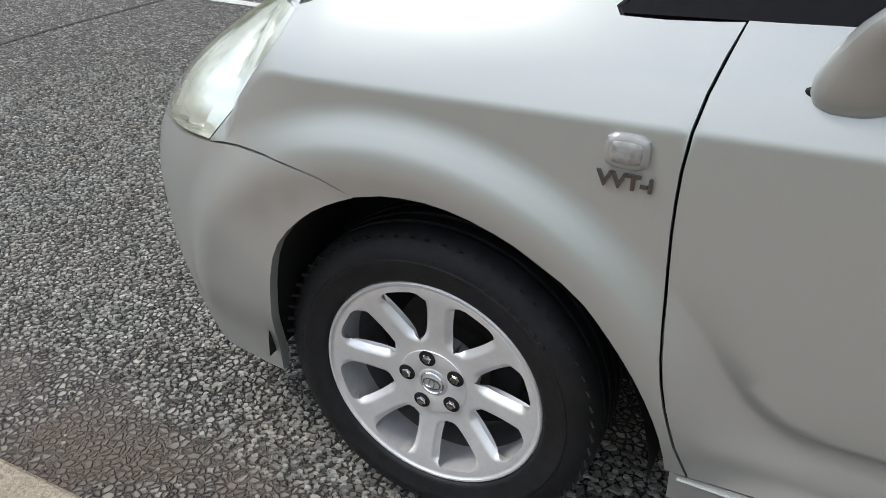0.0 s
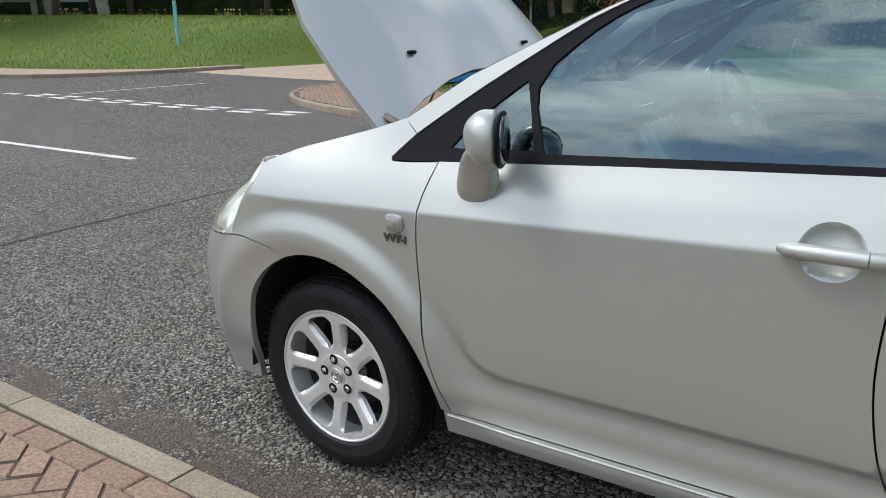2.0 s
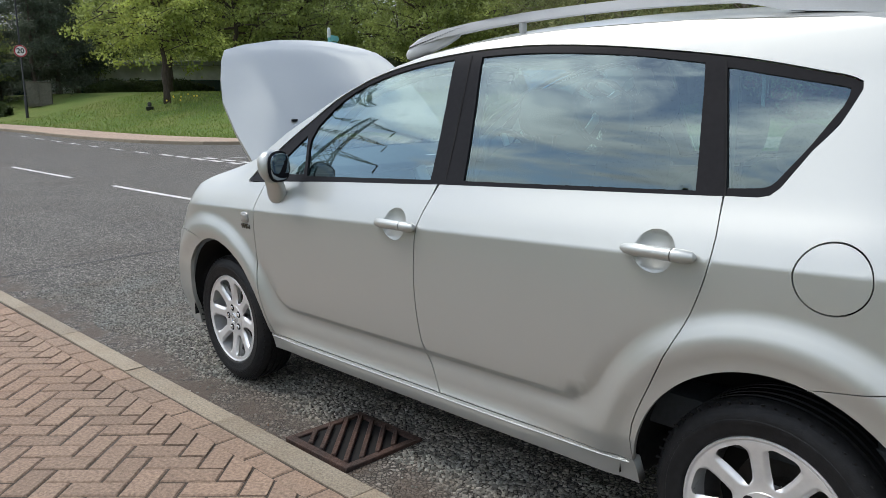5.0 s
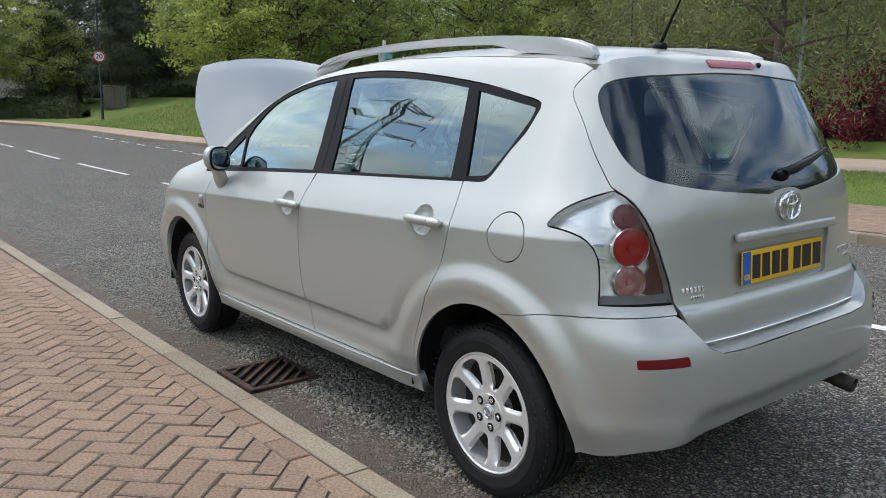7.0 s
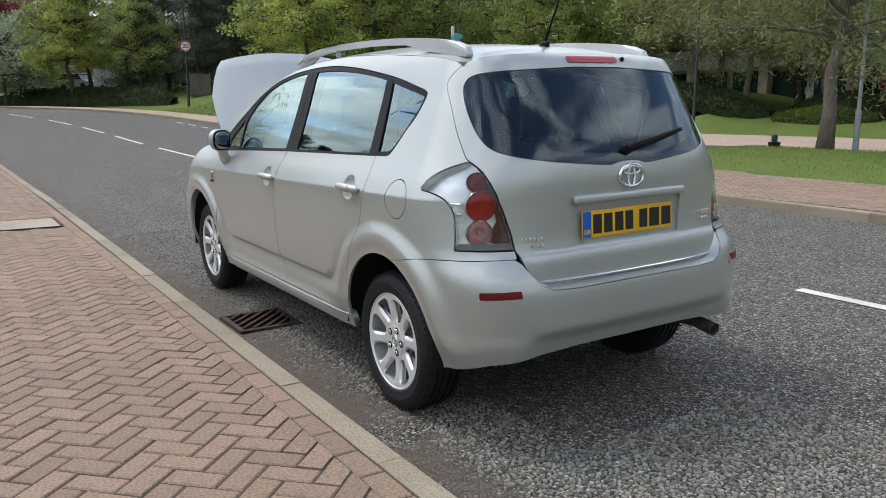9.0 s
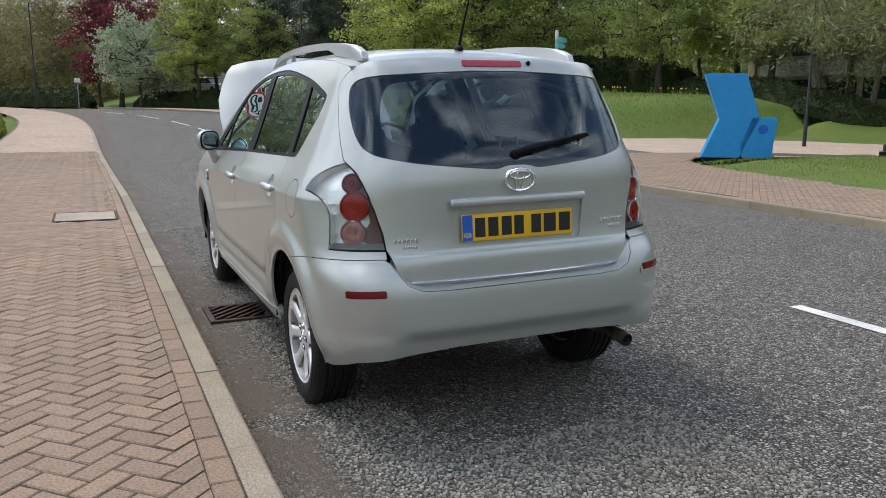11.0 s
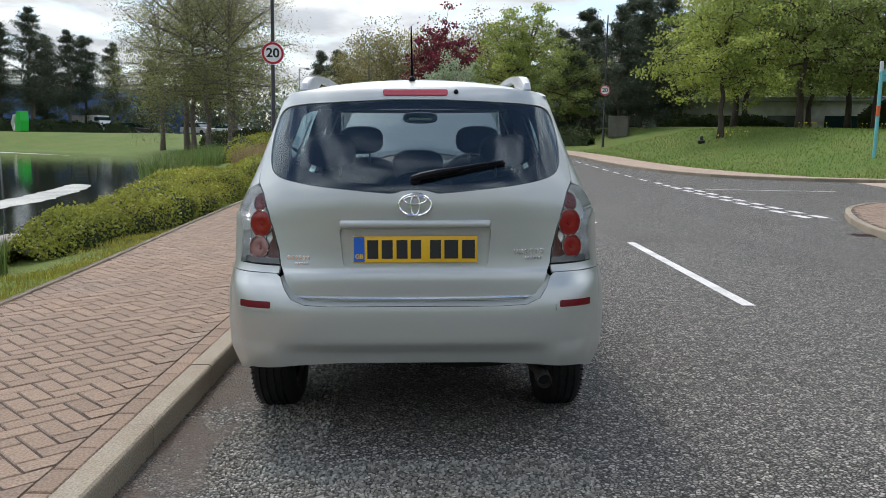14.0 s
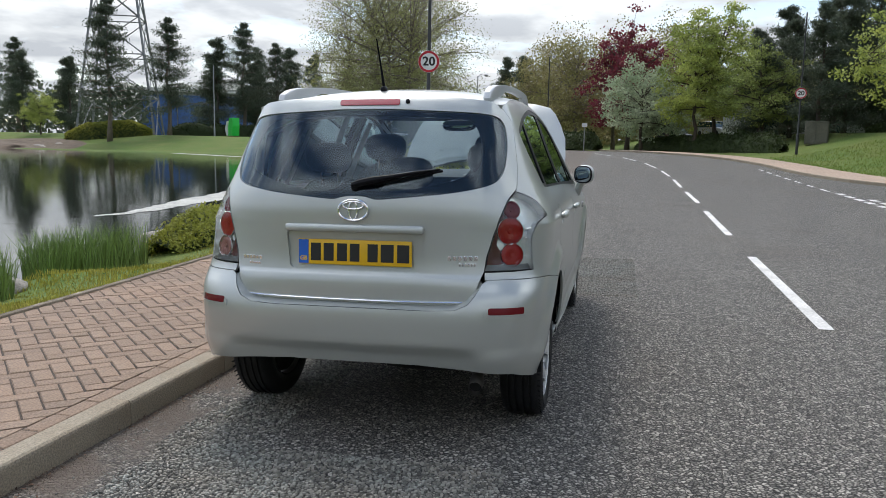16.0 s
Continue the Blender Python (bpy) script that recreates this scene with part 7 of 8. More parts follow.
SIGN_WHITE = mat("sign_white", (0.80, 0.80, 0.80), 0.4, scale=10, vary=0.04)
SIGN_RED = mat("sign_red", (0.50, 0.012, 0.03), 0.4, scale=10, vary=0.06)
TURQ = mat("turquoise_paint", (0.16, 0.50, 0.53), 0.45, scale=12, vary=0.06)
ORANGE = mat("orange_paint", (0.72, 0.14, 0.04), 0.45, scale=12, vary=0.06)


def speed_sign(x, y, height, dia, face_to, label, lamp):
    z = land_z(x, y)
    root = thing("street_lamp" if lamp else "sign_post", label, "lamp post" if lamp else "sign")
    root.matrix_world = Matrix.Translation((x, y, z))
    part("pole", bm_tube([(0, 0, -0.2), (0, 0, 1.2), (0, 0, 1.25), (0, 0, height)], [0.085, 0.085, 0.055, 0.04], 14), POLE_BLACK, root)
    part("collar", bm_lathe([(0.09, 1.12), (0.10, 1.16), (0.09, 1.22), (0.06, 1.27)], 16), POLE_BLACK, root)
    sz = lamp
    ang = math.degrees(math.atan2(face_to[1] - y, face_to[0] - x)) + 90
    sm = pose(0, 0, sz, 90, 0, ang)
    disc = part("sign_plate", bm_lathe([(0, 0.0), (dia / 2, 0.0), (dia / 2, 0.012), (0, 0.012)], 40, sm @ Matrix.Translation((0, 0, 0.05))), SIGN_WHITE, root, "white speed limit disc with a red ring and the number 20")
    part("sign_ring", bm_lathe([(dia * 0.385, 0.064), (dia * 0.49, 0.064), (dia * 0.49, 0.0655), (dia * 0.385, 0.0655)], 40, sm), SIGN_RED, disc)
    t = add("sign_number", text_mesh("20", dia * 0.56, 0.002, INK, dia * 0.014), disc)
    t.matrix_basis = sm @ Matrix.Translation((0, 0, 0.066)) @ Matrix.Diagonal((1.05, 1, 1, 1))
    return root


speed_sign(-13.9, -3.95, 6.5, 0.56, (6.7, 0), "black lamp post with a round 20 speed sign beside the hedge", 3.42)
speed_sign(-46.5, 11.7, 8.6, 0.68, (6.0, -1), "black lamp post with a round 20 speed sign on the verge", 3.75)


def lamp_post(x, y, height, material, label, arm=(1.2, 0.0), head=True, r=0.06):
    root = thing("street_lamp", label, "lamp post")
    root.matrix_world = Matrix.Translation((x, y, land_z(x, y)))
    part("pole", bm_tube([(0, 0, -0.2), (0, 0, 1.1), (0, 0, 1.15), (0, 0, height)], [r * 1.6, r * 1.5, r, r * 0.7], 12), material, root)
    if head:
        part("arm", bm_tube([(0, 0, height - 0.1), (arm[0] * 0.3, arm[1] * 0.3, height + 0.12), (arm[0], arm[1], height + 0.15)], r * 0.5, 8), material, root)
        part("lantern", superbox(0.35, 0.12, 0.07, 3, 14, 8, Matrix.Translation((arm[0] * 1.2, arm[1] * 1.2, height + 0.14))), POLE_GREY, root)
    return root


lamp_post(-6.0, 18.0, 5.2, POLE_GREY, "grey tapered lamp post on the lawn", head=False, r=0.05)
lamp_post(-15.2, 22.6, 6.0, POLE_BLACK, "slim dark lamp post behind the sculpture", head=False, r=0.045)
lamp_post(-45.6, -8.4, 5.0, POLE_GREY, "pale grey lamp post with a short arm at the bend", (-1.0, 0.3), r=0.05)
lamp_post(-55, -4.6, 7.0, POLE_BLACK, "dark lamp post at the bend", (-0.8, 0.2), r=0.05)
lamp_post(-76.7, -44.5, 8.0, POLE_GREY, "thin pale post across the pond", head=False, r=0.06)
lamp_post(-93.3, -46, 8.0, POLE_GREY, "pale lamp post across the pond", (0, 1.0), r=0.06)
lamp_post(-66.5, 4.3, 6.0, POLE_BLACK, "dark lamp post at the far verge", head=False, r=0.06)
for (x, y, h1) in ((-54.5, -6.9, 2.3), (-60, -2.0, 2.0)):
    root = thing("sign_post", "small white sign board on a post", "sign")
    root.matrix_world = pose(x, y, land_z(x, y), 0, 0, 90)
    part("pole", bm_tube([(0, 0, -0.1), (0, 0, h1)], 0.04, 8), POLE_GREY, root)
    part("board", bm_box(0.42, 0.03, 0.3, Matrix.Translation((0, -0.05, h1)), 0.01, 1), SIGN_WHITE, root)

# fingerpost
fp = thing("fingerpost", "turquoise fingerpost with an orange band and two pointers on the lawn", "signpost")
fp.matrix_world = Matrix.Translation((-26.3, 18.7, land_z(-26.3, 18.7)))
part("pole", bm_tube([(0, 0, -0.2), (0.02, 0, 3.55)], 0.075, 16), TURQ, fp)
part("band", bm_tube([(0.01, 0, 1.72), (0.013, 0, 2.15)], 0.079, 16), ORANGE, fp, "orange band")
part("cap", bm_lathe([(0.075, 3.5), (0.078, 3.9), (0.05, 3.97), (0, 3.98)], 16), mat("post_cap", (0.55, 0.60, 0.60), 0.5, scale=10, vary=0.08), fp, "pale cap")
FACE = pose(0, 0, 0, 90, 0, 118)
for z0, L in ((3.55, 0.95), (3.28, 0.78)):
    part("pointer", bm_prism([(0.06, -0.12), (L - 0.12, -0.12), (L, 0.0), (L - 0.12, 0.12), (0.06, 0.12)], 0.03, Matrix.Translation((0, 0, z0)) @ FACE), TURQ, fp, "turquoise pointer")

# the blue sculpture: two folded slabs
SCULPT = mat("blue_paint", (0.012, 0.26, 0.62), 0.4, scale=6, vary=0.07, second=(0.012, 0.24, 0.58))
sc = thing("sculpture", "bright blue folded steel sculpture on the corner lawn", "sculpture")
sc.matrix_world = pose(-9.3, 13.2, land_z(-9.3, 13.2) + 0.02, 0, 0, 52)
def folded(points, width, thick_y):
    bm = bmesh.new()
    rows = [[bm.verts.new((x, y, z)) for x, y in ((x0, -thick_y / 2), (x0 + w, -thick_y / 2), (x0 + w, thick_y / 2), (x0, thick_y / 2))] for x0, w, z in points]
    for a, b in zip(rows, rows[1:]):
        for i in range(4):
            bm.faces.new((a[i], a[(i + 1) % 4], b[(i + 1) % 4], b[i]))
    bm.faces.new(rows[0][::-1])
    bm.faces.new(rows[-1])
    bmesh.ops.bevel(bm, geom=list(bm.edges), offset=0.012, segments=1, affect="EDGES")
    return bm
part("tall_slab", folded([(-0.62, 0.92, 0.08), (-0.22, 0.95, 1.05), (-0.62, 0.98, 2.15)], 1, 0.62), SCULPT, sc, "tall bent blue slab", smooth=False)
part("low_slab", folded([(0.35, 0.72, 0.08), (0.30, 0.78, 0.42), (0.55, 0.6, 1.08)], 1, 0.62), SCULPT, sc, "low blue block", smooth=False)
part("eye_hole", bm_lathe([(0, 0.0), (0.11, 0.0), (0.12, -0.03)], 20, Matrix.Translation((0.82, -0.325, 0.80)) @ pose(0, 0, 0, 90, 0, 0)), BLUE, sc)
part("plinth", bm_box(1.5, 0.5, 0.1, Matrix.Translation((0.2, 0, 0.03)), 0.01, 1), UNDER, sc)
gs = thing("sculpture", "bright green and white folded sculpture across the pond", "sculpture")
gs.matrix_world = pose(-73.0, -40.4, land_z(-73.0, -40.4), 0, 0, 45) @ Matrix.Scale(0.76, 4)
part("green_slab", folded([(-0.2, 1.9, 0.1), (-0.1, 2.0, 1.4), (0.4, 1.4, 2.6)], 1, 1.0), plain("green_paint", (0.02, 0.5, 0.06), 0.45), gs, smooth=False)
part("white_slab", folded([(-1.2, 0.9, 0.1), (-1.9, 0.9, 1.1), (-1.0, 0.9, 2.2)], 1, 0.9), SIGN_WHITE, gs, smooth=False)

# cabinet, stumps, grate, manhole
CAB = mat("cabinet_green", (0.085, 0.082, 0.062), 0.7, scale=14, vary=0.25, second=(0.13, 0.12, 0.095))
cb = thing("utility_cabinet", "dark green metal utility cabinet on the verge", "cabinet")
cb.matrix_world = pose(-50.2, 13.6, land_z(-50.2, 13.6), 0, 0, 70) @ Matrix.Scale(1.12, 4)
part("body", bm_box(1.25, 0.45, 1.3, Matrix.Translation((0, 0, 0.62)), 0.02, 2), CAB, cb)
part("lid", bm_box(1.32, 0.52, 0.06, Matrix.Translation((0, 0, 1.29)), 0.02, 2), CAB, cb)
for xx in (-0.31, 0.31):
    part("door", bm_box(0.58, 0.02, 1.12, Matrix.Translation((xx, -0.235, 0.64)), 0.005, 1), CAB, cb)
for x, y, s in ((-8.2, 17.7, 0.8), (-39.4, 15.9, 1.0)):
    st = part("bollard", bm_lathe([(0.16, -0.05), (0.20, 0.0), (0.22, 0.16), (0.10, 0.18), (0.11, 0.36), (0.07, 0.42), (0, 0.44)], 14), POLE_BLACK)
    tagged(st, "small black garden light in the grass", "garden light")
    st.matrix_world = pose(x, y, land_z(x, y)) @ Matrix.Diagonal((s, s, s, 1))

RUST = mat("rusty_iron", (0.085, 0.048, 0.036), 0.75, 0.35, scale=40, vary=0.35, bump=0.4, bump_scale=90, second=(0.05, 0.035, 0.03), second_scale=7)
gx0, gx1, gy0, gy1 = 0.84, 1.26, -0.99, -0.60
gz = road_z(1.05, -0.8) + 0.012
gr = thing("drain_grate", "rusty iron drain grate set in the gutter", "drain cover")
gr.matrix_world = Matrix.Translation((0, 0, gz))
for a, b, c, d in ((gx0, gx1, gy0, gy0 + 0.035), (gx0, gx1, gy1 - 0.035, gy1), (gx0, gx0 + 0.035, gy0 + 0.035, gy1 - 0.035), (gx1 - 0.035, gx1, gy0 + 0.035, gy1 - 0.035)):
    part("frame_bar", bm_box(b - a, d - c, 0.03, Matrix.Translation(((a + b) / 2, (c + d) / 2, -0.012)), 0.003, 1), RUST, gr)
# a black sheet just above the road stands for the shade down the drain
part("pit", bm_box(gx1 - gx0 - 0.05, gy1 - gy0 - 0.05, 0.004, Matrix.Translation(((gx0 + gx1) / 2, (gy0 + gy1) / 2, -0.009))), GAP_SHADE, gr, "black sheet for the shade inside the drain")
for k in range(9):
    o = -0.32 + 0.080 * k
    cxm, cym = (gx0 + gx1) / 2, (gy0 + gy1) / 2
    a, b = Vector((o - 0.5, 0.5)), Vector((o + 0.5, -0.5))
    lo, hi = 0.0, 1.0
    hw, hh2 = (gx1 - gx0) / 2 - 0.03, (gy1 - gy0) / 2 - 0.03
    ts = [t for t in np.linspace(0, 1, 201) if abs((a + (b - a) * t).x) < hw and abs((a + (b - a) * t).y) < hh2]
    if len(ts) < 12:
        continue
    p, q = a + (b - a) * ts[0], a + (b - a) * ts[-1]
    mid = (p + q) / 2
    part("grate_bar", bm_box((q - p).length, 0.020, 0.022, Matrix.Translation((cxm + mid.x, cym + mid.y, -0.001)) @ pose(0, 0, 0, 0, 0, -45), 0.003, 1), RUST, gr)
dg = copy_thing(gr, Matrix.Translation((-6.45, 7.78, road_z(-5.45, 6.9) + 0.004)) @ pose(0, 0, 0, 0, 0, -6))
tagged(dg, "rusty iron drain grate in the far gutter")

COVER = mat("cover_concrete", (0.37, 0.31, 0.245), 0.9, scale=40, vary=0.28, bump=0.3, bump_scale=120)
mh = thing("manhole_cover", "grey concrete-filled access cover in the brick pavement", "manhole cover")
mh.matrix_world = Matrix.Translation((-3.55, -1.70, rise(-3.5) + PAVE_H + 0.004))
part("slab", bm_box(0.72, 0.62, 0.03, Matrix.Translation((0, 0, -0.012)), 0.004, 1), COVER, mh)
for dx, dy, sx, sy in ((0, 0.325, 0.76, 0.02), (0, -0.325, 0.76, 0.02), (0.37, 0, 0.02, 0.63), (-0.37, 0, 0.02, 0.63)):
    part("frame_bar", bm_box(sx, sy, 0.035, Matrix.Translation((dx, dy, -0.012)), 0.003, 1), RUST, mh)

# tar seam across the road
TAR = mat("tar_seam", (0.028, 0.027, 0.026), 0.6, scale=30, vary=0.25)
pts = [(-3.85 + 0.03 * noise.noise(Vector((0, y * 1.3, 0))) - 0.045 * (y + 0.2) / 6, y) for y in np.arange(-1.08, 6.6, 0.15)]
bm = bmesh.new()
rows_ = [[bm.verts.new((x + d, y, road_z(x, y) + 0.004)) for d in (-0.014 - 0.008 * abs(noise.noise(Vector((y * 4, 1, 0)))), 0.014 + 0.008 * abs(noise.noise(Vector((y * 4, 5, 0)))))] for x, y in pts]
for a, b in zip(rows_, rows_[1:]):
    bm.faces.new((a[0], a[1], b[1], b[0]))
tagged(part("road_seam", bm, TAR), "dark tar seam across the road", "road seam", kind="structure")

# ---- buildings and far things ----
WHITE_WALL = mat("pale_cladding", (0.62, 0.62, 0.60), 0.7, scale=3, vary=0.08)
STONE_WALL = mat("buff_stone", (0.50, 0.44, 0.34), 0.85, scale=5, vary=0.15, bump=0.2, bump_scale=8)
DARK_GLASS = mat("dark_glazing", (0.02, 0.045, 0.045), 0.08, scale=0.6, vary=0.3)
GREY_ROOF = mat("roof_grey", (0.30, 0.31, 0.32), 0.6, scale=2, vary=0.1)
of = thing("office_building", "pale two-storey office with green glazing and stone piers behind the trees", "office")
of.matrix_world = pose(-38, 42.5, 0.4, 0, 0, -4)
part("wall", bm_box(62, 9, 8.2, Matrix.Translation((30, 6, 4.1))), WHITE_WALL, of)
part("roof", bm_box(63, 10, 0.5, Matrix.Translation((30, 6, 8.4)), 0.05, 1), GREY_ROOF, of)
for zf in (0.5, 4.6):
    for k in range(20):
        part("window", bm_box(2.5, 0.2, 2.5, Matrix.Translation((0.5 + 3.1 * k, 1.45, zf + 1.35)), 0.02, 1), DARK_GLASS, of)
for k in range(11):
    part("pier", bm_box(0.75, 0.7, 8.0, Matrix.Translation((-1.0 + 6.2 * k, 1.2, 4.0)), 0.03, 1), STONE_WALL, of)
part("parapet", bm_box(62, 0.5, 0.9, Matrix.Translation((30, 1.3, 3.75)), 0.03, 1), WHITE_WALL, of)
wb = thing("white_building", "low white building glimpsed behind the lawn trees", "building")
wb.matrix_world = pose(-66, 30, 1.2, 0, 0, 70)
part("wall", bm_box(40, 8, 4.2, Matrix.Translation((0, 0, 2.1))), WHITE_WALL, wb)
part("roof", bm_box(41, 9, 0.4, Matrix.Translation((0, 0, 4.4)), 0.05, 1), GREY_ROOF, wb)
for k in range(8):
    part("window", bm_box(2.6, 0.2, 1.6, Matrix.Translation((-16 + 4.5 * k, -4.02, 2.2)), 0.02, 1), DARK_GLASS, wb)
BLUE_CLAD = mat("blue_cladding", (0.05, 0.12, 0.33), 0.6, scale=2, vary=0.1)
wh = thing("warehouse", "long blue and grey warehouse beyond the pond", "warehouse")
wh.matrix_world = pose(-148, -72, 1.0, 0, 0, -64)
part("wall", bm_box(44, 20, 9, Matrix.Translation((0, 10, 4.5))), GREY_ROOF, wh)
part("roof", bm_box(46, 22, 0.7, Matrix.Translation((0, 10, 9.3)), 0.1, 1), WHITE_WALL, wh)
for k in range(7):
    part("cladding_panel", bm_box(6.0, 0.3, 8.0, Matrix.Translation((-18.6 + 6.2 * k, 20.1, 4.4)), 0.05, 1), BLUE_CLAD, wh)
    part("rooflight", bm_box(1.2, 0.6, 1.0, Matrix.Translation((-18.6 + 6.2 * k, 0.5, 10.0)), 0.05, 1), POLE_GREY, wh)


def vehicle(x, y, z, turn, L, W, H, paint, label, van=False):
    root = thing("van" if van else "parked_car", label, "van" if van else "car", group="vehicles across the water")
    root.matrix_world = pose(x, y, z, 0, 0, turn)
    hood = 0.35 if van else 0.95
    low = [(-L / 2, 0.3), (L / 2, 0.3), (L / 2, 0.75), (L / 2 - hood, 0.92), (-L / 2, 0.95)]
    part("body", bm_prism(low, W, pose(0, W / 2, 0, 90, 0, 0), bevel=0.0), paint, root)
    cab = [(-L / 2 + 0.05, 0.93), (L / 2 - hood, 0.93), (L / 2 - hood - 0.65, H), (-L / 2 + (0.08 if van else 0.5), H)]
    part("cabin", bm_prism(cab, W * 0.9, pose(0, W * 0.45, 0, 90, 0, 0)), paint if van else DARK_GLASS, root)
    if van:
        part("window", bm_box(0.8, W * 0.92, 0.5, Matrix.Translation((L / 2 - hood - 0.75, 0, H - 0.45)), 0.05, 1), DARK_GLASS, root)
    else:
        part("roof", bm_box(L * 0.42, W * 0.84, 0.06, Matrix.Translation((-0.2, 0, H)), 0.02, 1), paint, root)
    for sx in (-L * 0.32, L * 0.32):
        for sy in (-1, 1):
            part("wheel", bm_lathe([(0, -0.1), (0.31, -0.1), (0.31, 0.1), (0, 0.1)], 16, pose(sx, sy * (W / 2 - 0.08), 0.31, 90, 0, 0)), RUBBER, root)


WHITE_CAR, RED_CAR, DARK_CAR, SILV_CAR = plain("white_car", (0.7, 0.7, 0.7), 0.3), plain("red_car", (0.25, 0.02, 0.03), 0.3), plain("dark_car", (0.02, 0.025, 0.04), 0.3), plain("silver_car", (0.45, 0.46, 0.48), 0.3, 0.4)
vehicle(-90.6, -40.5, land_z(-90.6, -40.5), 65, 5.2, 1.95, 2.2, WHITE_CAR, "white van parked across the pond", True)
vehicle(-96.7, -37.9, land_z(-96.7, -37.9), 60, 4.3, 1.75, 1.45, DARK_CAR, "dark car parked across the pond")
vehicle(-89.3, -27.5, land_z(-89.3, -27.5), 60, 4.3, 1.75, 1.45, SILV_CAR, "silver car parked beyond the willows")
vehicle(-92, -24.2, land_z(-92, -24.2), 60, 4.3, 1.75, 1.45, WHITE_CAR, "white car parked beyond the willows")
vehicle(-81.5, 6.4, land_z(-81.5, 6.4), 30, 4.4, 1.8, 1.5, DARK_CAR, "dark car parked behind the hedge")
vehicle(-80, 10.4, land_z(-80, 10.4), 30, 4.4, 1.8, 1.5, SILV_CAR, "silver car parked behind the hedge")

# pylon of steel lattice
STEEL_GREY = mat("galvanised", (0.20, 0.205, 0.21), 0.6, 0.2, scale=3, vary=0.1)
py = thing("pylon", "tall grey steel lattice pylon beyond the pond", "pylon")
py.matrix_world = pose(-82.2, -60.2, 0.6, 0, 0, 25)
def legs(z):
    return 4.6 * (1 - z / 30) + 1.0 * (z / 30) if z < 30 else 1.0 - 0.4 * (z - 30) / 16
levels = [0, 6, 11, 15.5, 19.5, 23, 26, 28.5, 31, 34, 37, 40, 43, 46]
for sx, sy in ((1, 1), (1, -1), (-1, 1), (-1, -1)):
    part("leg", bm_tube([(sx * legs(z), sy * legs(z), z) for z in levels], [0.145] * 9 + [0.125] * 5, 5), STEEL_GREY, py)
for z0, z1 in zip(levels, levels[1:]):
    a, b = legs(z0), legs(z1)
    for (p, q) in (((1, 1), (1, -1)), ((1, -1), (-1, -1)), ((-1, -1), (-1, 1)), ((-1, 1), (1, 1))):
        part("brace", bm_tube([(p[0] * a, p[1] * a, z0), (q[0] * b, q[1] * b, z1)], 0.066, 4), STEEL_GREY, py)
        part("brace", bm_tube([(q[0] * a, q[1] * a, z0), (p[0] * b, p[1] * b, z1)], 0.066, 4), STEEL_GREY, py)
        part("brace", bm_tube([(p[0] * b, p[1] * b, z1), (q[0] * b, q[1] * b, z1)], 0.075, 4), STEEL_GREY, py)
for z, L in ((31, 7.5), (37.5, 6.5), (43, 5.5)):
    for s in (1, -1):
        part("cross_arm", bm_tube([(0, s * 0.9, z + 1.2), (0, s * L, z)], 0.13, 4), STEEL_GREY, py)
        part("cross_arm", bm_tube([(0.8, s * 0.9, z), (0, s * L, z)], 0.13, 4), STEEL_GREY, py)
        part("cross_arm", bm_tube([(-0.8, s * 0.9, z), (0, s * L, z)], 0.13, 4), STEEL_GREY, py)
        for q in (0.3, 0.55, 0.8):
            part("cross_arm", bm_tube([(0.8 * (1 - q), s * (0.9 + (L - 0.9) * q), z), (0, s * (0.9 + (L - 0.9) * (q - 0.2)), z + 1.2 * (1.2 - q))], 0.08, 4), STEEL_GREY, py)
        part("insulator", bm_tube([(0, s * L, z), (0, s * L, z - 2.2)], 0.12, 6), POLE_BLACK, py)

# far woods, in bands of leafage round the view
def woods(name, arc, radius, depth, height, n, size, leaf_m, label, seed):
    r = random.Random(seed)
    v, f, spots = [], [], []
    for _ in range(n):
        a = radians(r.uniform(*arc))
        d = radius + r.random() * depth
        x, y = math.cos(a) * d, math.sin(a) * d
        top = height * (0.62 + 0.55 * noise.noise(Vector((x * 0.11, y * 0.11, seed))) + 0.25 * noise.noise(Vector((x * 0.4, y * 0.4, seed))))
        spots.append((x, y, (land_z(x, y) if d < 190 else 1.2) + max(top, 1.0) * r.random() ** 0.7))
    leaf_quads(spots, size, r, v, f)
    return tagged(add(name, mesh_from(name, v, f, leaf_m), None), label, "woods", kind="stuff")


woods("far_woods", (128, 163), 78, 26, 13, 26000, 0.75, LEAF_MID, "dense green woods behind the lawn", 51)
woods("far_woods", (163, 186), 100, 30, 11, 22000, 0.8, LEAF_TAN, "tan and green spring woods at the bend", 52)
woods("far_woods", (163, 203), 135, 30, 11, 15000, 0.9, LEAF_DARK, "dark conifer woods beyond the pond", 53)
woods("far_woods", (214, 240), 135, 30, 11, 10000, 0.9, LEAF_DARK, "dark conifer woods past the warehouse", 56)
woods("far_woods", (60, 128), 70, 26, 12, 22000, 0.8, LEAF_MID, "green woods behind the office", 54)
woods("far_woods", (240, 420), 110, 30, 10, 22000, 1.1, LEAF_MID, "green woods behind the road", 55)

# ---- bricks, edging and chippings ----
def brick_verts(L, W, H, c=0.004):
    a, b = L / 2, W / 2
    v = [(-a, -b, -H), (a, -b, -H), (a, b, -H), (-a, b, -H), (-a, -b, -c), (a, -b, -c), (a, b, -c), (-a, b, -c), (-a + c, -b + c, 0), (a - c, -b + c, 0), (a - c, b - c, 0), (-a + c, b - c, 0)]
    f = [(0, 1, 5, 4), (1, 2, 6, 5), (2, 3, 7, 6), (3, 0, 4, 7), (4, 5, 9, 8), (5, 6, 10, 9), (6, 7, 11, 10), (7, 4, 8, 11), (8, 9, 10, 11)]
    return v, f


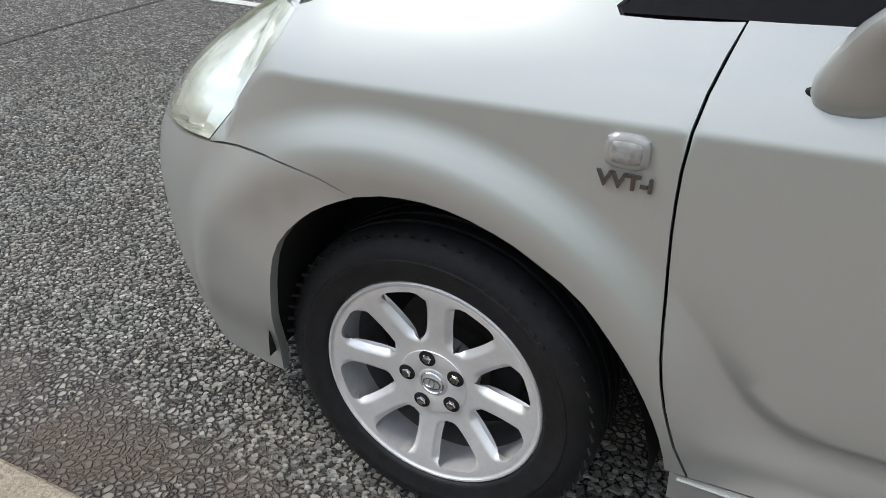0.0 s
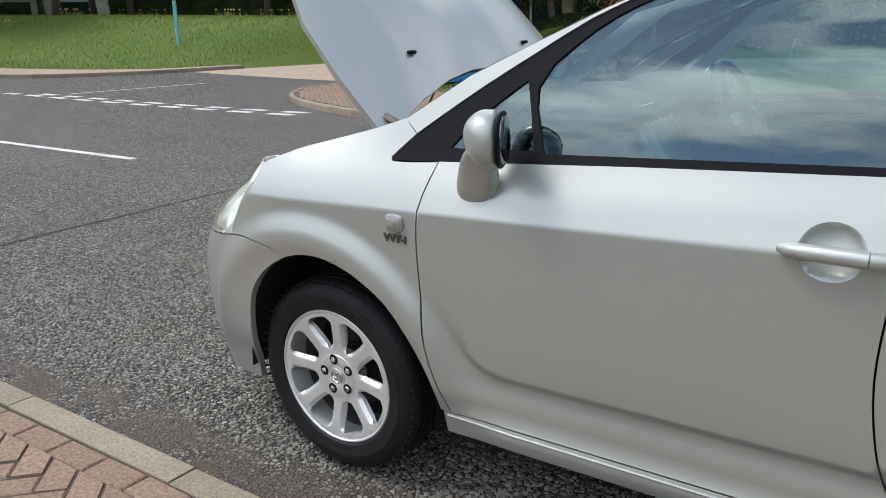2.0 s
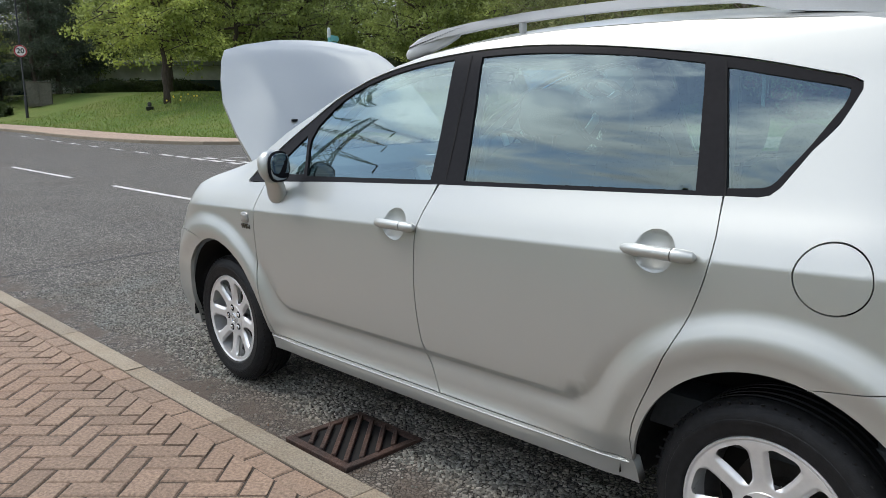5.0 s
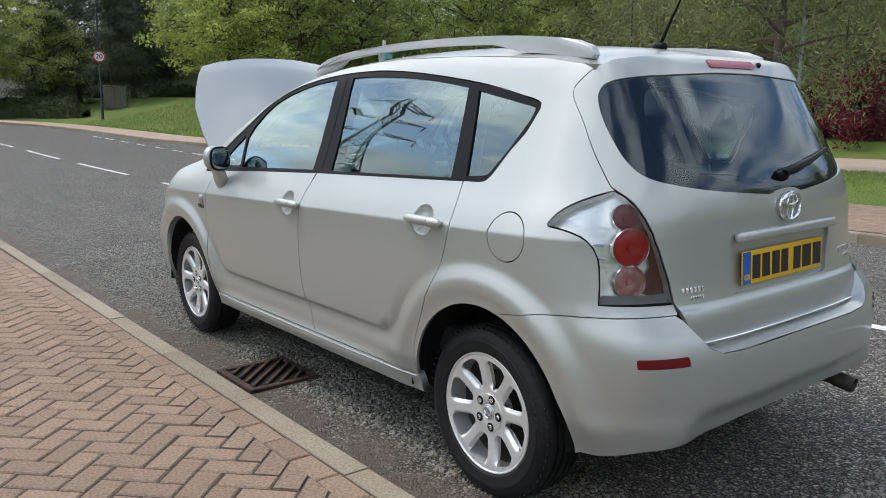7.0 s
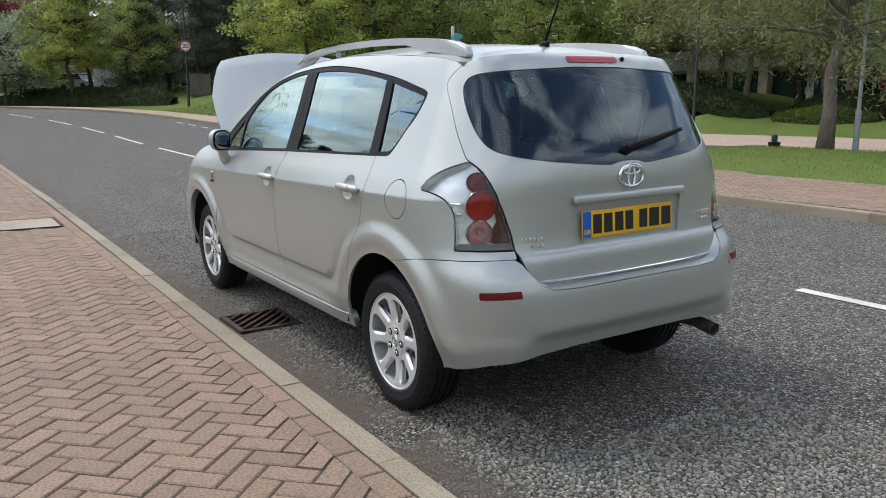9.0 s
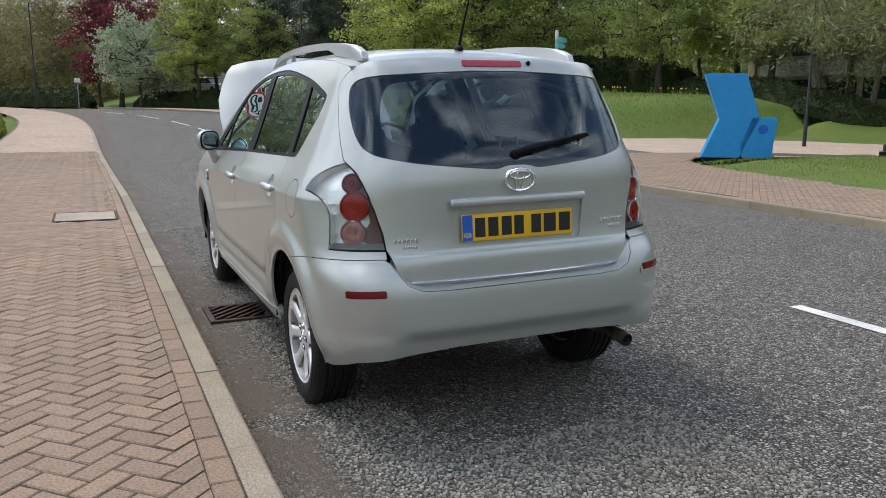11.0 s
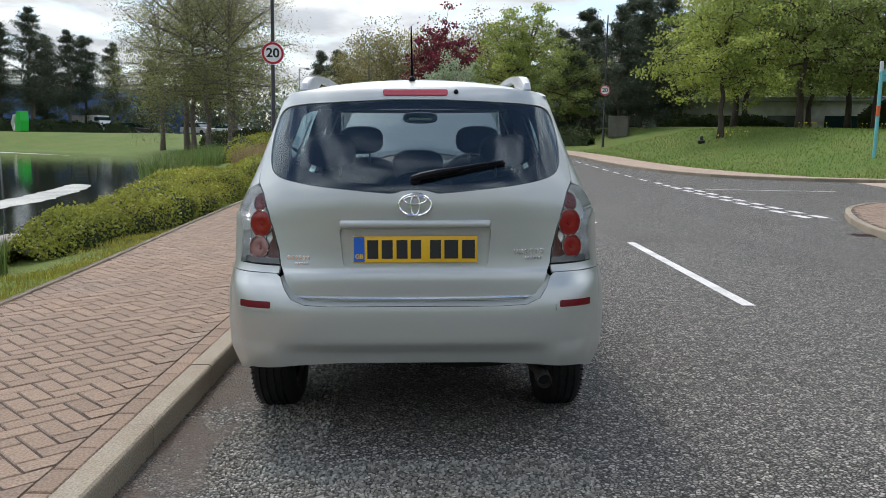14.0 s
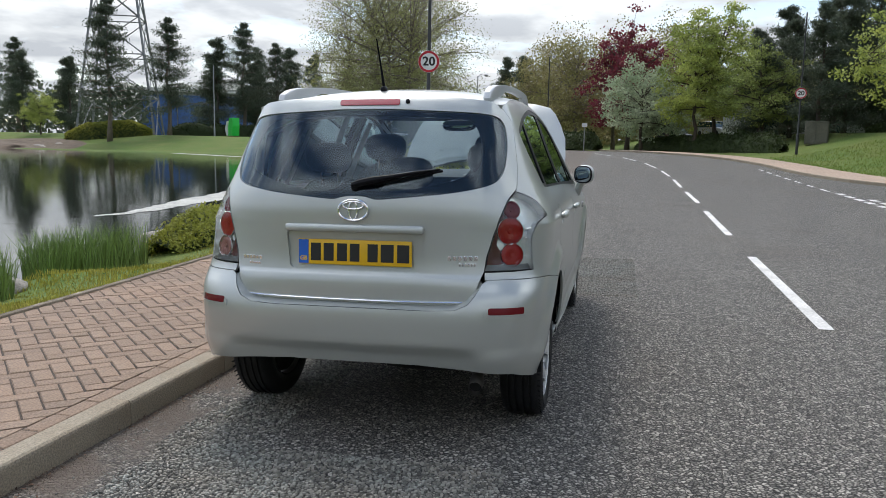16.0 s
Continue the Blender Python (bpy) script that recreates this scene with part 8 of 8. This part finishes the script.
BV, BF = brick_verts(0.1915, 0.0915, 0.03, 0.005)
BRICK_MESH = mesh_from("brick", BV, BF, BRICK)


def herringbone(x0, x1, y_lo, y_hi, ok):
    """Places of bricks laid at 45 degrees: x, y, turn."""
    w = 0.1
    c, s = math.cos(radians(45)), math.sin(radians(45))
    out = []
    R = int((x1 - x0 + 8) / w / 2) + 30
    cx, cy = (x0 + x1) / 2, (y_lo + y_hi) / 2
    for a in range(-R, R):
        for b in range(-2 * R, 2 * R):
            ox, oy = (2 * a + b) * w, (2 * a - b) * w
            for dx, dy, t in ((1.0, 0.5, 0), (2.5, 1.0, 90)):
                p, q = ox + dx * w, oy + dy * w
                x, y = cx + p * c - q * s, cy + p * s + q * c
                if x0 < x < x1 and y_lo < y < y_hi and ok(x, y):
                    out.append((x, y, 45 + t))
    return out


def lay(name, places, near, label, top, limits=()):
    """Bricks: those in the near stretch as parts, the rest joined."""
    root = thing(name, label, "pavement", kind="structure")
    v, f, k = [], [], 0
    r = random.Random(len(places))
    for x, y, t in places:
        z = top(x, y) + r.uniform(-0.002, 0.002)
        tx, ty = r.gauss(0, 0.35), r.gauss(0, 0.35)
        m = pose(x, y, z, tx, ty, t + r.gauss(0, 0.5))
        corners = [(m @ Vector(p)).xy for p in BV[8:]]
        if limits and t != 0 and any(g(c) <= 0 for g in limits for c in corners):
            poly = [tuple((m @ Vector(p)).xy) for p in BV[4:8]]
            for g in limits:
                poly = clip_low(poly, g) if len(poly) > 2 else poly
            if len(poly) > 2:
                area = abs(sum(a[0] * b[1] - a[1] * b[0] for a, b in zip(poly, poly[1:] + poly[:1]))) / 2
                if area > 0.0008:
                    q, kk = len(v), len(poly)
                    v += [Vector((px, py, z - 0.03)) for px, py in poly] + [Vector((px, py, z)) for px, py in offset_poly(poly, 0.002)]
                    f += [(q + i, q + (i + 1) % kk, q + kk + (i + 1) % kk, q + kk + i) for i in range(kk)] + [tuple(q + kk + i for i in range(kk))]
            continue
        if near(x, y) and k < 300:
            ob = new("brick", BRICK_MESH)
            ob.parent = root
            ob.matrix_world = m
            k += 1
        else:
            q = len(v)
            v += [m @ Vector(p) for p in BV]
            f += [tuple(q + i for i in g) for g in BF]
    ob = add("brickwork", mesh_from("brickwork", v, f, BRICK_ISLE), root)
    tagged(ob, kind="stuff")
    return root


def ok_s(x, y):
    if abs(x + 3.55) < 0.42 and abs(y + 1.70) < 0.36:
        return False
    return at_x(BACK_S, x) - 0.05 < y < at_x(KERB_S, x) - 0.14
places = herringbone(-17, 14, -4.3, -1.2, ok_s)
course = []
for k in range(220):
    x = 14.0 - 0.2 * k
    if x > -30:
        course.append((x, at_x(KERB_S, x) - 0.160, 0))
lay("brick_paving_south", course + places, lambda x, y: 1.3 < x < 4.6 and y > -3.0, "weathered buff-pink herringbone bricks along the kerb", lambda x, y: rise(x) + PAVE_H, (lambda p: at_x(KERB_S, p[0]) - 0.2095 - p[1], lambda p: p[1] - at_x(BACK_S, p[0]) - 0.03))
def ok_n(x, y):
    return inside((x, y), PAVE_N)
PAVE_N = inset(curve2(KERB_N[:12], 0.5), -0.19) + list(reversed(curve2(LAWN_N[:10], 0.5)))
lay("brick_paving_north", herringbone(-13, 7, 6.6, 15.5, ok_n), lambda x, y: False, "buff-pink herringbone bricks of the far pavement", lambda x, y: rise(x) + PAVE_H)

# slim edging behind the bricks
ed = thing("edging", "thin concrete edging between bricks and verge", "edging", kind="structure")
edge_mesh = None
line = [p for p in resample(curve2(BACK_S, 0.4), 0.9, closed=False) if -40 < p[0] < 9]
for a, b in zip(line, line[1:]):
    if edge_mesh is None:
        bm = bm_box(0.895, 0.05, 0.16, None, 0.01, 2)
        edge_mesh = bpy.data.meshes.new("edging_stone")
        bm.to_mesh(edge_mesh)
        bm.free()
        edge_mesh.materials.append(KERB)
    ob = new("edging_stone", edge_mesh)
    ob.parent = ed
    ob.matrix_world = pose((a[0] + b[0]) / 2, (a[1] + b[1]) / 2, rise(a[0]) + PAVE_H - 0.06, 0, 0, math.degrees(math.atan2(b[1] - a[1], b[0] - a[0])))

# loose chippings bedded in the road where it is seen close to
CHIP = mat("road_chips", (0.195, 0.196, 0.172), 0.8, scale=90, vary=0.3, per="island", spread=(0.4, 1.55), second=(0.185, 0.165, 0.135), second_scale=3)
r = random.Random(404)
v, f = [], []
def chip(x, y, s):
    q = len(v)
    z = road_z(x, y)
    a = r.uniform(0, 6.28)
    pts = []
    for k in range(5):
        t = a + 1.2566 * k + r.uniform(-0.25, 0.25)
        d = s * r.uniform(0.7, 1.2)
        pts.append((x + math.cos(t) * d, y + math.sin(t) * d * 0.8))
    hgt = s * r.uniform(0.35, 0.75)
    v.extend([(px, py, z - 0.002) for px, py in pts])
    v.extend([(x + (px - x) * 0.72 + r.uniform(-0.001, 0.001), y + (py - y) * 0.72, z + hgt * r.uniform(0.75, 1.1)) for px, py in pts])
    for k in range(5):
        j = (k + 1) % 5
        f.append((q + k, q + j, q + 5 + j, q + 5 + k))
    f.append(tuple(q + 5 + k for k in range(5)))
for x0, x1, y0, y1 in ((-3.0, -0.45, -1.08, 1.3), (-0.45, 3.6, -1.08, -0.42), (3.6, 5.6, -1.0, 0.7)):
    for gx in np.arange(x0, x1, 0.0195):
        for gy in np.arange(y0, y1, 0.0165):
            x, y = gx + r.uniform(-0.008, 0.008), gy + r.uniform(-0.007, 0.007)
            if gx0 - 0.02 < x < gx1 + 0.02 and gy0 - 0.02 < y < gy1 + 0.02:
                continue
            edge_y = -0.80 + 0.14 * noise.noise(Vector((x * 1.6, 3.0, 0))) + 0.05 * noise.noise(Vector((x * 7, y * 7, 0)))
            if r.random() < (0.93 if y < edge_y else 0.06 + 0.5 * max(0.0, noise.noise(Vector((x * 2.5, y * 2.5, 9))))):
                continue
            chip(x, y, r.uniform(0.0075, 0.0125) if y > edge_y else r.uniform(0.004, 0.009))
tagged(add("chippings", mesh_from("chippings", v, f, CHIP)), "grey angular stone chippings on the road", "chippings", kind="stuff")

# dark leaf litter and grit gathered at the foot of the kerb
LITTER = mat("leaf_litter", (0.10, 0.055, 0.035), 0.9, scale=40, vary=0.3, per="island", spread=(0.4, 1.6), second=(0.16, 0.11, 0.07), second_scale=5)
v, f = [], []
r = random.Random(91)
for _ in range(5200):
    x = r.uniform(-3.5, 7.0)
    y = -1.115 + abs(r.gauss(0, 0.05)) * (0.6 + 0.9 * max(0.0, noise.noise(Vector((x * 2.2, 0, 4)))))
    if r.random() > 0.5 + 0.6 * noise.noise(Vector((x * 1.5, 7, 0))):
        continue
    s, a, z = r.uniform(0.003, 0.009), r.uniform(0, 6.28), road_z(x, y) + r.uniform(0.003, 0.010)
    q = len(v)
    tilt = r.uniform(-0.5, 0.5)
    for k in range(4):
        d = s * (1.0 if k % 2 else 0.55)
        v.append((x + math.cos(a + 1.571 * k) * d, y + math.sin(a + 1.571 * k) * d, z + tilt * d * (1 if k < 2 else -1)))
    f.append((q, q + 1, q + 2, q + 3))
tagged(add("leaf_litter", mesh_from("leaf_litter", v, f, LITTER)), "dark brown leaf litter along the kerb foot", "leaf litter", kind="stuff")
